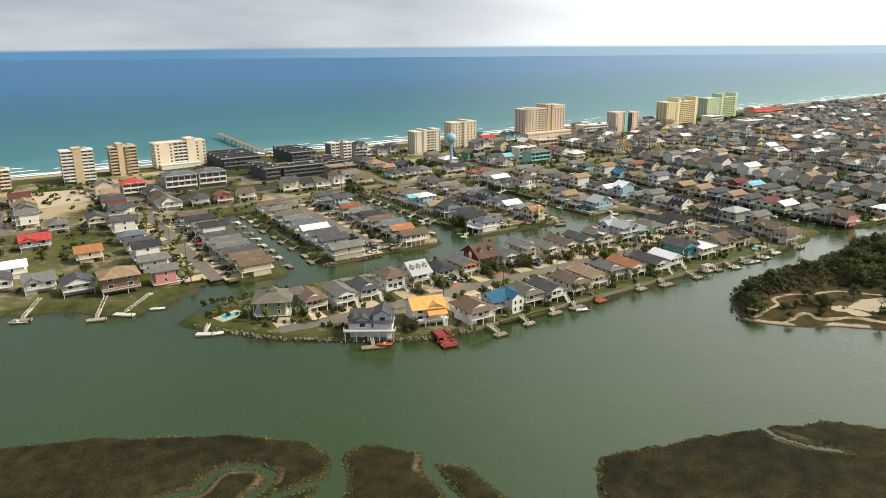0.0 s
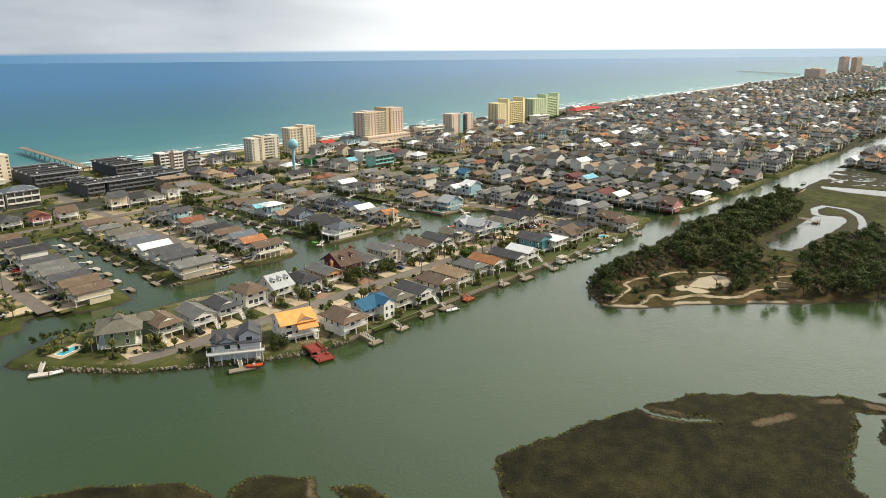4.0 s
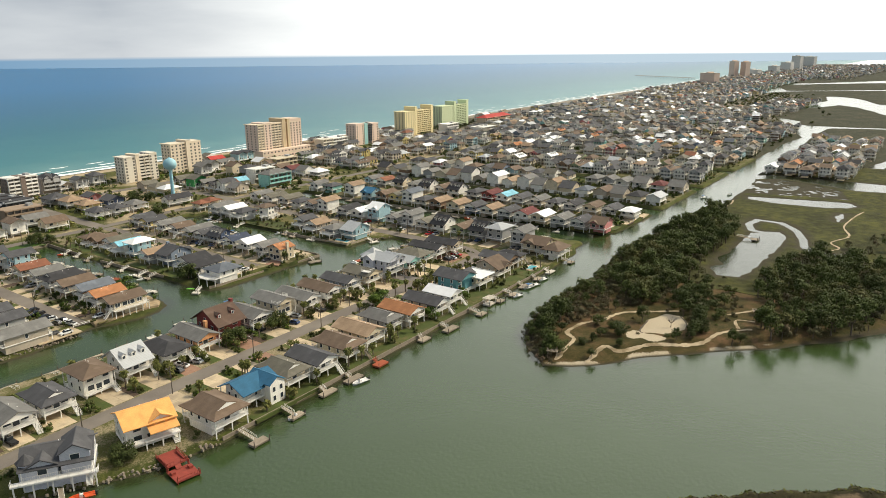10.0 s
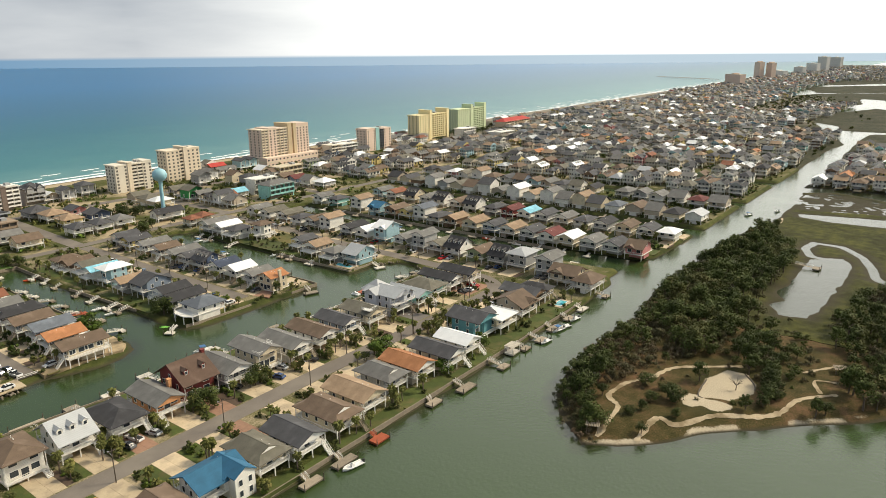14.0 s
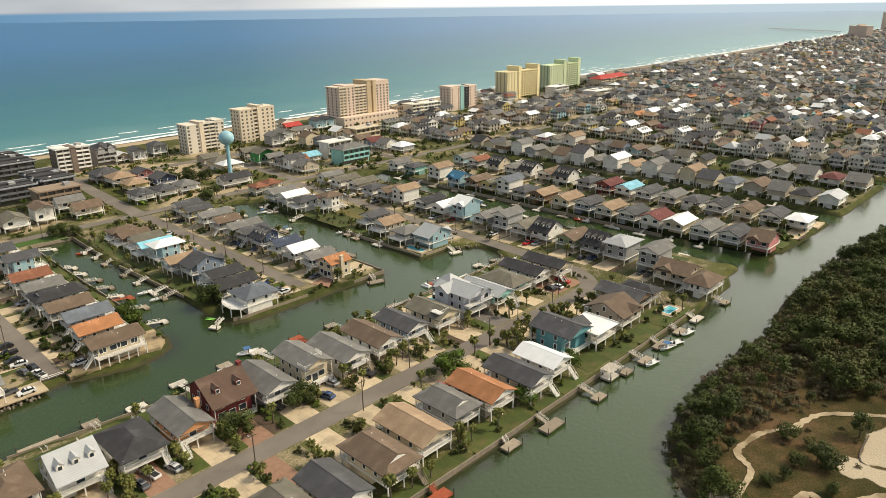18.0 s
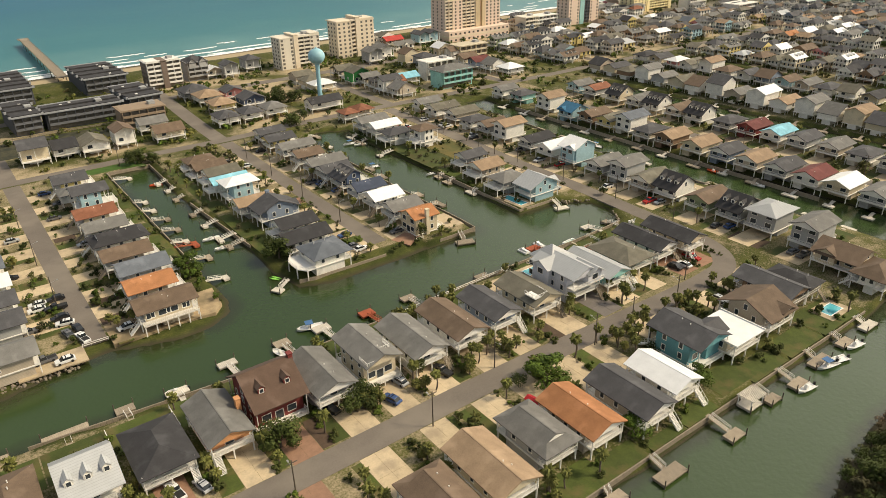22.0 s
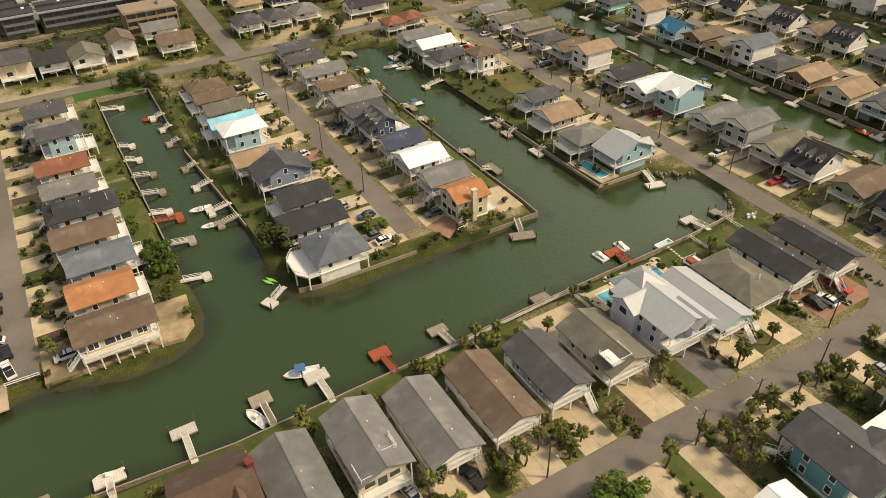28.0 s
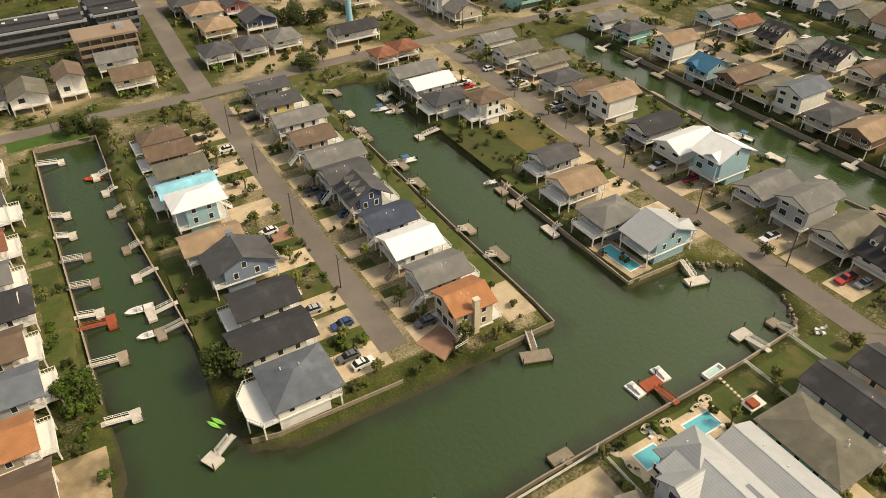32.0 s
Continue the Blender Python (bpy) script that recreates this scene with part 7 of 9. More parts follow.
def palm(x, y, z=LOT, size=1.0, k=None):
    crown, trunk = PALMS[R11.randrange(4) if k is None else k]
    ob = thing("palm_tree", "cabbage palm with a round head of drooping fronds", "palm tree", pose(x, y, z, 0, 0, R11.uniform(0, 360)) @ Matrix.Scale(size, 4), "yard palms")
    part("trunk", trunk, BARK, ob)
    part("crown", crown, PALM, ob)


FAR_SHRUBS = []


def bush(x, y, size=1.0, z=LOT):
    k = R11.randrange(3)
    if x > 325 or y > 318 or x < 100:
        FAR_SHRUBS.append((("", "", "", BUSH[k]), x, y, z - 0.05, size, R11.uniform(0, 6.28)))
        return
    ob = new("bush", BUSH[k])
    ob.matrix_world = pose(x, y, z - 0.05, 0, 0, R11.uniform(0, 360)) @ Matrix.Diagonal((size, size * R11.uniform(0.8, 1.3), size * R11.uniform(0.8, 1.2), 1))
    tagged(ob, "clipped dark-green garden shrub" if k != 1 else "bright-green leafy garden shrub", "shrub", "garden shrubs")


# ---- cars and boats ----
PAINTS = {k: mat("car_" + k, c, 0.25, 0.04, 1.0, 4.0, 0.0) for k, c in {"white": (0.75, 0.75, 0.74), "black": (0.02, 0.02, 0.022), "silver": (0.42, 0.43, 0.44), "red": (0.42, 0.03, 0.03), "blue": (0.04, 0.08, 0.20), "grey": (0.13, 0.13, 0.135)}.items()}
CAR_GLASS = mat("car_glass", (0.02, 0.025, 0.03), 0.08, 0.1, 1.0, 2.0, 0.0)
CAR_MESHES = {}


def car(x, y, turn, color, truck=False, z=LOT + 0.04):
    words = {"white": "white", "black": "black", "silver": "silver", "red": "red", "blue": "dark-blue", "grey": "dark-grey"}[color]
    name, kind = ("pickup_truck", "pickup truck") if truck else ("car", "car")
    ob = thing(name, f"{words} {kind} parked on a driveway", kind, place(x, y, turn, z), "parked cars")
    if ("wheel",) not in CAR_MESHES:
        CAR_MESHES[("wheel",)] = Shape().tube((-0.11, 0, 0), (0.11, 0, 0), 0.34, 0.34, 12).mesh("wheel", TYRE)
        CAR_MESHES[("rim",)] = Shape().tube((-0.12, 0, 0), (0.12, 0, 0), 0.19, 0.19, 8).mesh("rim", STEEL)
    if (color, truck) not in CAR_MESHES:
        if truck:
            side = [(-2.8, 0.35), (2.75, 0.35), (2.85, 0.6), (2.8, 0.95), (1.3, 1.08), (-0.55, 1.08), (-0.6, 1.05), (-2.8, 1.05), (-2.88, 0.6)]
            cab = [(-0.6, 1.06), (1.35, 1.06), (0.75, 1.75), (-0.45, 1.78)]
        else:
            side = [(-2.2, 0.32), (2.2, 0.32), (2.3, 0.55), (2.2, 0.85), (1.2, 0.98), (-1.9, 1.0), (-2.25, 0.9), (-2.32, 0.55)]
            cab = [(-1.95, 0.98), (1.15, 0.98), (0.45, 1.5), (-0.2, 1.58), (-1.5, 1.5)]
        body = Shape().prism(side[::-1], "x", -0.9, 0.9)
        top = Shape().prism(cab[::-1], "x", -0.74, 0.74)
        roof = Shape().prism([(cab[-1][0] + 0.1, cab[-1][1] - 0.02), (cab[2][0] - 0.05, cab[2][1] - 0.02), (cab[2][0] - 0.2, cab[2][1] + 0.07), (cab[-1][0] + 0.2, cab[-1][1] + 0.07)][::-1], "x", -0.68, 0.68)
        CAR_MESHES[(color, truck)] = (body.mesh("body", PAINTS[color]), top.mesh("cabin_glass", CAR_GLASS), roof.mesh("roof", PAINTS[color]))
    b, g, r = CAR_MESHES[(color, truck)]
    part("body", b, None, ob), part("cabin_glass", g, None, ob), part("roof", r, None, ob)
    if truck:
        part("load_bed", Shape().box(-0.75, 0.75, -2.7, -0.7, 1.05, 1.07), TYRE, ob)
    for sx in (-0.82, 0.82):
        for wy in ((-1.75, 1.75) if truck else (-1.4, 1.4)):
            part("wheel", CAR_MESHES[("wheel",)], None, ob, at=pose(sx, wy, 0.34))


HULL = mat("boat_hull", (0.72, 0.71, 0.68), 0.3, 0.05, 1.0, 4.0, 0.0)
ORANGE_HULL = mat("orange_plastic", (0.62, 0.10, 0.03), 0.35, 0.08, 1.0, 4.0, 0.0)
CANVAS = mat("blue_canvas", (0.05, 0.14, 0.30), 0.8, 0.1, 1.0, 5.0, 0.1)
KAYAK = mat("green_plastic", (0.28, 0.70, 0.12), 0.4, 0.05, 1.0, 4.0, 0.0)


def boat(x, y, turn, length=6.0, z=0.05, color="white", cover=False):
    ob = thing("boat", f"small {color} motor boat moored beside a dock", "boat", place(x, y, turn, z), "moored boats")
    w, n = length * 0.19, 7
    s = Shape()
    for k in range(n):
        t = k / (n - 1)
        half = w * (1.0 if t < 0.5 else math.sqrt(max(0.0, 1 - ((t - 0.5) / 0.5) ** 2)) + 0.02)
        yy = -length / 2 + length * t
        lift = 0.25 * t * t
        s.v += [(-half * 0.55, yy, 0.0 + lift * 0.5), (-half, yy, 0.55 + lift), (-half * 0.82, yy, 0.55 + lift), (-half * 0.75, yy, 0.3), (half * 0.75, yy, 0.3), (half * 0.82, yy, 0.55 + lift), (half, yy, 0.55 + lift), (half * 0.55, yy, 0.0 + lift * 0.5)]
        if k:
            a = 8 * (k - 1)
            s.f += [(a + j, a + (j + 1) % 8, a + 8 + (j + 1) % 8, a + 8 + j) for j in range(8)]
    s.f += [tuple(range(7, -1, -1)), tuple(8 * (n - 1) + j for j in range(8))]
    s.s = [0] * len(s.f)
    part("hull", s, HULL if color == "white" else ORANGE_HULL, ob)
    part("console", Shape().box(-0.35, 0.35, -0.3, 0.5, 0.3, 1.1).box(-0.32, 0.32, 0.3, 0.36, 1.1, 1.5), HULL, ob)
    part("outboard_motor", Shape().box(-0.2, 0.2, -length / 2 - 0.45, -length / 2, 0.0, 1.0), TYRE, ob)
    if cover:
        part("canopy", Shape().box(-w * 0.8, w * 0.8, -0.8, 1.2, 1.95, 2.02), CANVAS, ob)
        for sx in (-1, 1):
            part("canopy_pole", Shape().tube((sx * w * 0.7, 0.1, 0.5), (sx * w * 0.7, 0.1, 1.97), 0.03), STEEL, ob)


# ---- docks ----
def dock(x, y, turn, gang=6.0, plat_w=5.0, plat_d=2.6, material=WOOD, rails=True, lift=False, label=""):
    """A gangway that leaves the bank along +y, and a platform across its end, on piles."""
    if material is WOOD and int(x * 7 + y * 3) % 5 < 2:
        material, label = WOOD_PALE, label or "bleached pale wooden dock with a gangway and platform"
    ob = thing("dock", label or "weathered wooden dock with a gangway and floating platform", "dock", place(x, y, turn, 0.0), "private docks along the water")
    g = Shape().prism([(-0.8, 1.42), (0.0, 1.42), (gang, 0.72), (gang, 0.8), (0.0, 1.52), (-0.8, 1.52)], "x", -0.6, 0.6)
    part("gangway", g, material, ob)
    if rails:
        for sx in (-0.58, 0.58):
            rl = Shape()
            rl.lattice((sx, 0.05, 1.48), (sx, gang - 0.05, 0.78), 0.95, max(1.0, gang / 4), rails=((0.48, 0.56), (0.92, 1.0)))
            part("handrail", rl, TRIM if material is not WOOD_RED else material, ob)
    p = Shape().prism([(gang, 0.62), (gang + 0.15, 0.2), (gang + plat_d - 0.15, 0.2), (gang + plat_d, 0.62), (gang + plat_d, 0.8), (gang, 0.8)], "x", -plat_w / 2, plat_w / 2)
    part("platform", p, material, ob)
    pile = Shape().tube((0, 0, -2.0), (0, 0, 2.1), 0.14, 0.12, 6).mesh("mooring_post", WOOD_DARK)
    for px, py in ((-plat_w / 2, gang + plat_d), (plat_w / 2, gang + plat_d)) if rails else ((plat_w / 2, gang + plat_d),):
        part("mooring_post", pile, None, ob, at=pose(px, py, 0))
    if lift:
        lf = Shape()
        for px in (plat_w / 2 + 0.3, plat_w / 2 + 3.2):
            for py in (gang - 1.5, gang + plat_d):
                lf.tube((px, py, -2), (px, py, 2.6), 0.13, 0.13, 6)
            lf.tube((px, gang - 1.6, 2.5), (px, gang + plat_d + 0.1, 2.5), 0.1, 0.1, 4)
        part("boat_lift", lf, WOOD, ob)
    return ob


TURN_OUT = {"n": 0.0, "s": 180.0, "e": -90.0, "w": 90.0}
WAY = {"n": (0, 1), "s": (0, -1), "e": (1, 0), "w": (-1, 0)}

# river side of the main street
for x, gang, pw, pd, m in ((145, 6, 5, 2.6, WOOD), (160, 4, 4.5, 2.4, WOOD), (175, 1.5, 6, 2.4, WOOD), (186, 1.5, 7, 2.6, WOOD), (199, 1.2, 5, 3, WOOD_RED), (223, 1.0, 5, 2.6, WOOD), (236, 3.0, 7, 3, WOOD),
                           (255, 4.5, 4.5, 2.5, WOOD), (271.5, 3.0, 4, 2.4, WOOD), (281, 3.5, 5, 2.4, WOOD), (293, 2, 7, 2.4, WOOD), (305, 2, 5, 2.4, WOOD), (317, 2, 6, 2.4, WOOD), (336, 3, 4, 2.4, WOOD)):
    dock(x, 194.2, 180, gang, pw, pd, m)
# lagoon side
for x, gang, pw, pd, m in ((122, 4, 5, 2.5, WOOD), (134, 3, 5, 2.5, WOOD), (147, 2.5, 9, 3.5, WOOD), (159, 4, 4, 2.5, WOOD), (170, 3, 5, 2.5, WOOD), (183, 6.5, 4.5, 2.4, WOOD), (197, 6, 4, 3.0, WOOD), (208, 6, 4.5, 3.0, WOOD), (221, 5, 4, 3, WOOD_RED), (234, 5, 4, 2.5, WOOD),
                           (257.7, 0.5, 4.2, 2.2, WOOD), (282, 4.4, 4.2, 2.4, WOOD_RED), (306.5, 4.6, 4, 2.4, WOOD), (314.6, 3.6, 2.6, 2.2, WOOD)):
    dock(x, 270.2 if x > 240 else 268.6, 0, gang, pw, pd, m)
for x, y, turn, gang, pw in ((10, 318, 158, 19, 7), (33, 306, 163, 22, 7), (49, 299, 140, 19, 8), (60, 252, 150, 5, 6), (-6, 321, 160, 16, 7)):
    dock(x, y, turn, gang, pw, 2.8, label="long pale wooden dock on piles over the shallows")
for y, gang, pw in ((318, 5, 4), (334, 6, 5), (346, 6, 6), (350, 4, 4), (361, 5, 4.5), (372, 5, 4), (383, 3, 4), (393, 3, 4), (423, 6, 4)):
    dock(193.8, y, -90, gang * 0.8, pw * 0.75, 1.9, WOOD_RED if y in (346,) else WOOD)
for y, gang, pw in ((337, 5, 5), (344, 5, 6), (358, 4, 4), (370, 3, 4), (388, 2.5, 4), (399, 2, 4), (409, 3, 5)):
    dock(max(209.8, min(212.6, 212.6 - (y - 332) * 0.06)), y, 90, gang * 0.8, pw * 0.75, 1.9)
for y, gang, pw in ((323, 4, 6), (335, 3, 4), (360, 3, 5), (371, 4, 6), (390, 2, 4), (395, 2, 4), (407, 3, 4), (424, 5, 5)):
    dock(277 + max(0, (y - 390) * 0.09), y, -90, gang * 0.6, pw, 2.2)
for y, gang, pw in ((324, 1.5, 5), (338, 2, 4), (345, 1.2, 3.5), (382, 5, 3), (403, 2.5, 7), (412, 2, 5)):
    dock(298.5, y, 90, gang, pw, 2.2)
dock(270, 297.6, 160, 4, 6, 3.0), dock(313, 298, 165, 4.5, 5, 2.6)
for side_x, turn, seed in ((108.5, -90, 1), (126.5, 90, 2), (367.8, -90, 3), (387.2, 90, 4), (452.5, -90, 5), (470, 90, 6)):
    r = random.Random(seed)
    y = 306.0 if side_x < 200 else 222.0
    while y < 415:
        dock(side_x + (0.05 * (y - 300) if side_x in (108.5,) else 0), y, turn, r.uniform(1.5, 3.2), r.uniform(3.5, 6), 2.2, rails=False)
        y += r.uniform(11, 17)
dock(211.6, 303.5, 118, 3.2, 3.2, 2.4, label="small weathered landing below a corner deck")
bh = dock(266.3, 194.2, 180, 0.4, 4.6, 3.4, WOOD_PALE, label="pale dock platform under a slatted white pergola")
slats = Shape()
for k in range(14):
    slats.box(-2.5, 2.5, 0.35 + 0.27 * k, 0.47 + 0.27 * k, 3.2, 3.34)
for px in (-2.1, 0.0, 2.0):
    slats.box(px, px + 0.12, 0.3, 4.1, 3.06, 3.2)
part("shelter_roof", slats, WOOD_PALE, bh)
for px in (-2.2, 2.2):
    for py in (0.6, 3.6):
        part("shelter_post", Shape().box(px - 0.08, px + 0.08, py - 0.08, py + 0.08, 0.7, 3.25), TRIM, bh)
# the broad red landing by the orange house, and the pontoon beside it
LANDING = mat("dark_red_boards", (0.27, 0.045, 0.028), 0.8, 0.3, 1.0, 8.0, 0.2, stripes=0.4, stripe_axis=0)
rd = thing("landing", "broad two-level dark-red wooden landing with benches and rails", "dock", pose(127.0, 200.4, 0, 0, 0, 169.5))
part("upper_deck", Shape().box(-2.7, 2.7, -0.4, 6.6, 1.42, 1.62), LANDING, rd)
part("lower_deck", Shape().box(-3.0, 3.0, 6.9, 12.9, 0.55, 0.75), LANDING, rd)
part("ramp", Shape().prism([(6.5, 1.4), (6.5, 1.58), (7.6, 0.86), (7.6, 0.7)], "x", -0.7, 0.7), LANDING, rd)
for a, c in (((-2.6, 0, 1.62), (-2.6, 6.5, 1.62)), ((2.6, 0, 1.62), (2.6, 6.5, 1.62)), ((-2.6, 6.5, 1.62), (-0.8, 6.5, 1.62)), ((0.8, 6.5, 1.62), (2.6, 6.5, 1.62)), ((-2.9, 12.8, 0.75), (2.9, 12.8, 0.75))):
    part("railing", Shape().lattice(a, c, 1.0, 0.7), LANDING, rd)
for sx in (-2.2, 2.2):
    part("bench", Shape().box(sx - 0.25, sx + 0.25, 1.0, 5.6, 1.62, 2.05), LANDING, rd)
    part("locker", Shape().box(sx - 0.5, sx + 0.5, 8.2, 9.4, 0.75, 1.4), LANDING, rd)
    for py in (0.3, 6.4, 7.1, 12.7):
        part("pile", Shape().tube((sx * 1.2, py, -2), (sx * 1.2, py, 2.2), 0.13, 0.13, 6), LANDING, rd)
dk = dock(104, 207, 158, 3.5, 8.5, 2.6, label="pale floating pontoon on piles")
boat(105.8, 201.0, 62, 5.5, 0.82, "orange")
for x, y, turn, ln, c, cov in ((195, 272.5, 20, 5.5, "white", False), (206, 278.5, 75, 7, "white", True), (170, 273.5, 80, 5, "white", False), (160, 189, 85, 5.5, "white", False), (186, 188.5, 80, 6, "white", False), (293, 189, 80, 6.5, "white", True), (297, 188.5, 75, 6, "white", False), (306, 189, 85, 6, "white", False), (281, 187.5, 85, 5.5, "white", False),
                            (60, 245, 80, 6.5, "white", False), (205.2, 347, 88, 6, "white", False), (205.6, 338, 88, 5.5, "white", False), (205.8, 409, 80, 5, "orange", False), (282.6, 372, 85, 6, "white", True), (291, 405, 85, 6.5, "white", True), (294, 401, 80, 6, "white", False), (296, 350, 85, 4, "white", False), (523, 182, 70, 7, "white", True), (543, 170, 80, 6, "white", False), (384.4, 281, 5, 5.5, "orange", False), (384, 262, 5, 6, "white", False), (1, 298, 70, 7, "white", False), (48, 283, 75, 6, "white", False), (373, 332, 10, 6, "white", True)):
    boat(x, y, turn, ln, 0.05, c, cov)
for k, (x, y) in enumerate(((210.0, 309.0), (210.9, 309.4))):
    kb = Shape()
    for i in range(6):
        t = i / 5
        w_ = 0.42 * math.sin(math.pi * min(0.97, max(0.06, t)))
        kb.v += [(-w_, -1.7 + 3.4 * t, 0.2), (0, -1.7 + 3.4 * t, 0.0), (w_, -1.7 + 3.4 * t, 0.2), (0, -1.7 + 3.4 * t, 0.34)]
        if i:
            a = 4 * (i - 1)
            kb.f += [(a + j, a + (j + 1) % 4, a + 4 + (j + 1) % 4, a + 4 + j) for j in range(4)]
    kb.f += [(3, 2, 1, 0), (20, 21, 22, 23)]
    kb.s = [0] * len(kb.f)
    ob = tagged(new("kayak", kb.mesh("kayak", KAYAK)), "lime-green plastic kayak afloat beside the dock", "kayak")
    ob.matrix_world = pose(x, y, 0.02, 0, 0, 30)

# ---- yards: drives, lawns, planting, cars ----
R13 = random.Random(13)
DRIVES = [CONCRETE] * 14 + [PAVER]
for lot_no, (x, y, side, w, d, reach, bank) in enumerate(LOTS):
    lift = 0.004 * (lot_no % 6) + 0.0021 * (int(x) % 2) + (0.03 if x == 269.5 and y < 220 else 0.0)
    m = place(x, y, facing(side), lift)
    if 285 < y < 323 and side in "ew" and x < 258:
        bank -= 6.5
    near = [abs(a - x) + abs(b - y) for a, b, sd, *_ in LOTS if sd == side and 0 < abs(a - x) + abs(b - y) < 40 and (abs(a - x) if side in "ew" else abs(b - y)) < 8]
    lot = min([w / 2 + 1.0] + [g / 2 - 0.15 for g in near])
    dw, dx = R13.uniform(5.5, 7.5), R13.choice((-1, 1)) * R13.uniform(0.4, 2.0)
    dx = max(-lot + dw / 2, min(lot - dw / 2, dx))
    s = Shape()
    seg = 3
    y0, y1 = -reach - 0.1, -d / 2 + 5.5
    for i in range(seg):  # poured in bays with narrow joints
        a, b = y0 + (y1 - y0) * i / seg, y0 + (y1 - y0) * (i + 1) / seg - 0.04
        s.box(dx - dw / 2, dx - 0.02, a, b, LOT - 0.3, LOT + 0.02).box(dx + 0.02, dx + dw / 2, a, b, LOT - 0.3, LOT + 0.02)
    dm = GRAVEL if 269 < x < 270 and y > 240 else R13.choice(DRIVES)
    ob = new("driveway", s.mesh("driveway", dm))
    ob.matrix_world = m
    tagged(ob, {"concrete": "stained sandy concrete driveway in poured bays", "brick_paving": "red-brown brick-paved driveway", "dark_gravel": "dark gravel driveway"}[dm.name], "driveway", kind="structure")
    for lo, hi in ((-lot, dx - dw / 2 - 0.1), (dx + dw / 2 + 0.1, lot)):
        if hi - lo > 0.8 and R13.random() < 0.68:
            ls = Shape().box(lo, hi, -reach + 0.5, -d / 2 - R13.uniform(0.2, 2.5), LOT - 0.3, LOT + 0.01)
            ob = new("lawn", ls.mesh("lawn", R13.choice((LAWN,) * 6 + (MULCH,))))
            ob.matrix_world = m
            tagged(ob, "patchy mown front lawn beside the drive", "lawn", kind="structure")
    # a planted border on each side of the plot: shrubs and palms in rows
    near_lot = (130 < x < 330 and y < 300) or (x < 130 and y < 260)
    for edge in (-lot, lot) if near_lot else (R13.choice((-lot, lot)),):
        yy = -reach + R13.uniform(0.8, 3.0)
        while yy < -d / 2 + 1.0:
            if R13.random() < (0.8 if near_lot else 0.6 if x < 370 else 0.35):
                p = m @ Vector((edge * 0.97 + R13.uniform(-0.5, 0.5), yy, 0))
                if R13.random() < 0.24:
                    palm(p.x, p.y, size=R13.uniform(0.85, 1.25))
                else:
                    bush(p.x, p.y, R13.uniform(0.65, 1.35))
            yy += R13.uniform(1.3, 3.2) * (1.0 if near_lot else 1.8)
    if bank > d / 2 + 2:
        ls = Shape().box(-lot, lot, d / 2 + 0.4, bank - (0.35 if y < 260 else 1.4), LOT - 1.0, LOT + 0.01)
        ob = new("lawn", ls.mesh("lawn", LAWN if R13.random() < 0.92 else CONCRETE))
        ob.matrix_world = m
        tagged(ob, "patchy mown back lawn by the water", "lawn", kind="structure")
        for k in range(R13.choice((1, 2, 3, 4) if near_lot else (0, 1, 1, 2))):
            p = m @ Vector((R13.choice((-lot, lot, R13.uniform(-lot, lot))), R13.uniform(d / 2 + 0.6, bank - 1.6), 0))
            if R13.random() < 0.45:
                palm(p.x, p.y, size=R13.uniform(0.85, 1.25))
            else:
                bush(p.x, p.y, R13.uniform(0.7, 1.5))
    if R13.random() < 0.5 and (y > 290 or x > 285 or x < 130) and x < 370:
        for k in range(R13.choice((1, 1, 2))):
            p = m @ Vector((dx + (-1.5, 1.5)[k], R13.uniform(-reach + 3.2, -d / 2 + 0.5), 0))
            car(p.x, p.y, facing(side) + R13.choice((0, 180)) + R13.uniform(-4, 4), R13.choice(("white", "white", "black", "silver", "grey", "blue", "white", "black", "grey", "silver", "red")), R13.random() < 0.3)
for x, y, side in FAR_LOTS:
    if R13.random() < 0.8:
        ux, uy = WAY[side]
        s = Shape().box(-3, 3, -14, -3, LOT - 0.3, LOT + 0.04)
        ob = new("driveway", s.mesh("driveway", CONCRETE if R13.random() < 0.85 else PAVER))
        ob.matrix_world = place(x, y, facing(side), 0.0)
        tagged(ob, "sandy concrete driveway", "driveway", kind="structure")
    if R13.random() < 0.35:
        px, py = x + R13.uniform(-9, 9), y + R13.uniform(-6.5, 6.5)
        R13.choice((lambda: palm(px, py), lambda: bush(px, py, 1.6), lambda: tree(R13.choice(YARD + OAKS), px, py, size=R13.uniform(0.4, 0.7))))()

# cars that stand apart
for x, y, turn, c, tr in ((156.4, 333.2, 90, "black", False), (155.5, 327.9, 88, "black", True), (155.3, 321.6, 94, "black", False), (155.8, 317.9, 78, "white", False), (157.9, 313.2, 8, "black", False), (155.3, 312, 10, "grey", False), (157.9, 307.6, 12, "white", True),
                          (193.7, 245.1, 12, "black", True), (205.7, 239.3, 15, "blue", False), (210.5, 243.6, 10, "silver", False), (220.4, 240.8, 8, "black", True), (159.8, 241.7, 10, "white", True), (164.3, 240, 12, "silver", False), (156.8, 239.4, 8, "grey", False)):
    car(x, y, turn, c, tr)
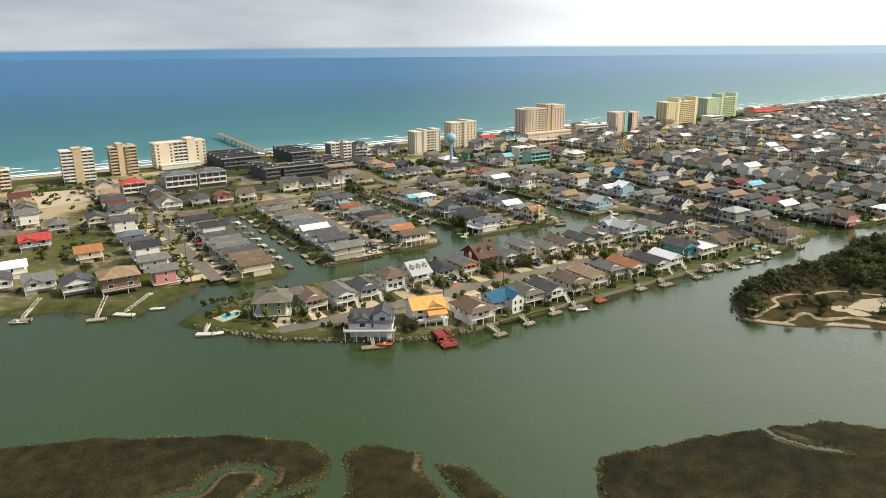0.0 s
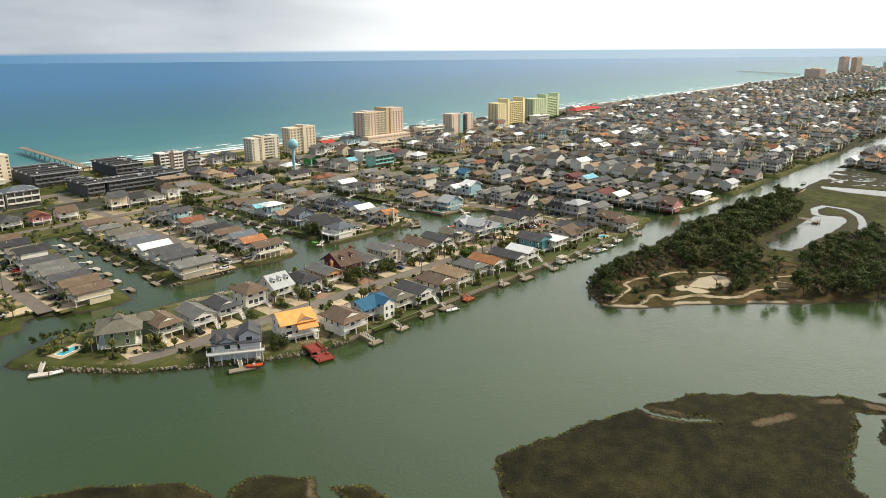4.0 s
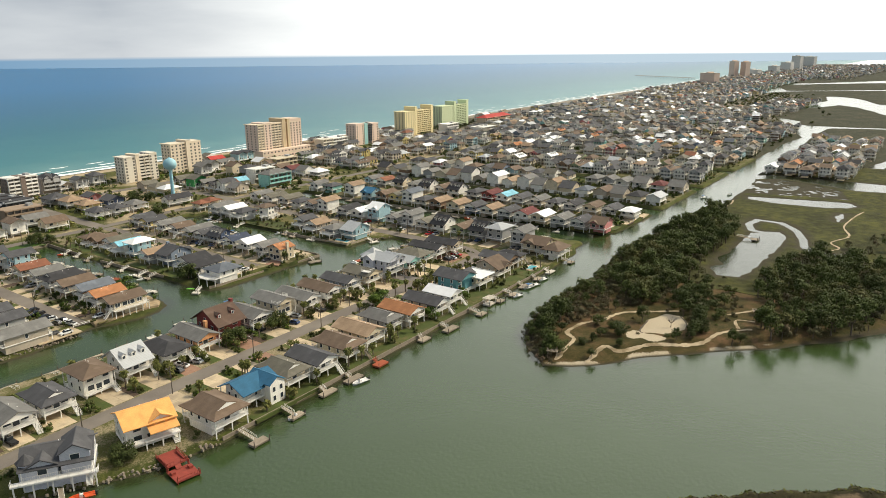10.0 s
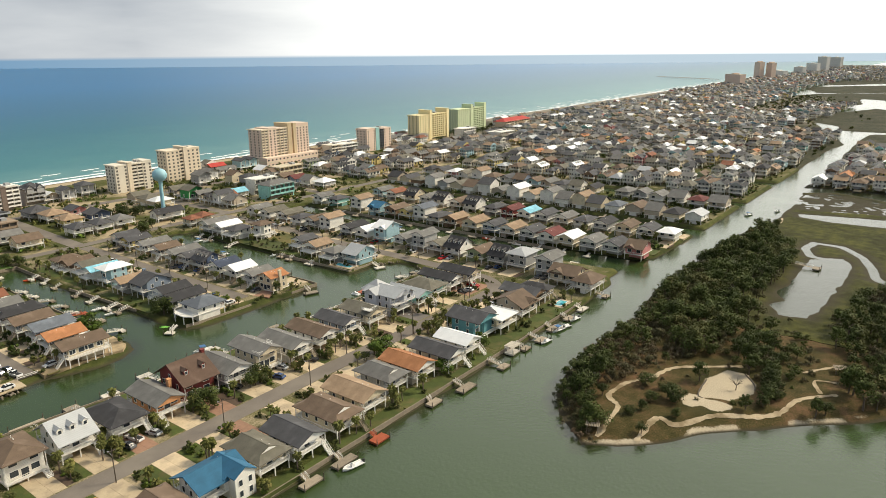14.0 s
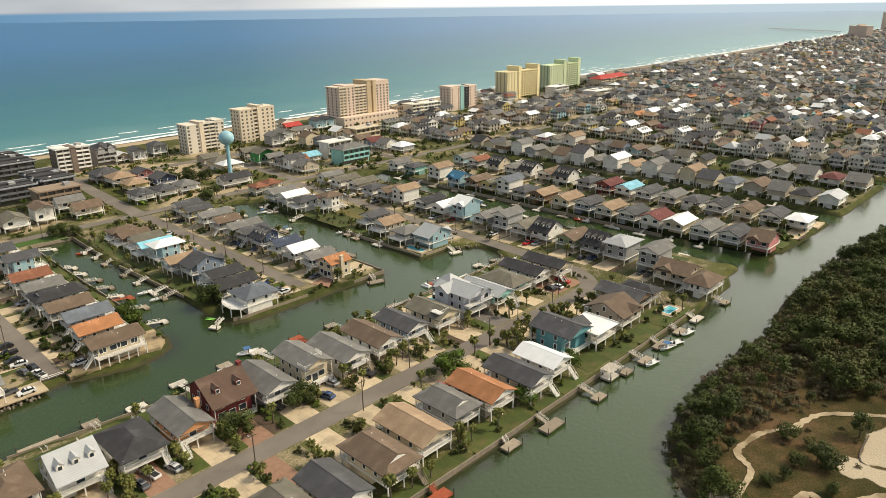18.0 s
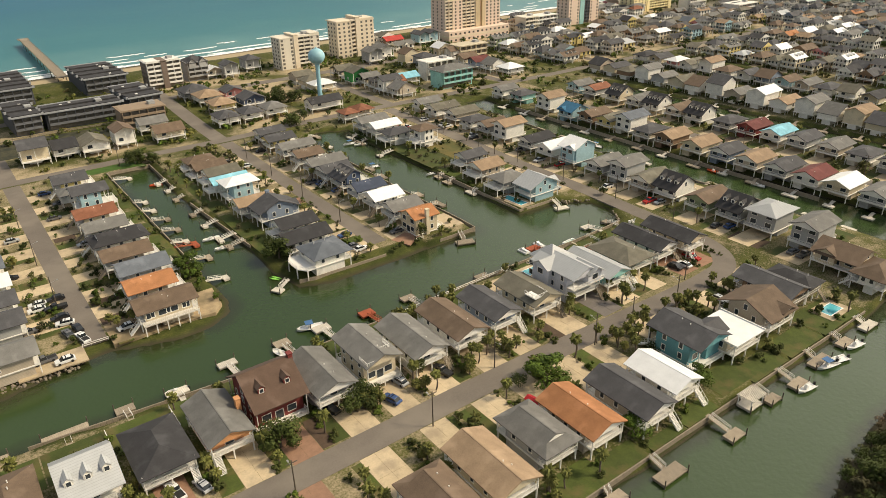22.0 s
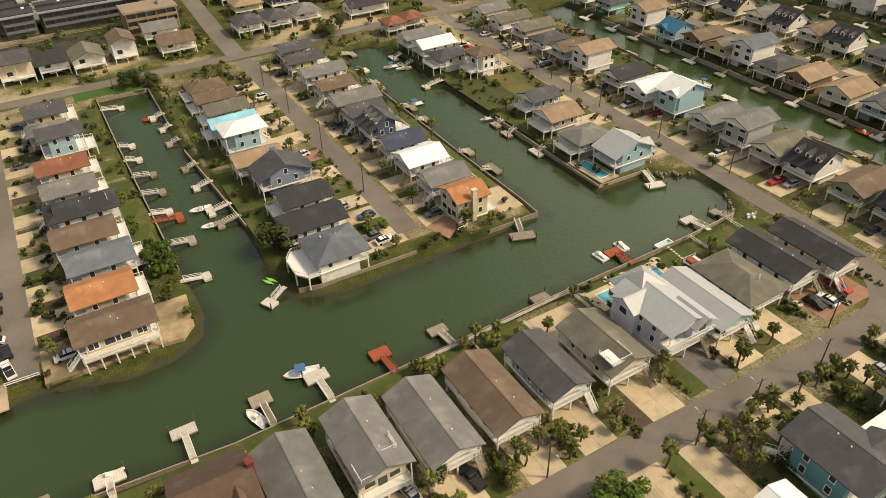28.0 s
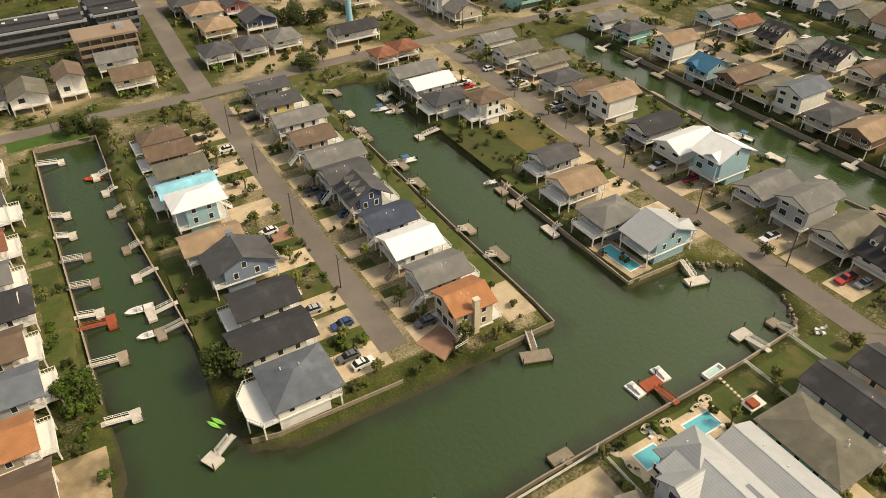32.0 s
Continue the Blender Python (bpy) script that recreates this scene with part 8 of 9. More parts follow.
# open lawns by the canal, and white rails between back yards
for x0, x1, y0, y1, m, words in ((299, 312.6, 353, 379, mat("deep_lawn", (0.052, 0.066, 0.012), 0.95, 0.35, 0.2, 4.0, 0.4, dirt=(0.085, 0.072, 0.022), dirt_amount=0.45), "open unbuilt grassy lot by the canal"), (313, 327, 354.5, 379.5, mat("dry_lawn", (0.135, 0.108, 0.030), 0.95, 0.3, 0.2, 4.0, 0.4, dirt=(0.085, 0.088, 0.024), dirt_amount=0.5), "dry straw-coloured unbuilt lot by the street")):
    slab("lawn", Shape().box(x0, x1, y0, y1, LOT - 0.3, LOT + 0.05), m, words)
for ax, ay, bx, by in ((225.5, 258.5, 225.5, 266.5), (237.2, 258.5, 237.2, 266.5), (249.3, 258, 249.3, 266.3), (263.4, 259, 263.4, 269.6), (275.9, 259, 275.9, 262), (299.8, 260, 299.8, 270), (312.8, 260, 312.8, 270.4), (225.5, 267.6, 263, 268.8), (153.5, 258, 153.5, 267), (166.5, 259, 166.5, 267), (255.3, 301.2, 258.3, 301.6), (157, 303.6, 163, 303.4)):
    fence = Shape().lattice((ax, ay, LOT), (bx, by, LOT), 1.05, 1.6, thick=0.05, rails=((0.42, 0.54), (0.88, 1.0)))
    tagged(new("fence", fence.mesh("fence", TRIM)), "low white post-and-rail yard fence", "fence", "yard fences")

slab("lawn", Shape().prism([(187, 434.5), (199, 434.5), (209, 432), (208, 441.5), (187, 441.5)], "z", LOT - 0.3, LOT + 0.03), mat("watered_lawn", (0.045, 0.098, 0.010), 0.95, 0.3, 0.35, 5.0, 0.4), "bright watered lawn at the head of the canal")
slab("ditch", Shape().prism([(100, 478), (180, 479), (218, 480), (214, 504), (185, 506), (100, 503)], "z", LOT - 0.3, LOT + 0.05), mat("ditch_weeds", (0.050, 0.048, 0.024), 0.95, 0.45, 0.4, 3.0, 0.5, dirt=(0.022, 0.025, 0.014), dirt_amount=0.6), "dark weedy ditch below the flats", category="ground")
for x0, y0, x1, y1 in ((150, 504.6, 184, 508), (184, 508, 216, 506.5)):
    fence = Shape().lattice((x0, y0, LOT), (x1, y1, LOT), 1.3, 1.1, thick=0.06, rails=((0.3, 0.5), (0.7, 0.95)))
    tagged(new("fence", fence.mesh("fence", WOOD)), "weathered timber fence along a weedy ditch", "fence", "yard fences")
RT = random.Random(63)
for k in range(70):
    t = RT.random()
    x, y = (58 + 44 * t, 262 - 46 * t) if k < 34 else (62 + 36 * t, 268 + 6 * RT.random())
    x, y = x + RT.uniform(0.5, 4.5), y + RT.uniform(0.5, 4.5)
    bush(x, y, RT.uniform(0.6, 1.5), LOT - 0.2)
for x, y in ((64, 258), (73, 247), (78, 241), (88, 236), (82, 266), (92, 268)):
    palm(x, y, size=1.15)
BEDSTONE = mat("pale_bed_stones", (0.58, 0.50, 0.37), 0.95, 0.25, 2.0, 9.0, 0.3)
for x, y, a, b, turn in ((265.4, 267.6, 0.8, 1.6, 10), (265.9, 263.4, 0.8, 2.0, 0), (273.2, 268.2, 1.3, 0.8, 20), (274.0, 264.6, 0.8, 1.6, 0), (277.0, 267.4, 1.4, 0.9, 0), (286.6, 267.4, 1.5, 1.1, 10), (283.4, 266.9, 1.8, 0.6, 20), (301.0, 241, 1.2, 1.0, 0), (287.5, 241.5, 1.3, 1.2, 0)):
    bed = thing("planting_bed", "oval bed of pale stones with small shrubs", "planting bed", place(x, y, turn, LOT + 0.05), "planting beds")
    part("edging", Shape().lathe([(1.0, -0.2), (1.0, 0.16), (0.82, 0.18), (0.8, 0.05), (0.0, 0.08)], 14), BEDSTONE, bed, at=Matrix.Diagonal((a, b, 1, 1)))
    for k in (-0.45, 0.4):
        part("shrub", BUSH[1 if k > 0 else 0], None, bed, at=pose(k * a, -k * b * 0.6, 0.0) @ Matrix.Scale(0.38, 4))
for x, y in ((273.4, 267.2), (319, 268.6), (320.2, 268.2), (319.2, 267.2), (318.2, 267.8), (272.6, 266.4)):
    seat = thing("garden_chair", "white plastic garden chair on the lawn", "chair", place(x, y, R13.uniform(0, 360), LOT + 0.03), "garden chairs")
    part("seat", Shape().box(-0.35, 0.35, -0.35, 0.5, 0.32, 0.42), TRIM, seat)
    part("backrest", Shape().prism([(0.42, 0.4), (0.5, 0.4), (0.72, 1.0), (0.64, 1.0)], "x", -0.35, 0.35), TRIM, seat)
    for px in (-0.3, 0.25):
        part("leg", Shape().box(px, px + 0.06, -0.3, 0.45, 0.0, 0.34), TRIM, seat)
for k in range(9):
    st = new("stepping_stone", Shape().prism([(-0.3, -0.25), (0.28, -0.3), (0.34, 0.22), (-0.26, 0.28)], "z", -0.1, 0.04).mesh("stepping_stone", BEDSTONE))
    st.matrix_world = place(293.0 - 0.09 * k, 269.6 - 0.92 * k, 17 * k, LOT + 0.035)
    tagged(st, "flat pale stepping stone set in the lawn", "stepping stone", "garden path stones", kind="structure")
PLASTIC = mat("white_float_plastic", (0.76, 0.76, 0.73), 0.5, 0.06, 1.0, 5.0, 0.1)
for x, y, turn in ((278.7, 276.4, 4), (285.4, 276.8, -4)):
    fl = thing("jet_ski_float", "white moulded float beside a dock with a covered craft", "float", place(x, y, turn, 0.0), "floats by the dock")
    part("pad", Shape().prism([(-1.1, -1.8), (1.1, -1.8), (1.1, 1.8), (-1.1, 1.8)], "z", 0.05, 0.5), PLASTIC, fl)
    part("craft", Shape().prism([(-1.5, 0.45), (-1.6, 0.8), (-0.6, 1.05), (0.1, 1.0), (0.5, 1.35), (0.9, 1.1), (1.6, 0.75), (1.4, 0.45)][::-1], "x", -0.42, 0.42), HULL, fl)
tub = thing("swim_float", "white floating swim platform with a raised rim", "float", place(294.2, 272.0, 3, 0.0))
part("rim", Shape().box(-2.4, 2.4, -0.9, -0.6, 0.0, 0.75).box(-2.4, 2.4, 0.6, 0.9, 0.0, 0.75).box(-2.4, -2.1, -0.6, 0.6, 0.0, 0.75).box(2.1, 2.4, -0.6, 0.6, 0.0, 0.75), PLASTIC, tub)
part("floor", Shape().box(-2.1, 2.1, -0.6, 0.6, 0.05, 0.25), mat("pale_aqua_liner", (0.40, 0.60, 0.55), 0.4, 0.06, 1.0, 5.0, 0.05), tub)
AWNING = mat("red_canvas", (0.40, 0.012, 0.02), 0.8, 0.12, 1.0, 6.0, 0.1)
aw = thing("canopy", "sagging red canvas canopy on thin poles beside a house", "canopy", place(228.2, 218.6, 8))
part("canvas", Shape().prism([(-1.1, 2.1), (0.0, 2.6), (1.1, 2.0), (1.1, 2.08), (0.0, 2.68), (-1.1, 2.18)], "y", -2.0, 2.0), AWNING, aw)
for px in (-1.05, 1.0):
    for py in (-1.9, 1.85):
        part("pole", Shape().box(px, px + 0.06, py, py + 0.06, -0.2, 2.12), STEEL, aw)
spa = thing("spa_deck", "small raised white deck with a hot tub", "deck", place(292.6, 262.0, 0))
part("deck", Shape().box(-1.9, 1.9, -1.2, 1.2, 0.9, 1.1), TRIM, spa)
part("railing", Shape().lattice((-1.9, 1.15, 1.1), (1.9, 1.15, 1.1), 0.9, 0.5), TRIM, spa)
part("tub", Shape().box(-1.4, 0.4, -0.9, 0.9, 1.1, 1.7), WOOD_RED, spa)
for px in (-1.7, 1.6):
    for py in (-1.1, 1.0):
        part("post", Shape().box(px, px + 0.14, py, py + 0.14, -0.3, 0.95), TRIM, spa)
# notable trees
for kind, x, y, size in ((BIG[1], 119, 206, 0.75), (BIG[0], 236.4, 223.4, 1.15), (OAKS[2], 230.6, 226.2, 0.55), (BIG[1], 216, 318, 1.08), (BIG[0], 191, 326, 0.95), (BIG[1], 206, 437, 0.95), (BIG[1], 212.5, 435, 0.7), (BIG[1], 283, 446, 0.95), (OAKS[1], 290, 448, 0.8), (BIG[1], 180.5, 241, 0.95),
                         (OAKS[0], 93, 262, 0.7), (BIG[0], 239, 200.5, 0.72), (BIG[0], 262.5, 202.5, 0.7), (YARD[0], 190, 322, 0.55), (BIG[1], 296, 491, 1.05), (BIG[1], 304, 487, 0.95), (BIG[1], 289, 497, 0.9), (OAKS[0], 300, 500, 1.0), (OAKS[2], 318, 486, 0.8), (BIG[1], 201, 242, 0.8), (OAKS[2], 196.5, 241, 0.7), (OAKS[1], 215.5, 243, 0.6), (BIG[0], 273, 220, 0.55), (BIG[1], 265, 216, 0.5),
                         (OAKS[3], 252, 318, 0.6), (OAKS[1], 258, 302, 0.6), (OAKS[2], 330, 290, 0.5), (OAKS[0], 350, 300, 0.6), (OAKS[3], 353, 310, 0.6), (OAKS[0], 60, 548, 0.9), (OAKS[1], 70, 550, 0.9), (OAKS[2], 50, 546, 0.8), (YARD[0], 30, 385, 0.8), (OAKS[0], 48, 330, 0.8), (OAKS[2], 30, 345, 0.8)):
    tree(kind, x, y, size=size)
for x, y in ((270.8, 227), (291.2, 226), (290.7, 223), (292.2, 220.5), (291, 218), (292.1, 215.5), (267.1, 223), (267.5, 219.5), (277.1, 223.5), (260.9, 224), (229.4, 241), (229.2, 238.5), (240.1, 237.5), (246.3, 236), (278.3, 236), (278.4, 242), (288, 242), (302.6, 226.5), (303.5, 223), (237.8, 266.6), (242.4, 266), (235.2, 266.8), (154.7, 247), (166.6, 244), (167, 240), (154, 241), (152.5, 244), (167.3, 266), (67, 262), (70, 265), (74, 263), (91, 233), (95, 232.5), (212, 239), (214, 238), (215.5, 236.5), (257, 227), (262, 226.5), (266, 225.5), (268, 226), (272, 225), (280, 225), (284, 224.5), (287, 225), (290, 224.5), (240, 304), (238, 315), (244, 255), (228, 263), (224, 266), (252, 262), (239, 265), (241, 264), (246, 263), (201, 262), (190, 262), (176, 262), (237, 239.5), (233, 240), (200, 240.5), (203, 239.5), (198, 241), (158, 238), (155, 240), (150, 239), (143, 241),
             (170, 305), (236, 334), (238, 345), (236, 362), (239, 380), (237, 398), (330, 350), (332, 372), (318, 352), (335, 392), (258, 296 + 6), (264, 299.5), (285, 432), (235, 428), (232, 434), (238, 430), (292, 452)):
    palm(x, y)
for x, y, sz in ((173, 321, 1.6), (171, 324, 1.4), (170, 316, 1.3), (169, 312, 1.2), (187, 318, 1.3), (189, 314, 1.2), (258, 226, 1.2), (240, 240, 1.3), (242, 238, 1.2), (228, 240, 1.3), (238, 312, 1.3), (97, 226, 1.2), (250, 302, 1.1), (246, 300, 1.2), (255, 300, 1.2), (236, 302, 1.0), (113, 221, 1.1), (136, 200, 1.2), (220, 263, 1.3), (215, 262, 1.4), (205, 260, 1.2), (193, 262, 1.3), (262, 262, 0.8), (276, 263, 0.8), (248, 264, 1.0), (262, 433, 1.8), (258, 433, 1.6), (272, 452, 1.6)):
    bush(x, y, sz)


for x, y, sz in ((168.5, 342, 1.5), (170.9, 344, 1.2), (166.6, 329, 1.6), (164.2, 323, 1.7), (166.2, 319.5, 1.6), (168.7, 318, 1.3), (165, 326, 1.4), (171.9, 331.5, 1.5), (190.5, 316.5, 1.4), (192, 318.5, 1.2), (192.5, 322, 1.3), (191.8, 330, 1.2), (167.5, 334, 1.2), (163.8, 302.5, 1.0)):
    bush(x, y, sz)
palm(166.2, 306.5)


# ---- the wooded point ----
def scatter(poly, gap, seed, pick, z=1.2, jitter=0.45):
    r = random.Random(seed)
    xs, ys = [p[0] for p in poly], [p[1] for p in poly]
    gx = np.arange(min(xs), max(xs), gap)
    gy = np.arange(min(ys), max(ys), gap)
    px, py = np.meshgrid(gx, gy)
    inside = sdf(px, py, poly) > 0.5
    for x, y in zip(px[inside], py[inside]):
        pick(r, x + r.uniform(-1, 1) * gap * jitter, y + r.uniform(-1, 1) * gap * jitter, z)


def woods(r, x, y, z):
    if r.random() < 0.95:
        tree(r.choice(OAKS * 2 + SCRUB * 3), x, y, z, r.uniform(0.55, 1.15))


GROVE = []
# the same trees with fewer, larger leaf clumps for the thick stands
OAK_FAR = [tree_kind("", "", "", crown_mesh("crown", 20 + i, (7.2, 8.4, 6.4, 9.2)[i], (3.6, 3.2, 4.0, 3.0)[i], 20, 760, 0.31, OAK), trunk_mesh(30 + i, 6.5, 0.26, 3)) for i in range(4)]
SCRUB_FAR = [tree_kind("", "", "", crown_mesh("crown", 40 + i, 4.6, 2.6, 9, 430, 0.27, OAK_GREY), trunk_mesh(44 + i, 4.2, 0.14, 4)) for i in range(2)]


def grove_wood(r, x, y, z):
    if r.random() < 0.96:
        GROVE.append((r.choice(OAK_FAR * 4 + SCRUB_FAR * 3), x, y, z, r.uniform(0.5, 1.35), r.uniform(0, 6.28)))


def grove_scrub(r, x, y, z):
    if r.random() < 0.9:
        GROVE.append((r.choice(SCRUB_FAR * 5 + OAK_FAR[:2]), x, y, z, r.uniform(0.55, 1.1), r.uniform(0, 6.28)))


def plant_grove(name, sites, label):
    """A thick stand of trees as one mesh: every crown keeps its leaves and every trunk its limbs."""
    mats, co, quads, slot = [], [], [], []
    base = 0
    cache = {}
    for kind, x, y, z, size, turn in sites:
        for me in kind[3:5]:
            if me.name not in cache:
                v = np.empty(len(me.vertices) * 3)
                me.vertices.foreach_get("co", v)
                cache[me.name] = (v.reshape(-1, 3), np.array([p.vertices[:] for p in me.polygons if len(p.vertices) == 4]))
            v, q = cache[me.name]
            c, s = math.cos(turn) * size, math.sin(turn) * size
            co.append(np.stack([v[:, 0] * c - v[:, 1] * s + x, v[:, 0] * s + v[:, 1] * c + y, v[:, 2] * size + z], -1))
            quads.append(q + base)
            base += len(v)
            m = me.materials[0]
            if m not in mats:
                mats.append(m)
            slot.append(np.full(len(q), mats.index(m)))
    co, quads, slot = np.concatenate(co), np.concatenate(quads), np.concatenate(slot)
    me = bpy.data.meshes.new(name)
    me.vertices.add(len(co))
    me.vertices.foreach_set("co", co.ravel().astype(np.float32))
    me.loops.add(quads.size)
    me.loops.foreach_set("vertex_index", quads.ravel().astype(np.int32))
    me.polygons.add(len(quads))
    me.polygons.foreach_set("loop_start", np.arange(0, quads.size, 4, dtype=np.int32))
    for m in mats:
        me.materials.append(m)
    me.polygons.foreach_set("material_index", slot.astype(np.int32))
    me.update(calc_edges=True)
    return tagged(new(name, me), label, "trees", kind="stuff")


scatter([(241, 158), (250, 151), (256, 156), (268, 150), (275, 152), (272, 168), (250, 165)], 3.8, 1, woods)
scatter([(275, 150), (290, 146), (292, 138), (312, 141), (326, 150), (330, 169), (280, 169)], 3.4, 2, grove_scrub)
scatter([(292, 143), (304, 134), (336, 131), (356, 137), (367, 139), (429, 137), (450, 142), (466, 152), (484, 163), (431, 167), (412, 171), (367, 169.5), (356, 172), (320, 166)], 4.3, 3, grove_wood)
scatter([(314, 134), (328, 132), (314, 120), (286, 110), (277, 115), (293, 123), (300, 130)], 4.0, 4, woods)
scatter([(286, 97), (300, 102), (318, 99), (343, 109), (366, 108), (392, 104), (410, 94), (398, 62), (346, 58), (312, 66), (292, 84)], 4.5, 5, grove_wood)
scatter([(410, 94), (440, 84), (520, 60), (560, 30), (480, 20), (398, 60)], 9.0, 6, grove_scrub, 0.6)
scatter([(245, 150), (256, 136), (275, 112), (300, 104), (340, 114), (352, 128), (340, 137), (300, 145), (270, 150)], 4.6, 8, lambda r, x, y, z: r.random() < (0.4 if x < 296 else 0.72) and sdf(np.array([x]), np.array([y]), CLEARING)[0] < -1 and GROVE.append((r.choice(SCRUB_FAR + OAK_FAR[:1]), x, y, z - 0.2, r.uniform(0.22, 0.55) * (1.0 if x < 296 else 1.5), r.uniform(0, 6.28))))
r = random.Random(77)  # low thicket down to the water along the river bank
bx, by = np.meshgrid(np.arange(226, 500, 2.3), np.arange(128, 178, 2.3))
deep_in = sdf(bx, by, PENINSULA)
for x, y, k in zip(bx.ravel(), by.ravel(), deep_in.ravel()):
    if -0.4 < k < 7.5 and (y > 151 or x < 242 and y > 146) and r.random() < 0.85:
        GROVE.append((r.choice(SCRUB_FAR * 2 + OAK_FAR[:2]), x + r.uniform(-1, 1), y + r.uniform(-1, 1), 0.2 + 0.12 * min(k, 6), r.uniform(0.32, 0.5) + 0.05 * min(k, 6), r.uniform(0, 6.28)))
plant_grove("woodland", GROVE, "dense dark maritime woodland of live oak and scrub")
for x, y, sz in ((261, 135, 0.9), (263, 138, 0.8), (267, 146, 0.8), (279, 134, 0.9), (253, 132, 0.5), (268, 118, 0.6), (277, 102, 0.7), (280, 100, 0.6), (241, 137, 0.5), (258, 141, 0.6), (251, 141, 0.5), (247, 143, 0.5), (272.5, 114.5, 0.65), (275.5, 114.5, 0.8), (279, 113.5, 0.95), (283, 115, 1.0), (288, 116, 0.95)):
    tree(OAKS[R11.randrange(4)], x, y, 1.1, sz)
bare = thing("bare_tree", "leafless grey tree on pale sand", "tree", place(279, 123.5, 0, 1.0))
part("trunk", trunk_mesh(91, 5.5, 0.16, 9, spread=0.6), BARK, bare)
rim = Shape()
ring = [Vector((x, y, 1.0)) for x, y in smooth_path(CLEARING[3:] + CLEARING[:2], 5)]
for p0, p1 in zip(ring, ring[1:]):
    side = Vector((p0.y - p1.y, p1.x - p0.x, 0)).normalized() * 0.16
    rim.prism([((p0 + side).x, (p0 + side).y), ((p0 - side).x, (p0 - side).y), ((p1 - side).x, (p1 - side).y), ((p1 + side).x, (p1 + side).y)], "z", 0.8, 2.0)
tagged(new("edging", rim.mesh("edging", WOOD_DARK)), "low dark edging round a heap of pale sand", "edging", kind="structure")
for gx, gy in ((235, 148), (310, 101)):
    gz = thing("gazebo", "small weathered wooden shelter with a flat slatted roof", "gazebo", place(gx, gy, 20, 0.9))
    for px in (-1.4, 1.4):
        for py in (-1.4, 1.4):
            part("post", Shape().box(px - 0.08, px + 0.08, py - 0.08, py + 0.08, -0.4, 2.4), WOOD, gz)
    rs = Shape()
    for i in range(9):
        rs.box(-1.9, 1.9, -1.85 + 0.42 * i, -1.55 + 0.42 * i, 2.4, 2.5)
    part("roof", rs, WOOD, gz)
dock(427, 136.5, 180, 7.5, 5, 3, label="grey wooden fishing dock over the marsh pond")

# greenery between the farther houses
CLUMP = [("", "", "", crown_mesh("clump", 80 + i, 3.0, 2.0, 6, 58, 0.62, (OAK, OAK, BRIGHT, PALM)[i], low=0.05)) for i in range(4)]
r = random.Random(31)
far_green = [(r.choice(CLUMP), r.uniform(380, 1700), r.uniform(195, 600), LOT - 0.2, r.uniform(0.6, 1.6), r.uniform(0, 6.28)) for k in range(4200)]
far_green += [(r.choice(CLUMP), r.uniform(400, 760), r.uniform(194, 204), LOT - 0.3, r.uniform(0.4, 0.9), r.uniform(0, 6.28)) for k in range(130)]
far_green = [g for g in far_green if town_sdf(np.array([min(g[1], 718.0)]), np.array([g[2]]))[0] > 2 or g[1] > 720]
far_green = [g for g in far_green if coast_height(np.array([g[1]]), np.array([g[2]]))[0][0] > 1]
plant_grove("far_greenery", far_green, "dark palms and shrubs scattered between far houses")
west_green = [(r.choice(CLUMP), r.uniform(-120, 125), r.uniform(330, 600), LOT - 0.2, r.uniform(0.5, 1.4), r.uniform(0, 6.28)) for k in range(520)]
west_green = [g for g in west_green if town_sdf(np.array([g[1]]), np.array([g[2]]))[0] > 3]
plant_grove("far_greenery", west_green, "shrubs and palms scattered between sandy lots")

# shrubs round the plots along the canals
SHRUB = [tree_kind("", "", "", crown_mesh("clump", 90 + i, 2.6, 1.7, 7, 170, 0.27, (OAK, BRIGHT, OAK, OAK_GREY)[i], low=0.08), trunk_mesh(94 + i, 1.9, 0.1, 3)) for i in range(4)]
rs = random.Random(55)
plots = [(a, b, (wd if sd in "ns" else dp) / 2 + 0.9, (dp if sd in "ns" else wd) / 2 + 0.6) for a, b, sd, wd, dp, *_ in LOTS]
canal_green = [(rs.choice(SHRUB), rs.uniform(60, 372), rs.uniform(300, 440), LOT - 0.2, rs.uniform(0.35, 1.05), rs.uniform(0, 6.28)) for k in range(1500)]
canal_green = [g for g in canal_green if all(abs(g[1] - a) > hw or abs(g[2] - b) > hd for a, b, hw, hd in plots)
               and min(abs(g[1] - a) for a in (77, 160, 248, 331)) > 4.6 and town_sdf(np.array([g[1]]), np.array([g[2]]))[0] > 1.4]
plant_grove("canal_shrubs", canal_green, "dark shrubs and low trees between houses along the canals")

mid_green = [(r.choice(CLUMP), r.uniform(125, 480), r.uniform(449, 600), LOT - 0.2, r.uniform(0.5, 1.3), r.uniform(0, 6.28)) for k in range(900)]
mid_green = [g for g in mid_green if min(abs(g[1] - a) for a in (160, 248, 340, 420)) > 6 and abs(g[2] - 541) > 6]
plant_grove("far_greenery", mid_green, "shrubs and small trees between houses and sandy lots")

plant_grove("far_shrubs", FAR_SHRUBS, "garden shrubs between the farther canal houses")

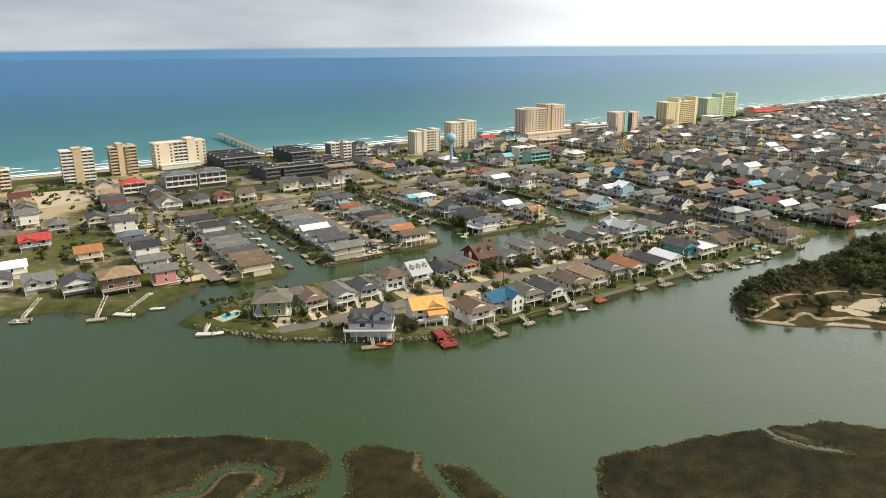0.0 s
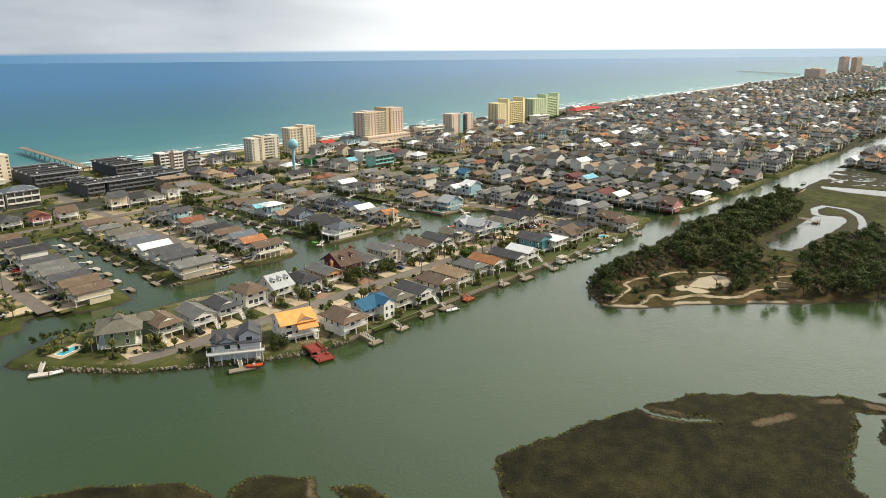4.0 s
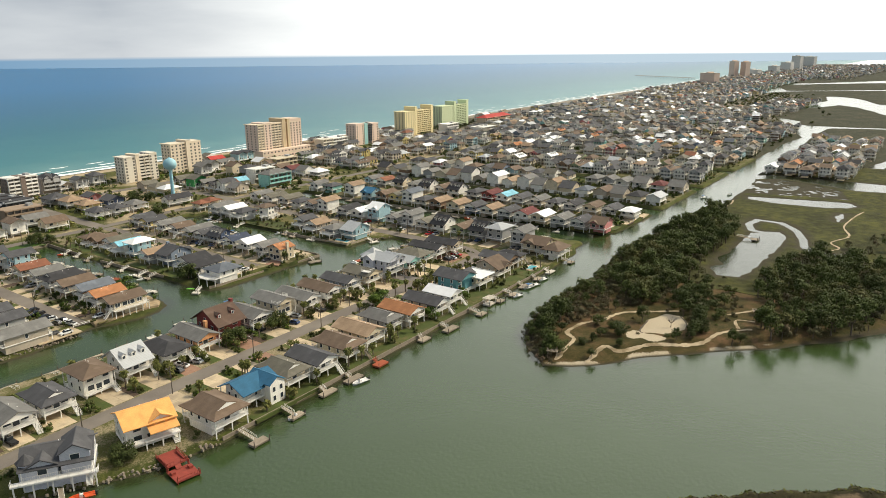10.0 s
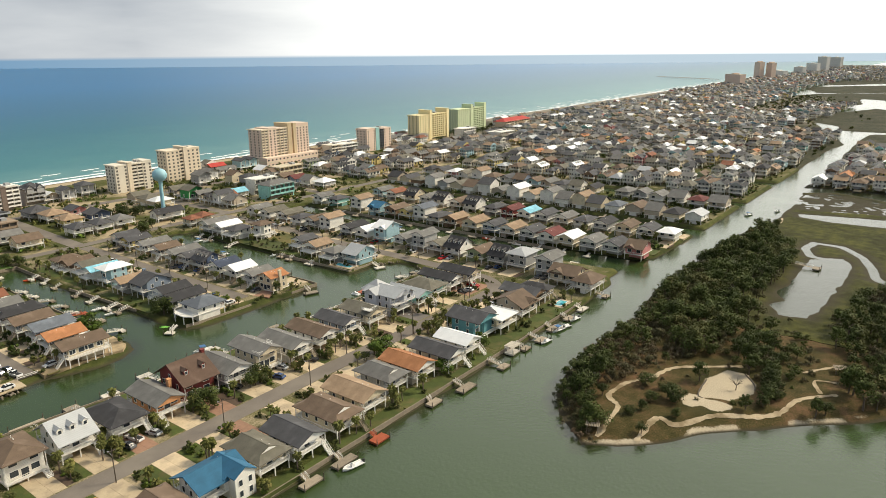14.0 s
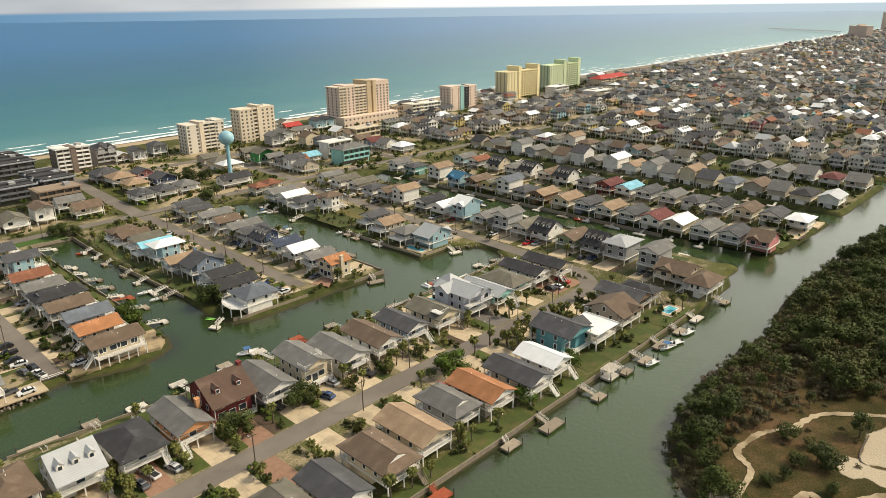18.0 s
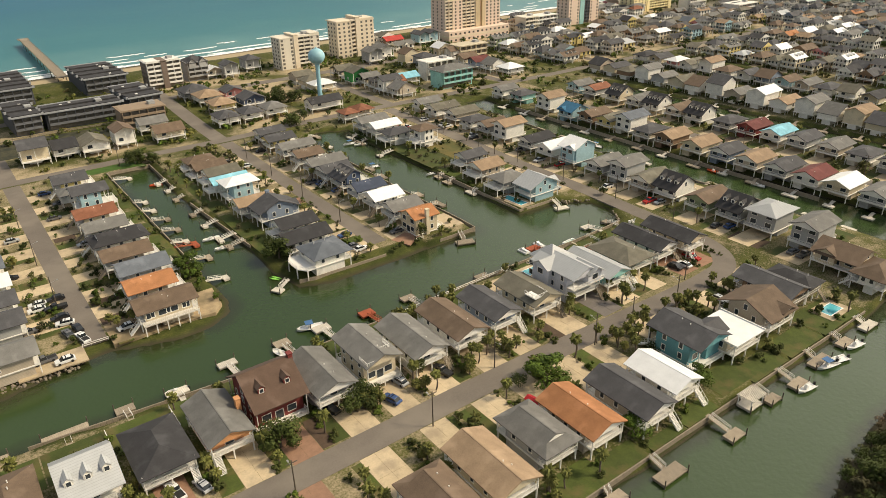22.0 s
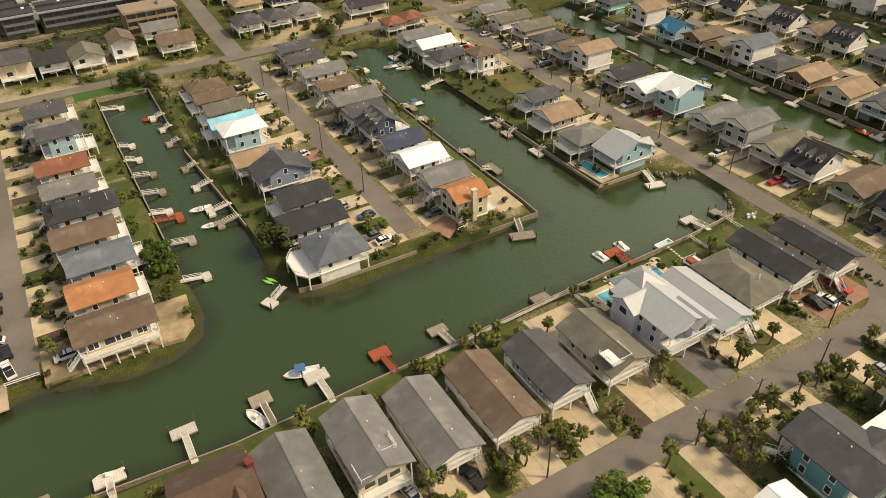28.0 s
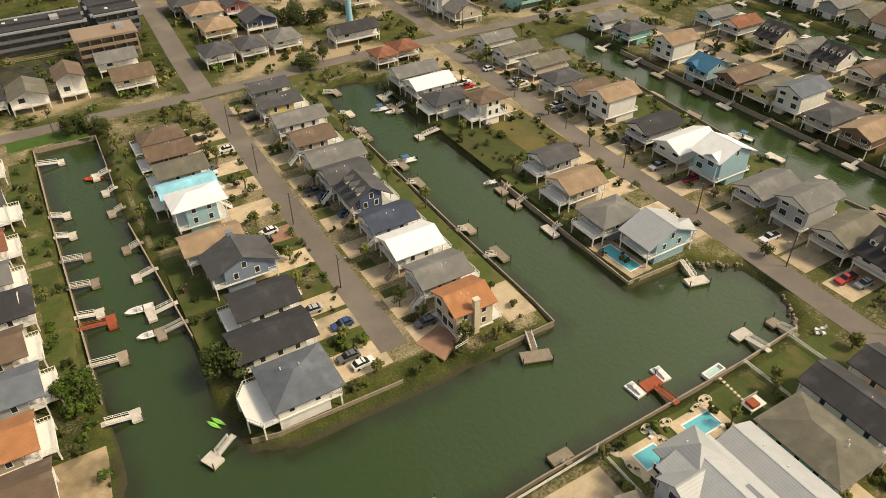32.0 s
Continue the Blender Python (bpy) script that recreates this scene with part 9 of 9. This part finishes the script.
# marsh reeds: short upright blades over the tidal flats
r = random.Random(17)
reed = Shape()
mx, my = np.meshgrid(np.arange(-60, 215, 0.8), np.arange(40, 205, 0.8))
hz, _ = marsh_height(mx, my)
rr = np.random.RandomState(4)
keep = (hz > 0.12) & (rr.rand(*mx.shape) < np.where(hz < 0.5, 1.0, 0.7))
for x, y, z in zip(mx[keep] + rr.uniform(-0.5, 0.5, keep.sum()), my[keep] + rr.uniform(-0.5, 0.5, keep.sum()), hz[keep]):
    a, h, wd = r.uniform(0, 3.14), r.uniform(0.04, 0.14), r.uniform(0.12, 0.28)
    dx, dy = wd * math.cos(a), wd * math.sin(a)
    tx, ty = r.uniform(-0.25, 0.25), r.uniform(-0.25, 0.25)
    reed.face([(x - dx, y - dy, z - 0.1), (x + dx, y + dy, z - 0.1), (x + dx * 0.5 + tx, y + dy * 0.5 + ty, z + h * (2.2 if z < 0.5 else 1)), (x - dx * 0.6 + tx, y - dy * 0.6 + ty, z + h * (2.0 if z < 0.5 else 0.9))], 1 if z < 0.5 else 0)
ex, ey = np.meshgrid(np.arange(-20, 215, 0.55), np.arange(40, 185, 0.55))
ex, ey = ex + rr.uniform(-0.3, 0.3, ex.shape), ey + rr.uniform(-0.3, 0.3, ex.shape)
ez, _ = marsh_height(ex, ey)
edge = (ez > 0.02) & (ez < 0.5) & (wobble(ex, ey, 0.5, 33) + rr.uniform(-0.25, 0.25, ex.shape) > -0.2)  # taller green fringe
for x, y, z in zip(ex[edge], ey[edge], ez[edge]):
    a, h, wd = r.uniform(0, 3.14), r.uniform(0.06, 0.24), r.uniform(0.2, 0.4)
    dx, dy, tx, ty = wd * math.cos(a), wd * math.sin(a), r.uniform(-0.6, 0.6), r.uniform(-0.6, 0.6)
    reed.face([(x - dx, y - dy, z - 0.1), (x + dx, y + dy, z - 0.1), (x + dx * 0.6 + tx, y + dy * 0.6 + ty, z + h), (x - dx * 0.7 + tx, y - dy * 0.7 + ty, z + h * 0.85)], 1)
tagged(new("marsh_grass", reed.mesh("marsh_grass", REED, REED_EDGE)), "olive-brown cordgrass standing over the tidal marsh", "marsh grass", kind="stuff")

# ---- banks, pools, poles, piers ----
def bulkhead(path, label="low weathered timber bulkhead along the bank", top=LOT + 0.08, material=WOOD):
    for (ax, ay), (bx, by) in zip(path, path[1:]):
        n = max(1, int(math.hypot(bx - ax, by - ay) / 1.2))
        s = Shape()
        ln = math.hypot(bx - ax, by - ay)
        for i in range(n):
            s.box(ln * i / n + 0.02, ln * (i + 1) / n - 0.02, -0.12, 0.12, -1.0, top - 0.1)
        s.box(0, ln, -0.14, 0.14, top - 0.1, top)
        ob = new("bulkhead", s.mesh("bulkhead", material))
        ob.matrix_world = pose(ax, ay, 0, 0, 0, math.degrees(math.atan2(by - ay, bx - ax)))
        tagged(ob, label, "bulkhead", kind="structure")


bulkhead([(140, 195.2), (230, 194.6), (322, 194.2)])
bulkhead([(140, 272.4), (190, 268.2), (230, 269.0), (252, 269.9), (300, 270.5), (317, 271.3)])
bulkhead([(298.2, 348), (297.8, 299.2), (313.5, 298.8)])
bulkhead([(262, 297.6), (276.6, 297.8), (276.9, 305), (276.7, 338), (277.4, 398)])
bulkhead([(193.9, 324), (193.4, 394), (193.5, 433), (210.4, 433), (209.8, 400)])
bulkhead([(214.5, 301.5), (219, 300.3), (243, 299.8)], "low timber wall round the tip of the finger")
bulkhead([(212.6, 332), (209.6, 380)])
bulkhead([(366.2, 295), (369.2, 267), (369.2, 241)])
bulkhead([(387, 400), (386.8, 290), (387, 240)])
bulkhead([(367.7, 330), (371.2, 378)])
rock = Shape()
r = random.Random(23)
for path in ([(56, 257), (76, 229.6), (101, 210.6), (120, 199.6), (140, 195.4)], [(314, 298), (325, 291), (327, 282), (318, 271.5)], [(126, 298), (155, 298)]):
    for (ax, ay), (bx, by) in zip(path, path[1:]):
        n = int(math.hypot(bx - ax, by - ay) * 3)
        for i in range(n):
            t = r.random()
            x, y, k = ax + (bx - ax) * t + r.uniform(-1, 1), ay + (by - ay) * t + r.uniform(-1, 1), r.uniform(0.25, 0.6)
            z = r.uniform(0.1, 1.0)
            pts = [(x + k * r.uniform(0.7, 1.2) * math.cos(a) * c, y + k * r.uniform(0.7, 1.2) * math.sin(a) * c, z + dz * k) for dz, c in ((-0.6, 0.9), (0.5, 0.65)) for a in (0.3, 1.5, 2.9, 4.1, 5.3)]
            b0 = len(rock.v)
            rock.v += pts
            rock.f += [tuple(b0 + 5 + j for j in range(5))] + [(b0 + j, b0 + (j + 1) % 5, b0 + 5 + (j + 1) % 5, b0 + 5 + j) for j in range(5)]
            rock.s += [0] * 6
tagged(new("riprap", rock.mesh("riprap", RIPRAP)), "broken tan rocks heaped along the bank", "rocks", kind="stuff")

POOLWATER = mat("pool_water", (0.10, 0.48, 0.55), 0.08, 0.08, 0.8, 2.0, 0.05)
for x, y, turn, w, d in ((269.8, 263.6, 0, 4.4, 3.2), (282, 263.8, 0, 6.0, 3.2), (302, 306.5, 93, 9.5, 3.2), (69, 256.5, 20, 7, 3.5), (315.5, 200, 0, 6, 3.2)):
    pool = thing("swimming_pool", "small turquoise swimming pool with pale stone coping", "swimming pool", place(x, y, turn, LOT + 0.08), "back-yard pools")
    part("pool_deck", Shape().box(-w / 2 - 2, w / 2 + 2, -d / 2 - 1.6, -d / 2 - 0.3, -0.3, 0.07).box(-w / 2 - 2, w / 2 + 2, d / 2 + 0.3, d / 2 + 1.6, -0.3, 0.07).box(-w / 2 - 2, -w / 2 - 0.3, -d / 2 - 0.3, d / 2 + 0.3, -0.3, 0.07).box(w / 2 + 0.3, w / 2 + 2, -d / 2 - 0.3, d / 2 + 0.3, -0.3, 0.07), CONCRETE, pool)
    part("coping", Shape().box(-w / 2 - 0.3, w / 2 + 0.3, -d / 2 - 0.3, -d / 2, -0.3, 0.12).box(-w / 2 - 0.3, w / 2 + 0.3, d / 2, d / 2 + 0.3, -0.3, 0.12).box(-w / 2 - 0.3, -w / 2, -d / 2, d / 2, -0.3, 0.12).box(w / 2, w / 2 + 0.3, -d / 2, d / 2, -0.3, 0.12), TRIM, pool)
    part("pool_water", Shape().box(-w / 2, w / 2, -d / 2, d / 2, -0.25, 0.05), POOLWATER, pool)

pole_mesh = Shape().tube((0, 0, -0.5), (0, 0, 9.0), 0.15, 0.11, 7).mesh("pole", WOOD_DARK)
arm_mesh = Shape().box(-1.1, 1.1, -0.06, 0.06, 8.3, 8.45).mesh("crossarm", WOOD_DARK)
lamp_mesh = Shape().tube((0, 0, 7.0), (0, 1.6, 7.5), 0.04, 0.04, 5).box(-0.15, 0.15, 1.5, 2.1, 7.4, 7.55).mesh("lamp_arm", STEEL)
for x, y, turn in ((177, 227, 0), (208, 227.3, 0), (231, 234.8, 180), (256, 226.8, 0), (269, 226.5, 0), (287, 226.5, 0), (300, 233.2, 180), (147, 227.4, 0), (120, 227, 0), (330.5, 260, 90), (331, 285, 90), (330, 310, 90), (330, 336, 90), (331, 362, 90), (331, 388, 90), (244, 330, -90), (244, 358, -90), (244.5, 386, -90), (245, 412, -90), (156, 330, -90), (156, 360, -90), (156, 392, -90), (73, 340, -90), (73, 375, -90),
                   (255, 455, 90), (256, 485, 90), (257, 515, 90), (200, 438, 0), (300, 458, 180), (350, 450, 180), (419, 240, 90), (419, 290, 90), (419, 340, 90), (419, 390, 90)):
    ob = thing("utility_pole", "dark wooden utility pole with crossarm and street lamp", "utility pole", place(x, y, turn), "street poles")
    part("pole", pole_mesh, None, ob), part("crossarm", arm_mesh, None, ob), part("lamp_arm", lamp_mesh, None, ob)


def pier(x0, y0, x1, y1, width, label, head=8.0):
    ob = thing("fishing_pier", label, "pier", pose(x0, y0, 0, 0, 0, math.degrees(math.atan2(y1 - y0, x1 - x0)) - 90))
    ln = math.hypot(x1 - x0, y1 - y0)
    s = Shape()
    n = int(ln / 2)
    for i in range(n):
        s.box(-width / 2, width / 2, ln * i / n, ln * (i + 1) / n - 0.08, 5.0, 5.3)
    part("deck", s, WOOD, ob)
    part("pier_head", Shape().box(-head / 2, head / 2, ln - 9, ln, 4.98, 5.34), WOOD, ob)
    for sx in (-1, 1):
        rl = Shape()
        railing(rl, (sx * width / 2, 0, 0), (sx * width / 2, ln, 0), 5.3, gap=3)
        part("railing", rl, WOOD, ob)
    pile = Shape().tube((0, 0, -3), (0, 0, 5.0), 0.2, 0.2, 6).mesh("pile", WOOD_DARK)
    for i in range(int(ln / 14)):
        for sx in (-1, 1):
            part("pile", pile, None, ob, at=pose(sx * width * 0.4, 4 + 14 * i, 0))


pier(214, 622, 218, 800, 6, "long weathered wooden fishing pier over the surf")
pier(2372, 740, 2530, 985, 12, "distant wooden fishing pier", 24)

# surf: low rolling crests along the beach
FOAM = mat("surf_foam", (0.80, 0.82, 0.82), 0.9, 0.12, 0.1, 1.2, 0.3)
r = random.Random(29)
foam = Shape()
for band, off, ln, wid, dens in ((0, 0.0, 44, 7.0, 1.0), (0, 4.0, 30, 5.0, 0.8), (1, 13, 32, 3.6, 0.7), (2, 26, 22, 2.4, 0.5), (3, 42, 14, 1.5, 0.3)):
    x = -300.0
    while x < 3000:
        if r.random() < dens:
            l, n = ln * r.uniform(0.5, 1.5), 6
            y = 655 + off + r.uniform(-2.5, 2.5) + max(0, 0.03 * (x - 700))
            for i in range(n):
                t0, t1 = i / n, (i + 1) / n
                e0, e1 = math.sin(math.pi * t0) ** 0.5 * wid * r.uniform(0.6, 1.2), math.sin(math.pi * t1) ** 0.5 * wid * r.uniform(0.6, 1.2)
                j = r.uniform(-0.8, 0.8)
                foam.face([(x + l * t0, y - e0 * 0.5 + j, 0.06), (x + l * t1, y - e1 * 0.5 + j, 0.06), (x + l * t1, y + e1 * 0.15 + j, 0.45), (x + l * t0, y + e0 * 0.15 + j, 0.45)])
                foam.face([(x + l * t0, y + e0 * 0.15 + j, 0.45), (x + l * t1, y + e1 * 0.15 + j, 0.45), (x + l * t1, y + e1 * 0.5 + j, 0.05), (x + l * t0, y + e0 * 0.5 + j, 0.05)])
            x += l * 0.8
        else:
            x += ln * 0.7
tagged(new("surf", foam.mesh("surf", FOAM)), "white breaking surf along the beach", "surf", kind="stuff")
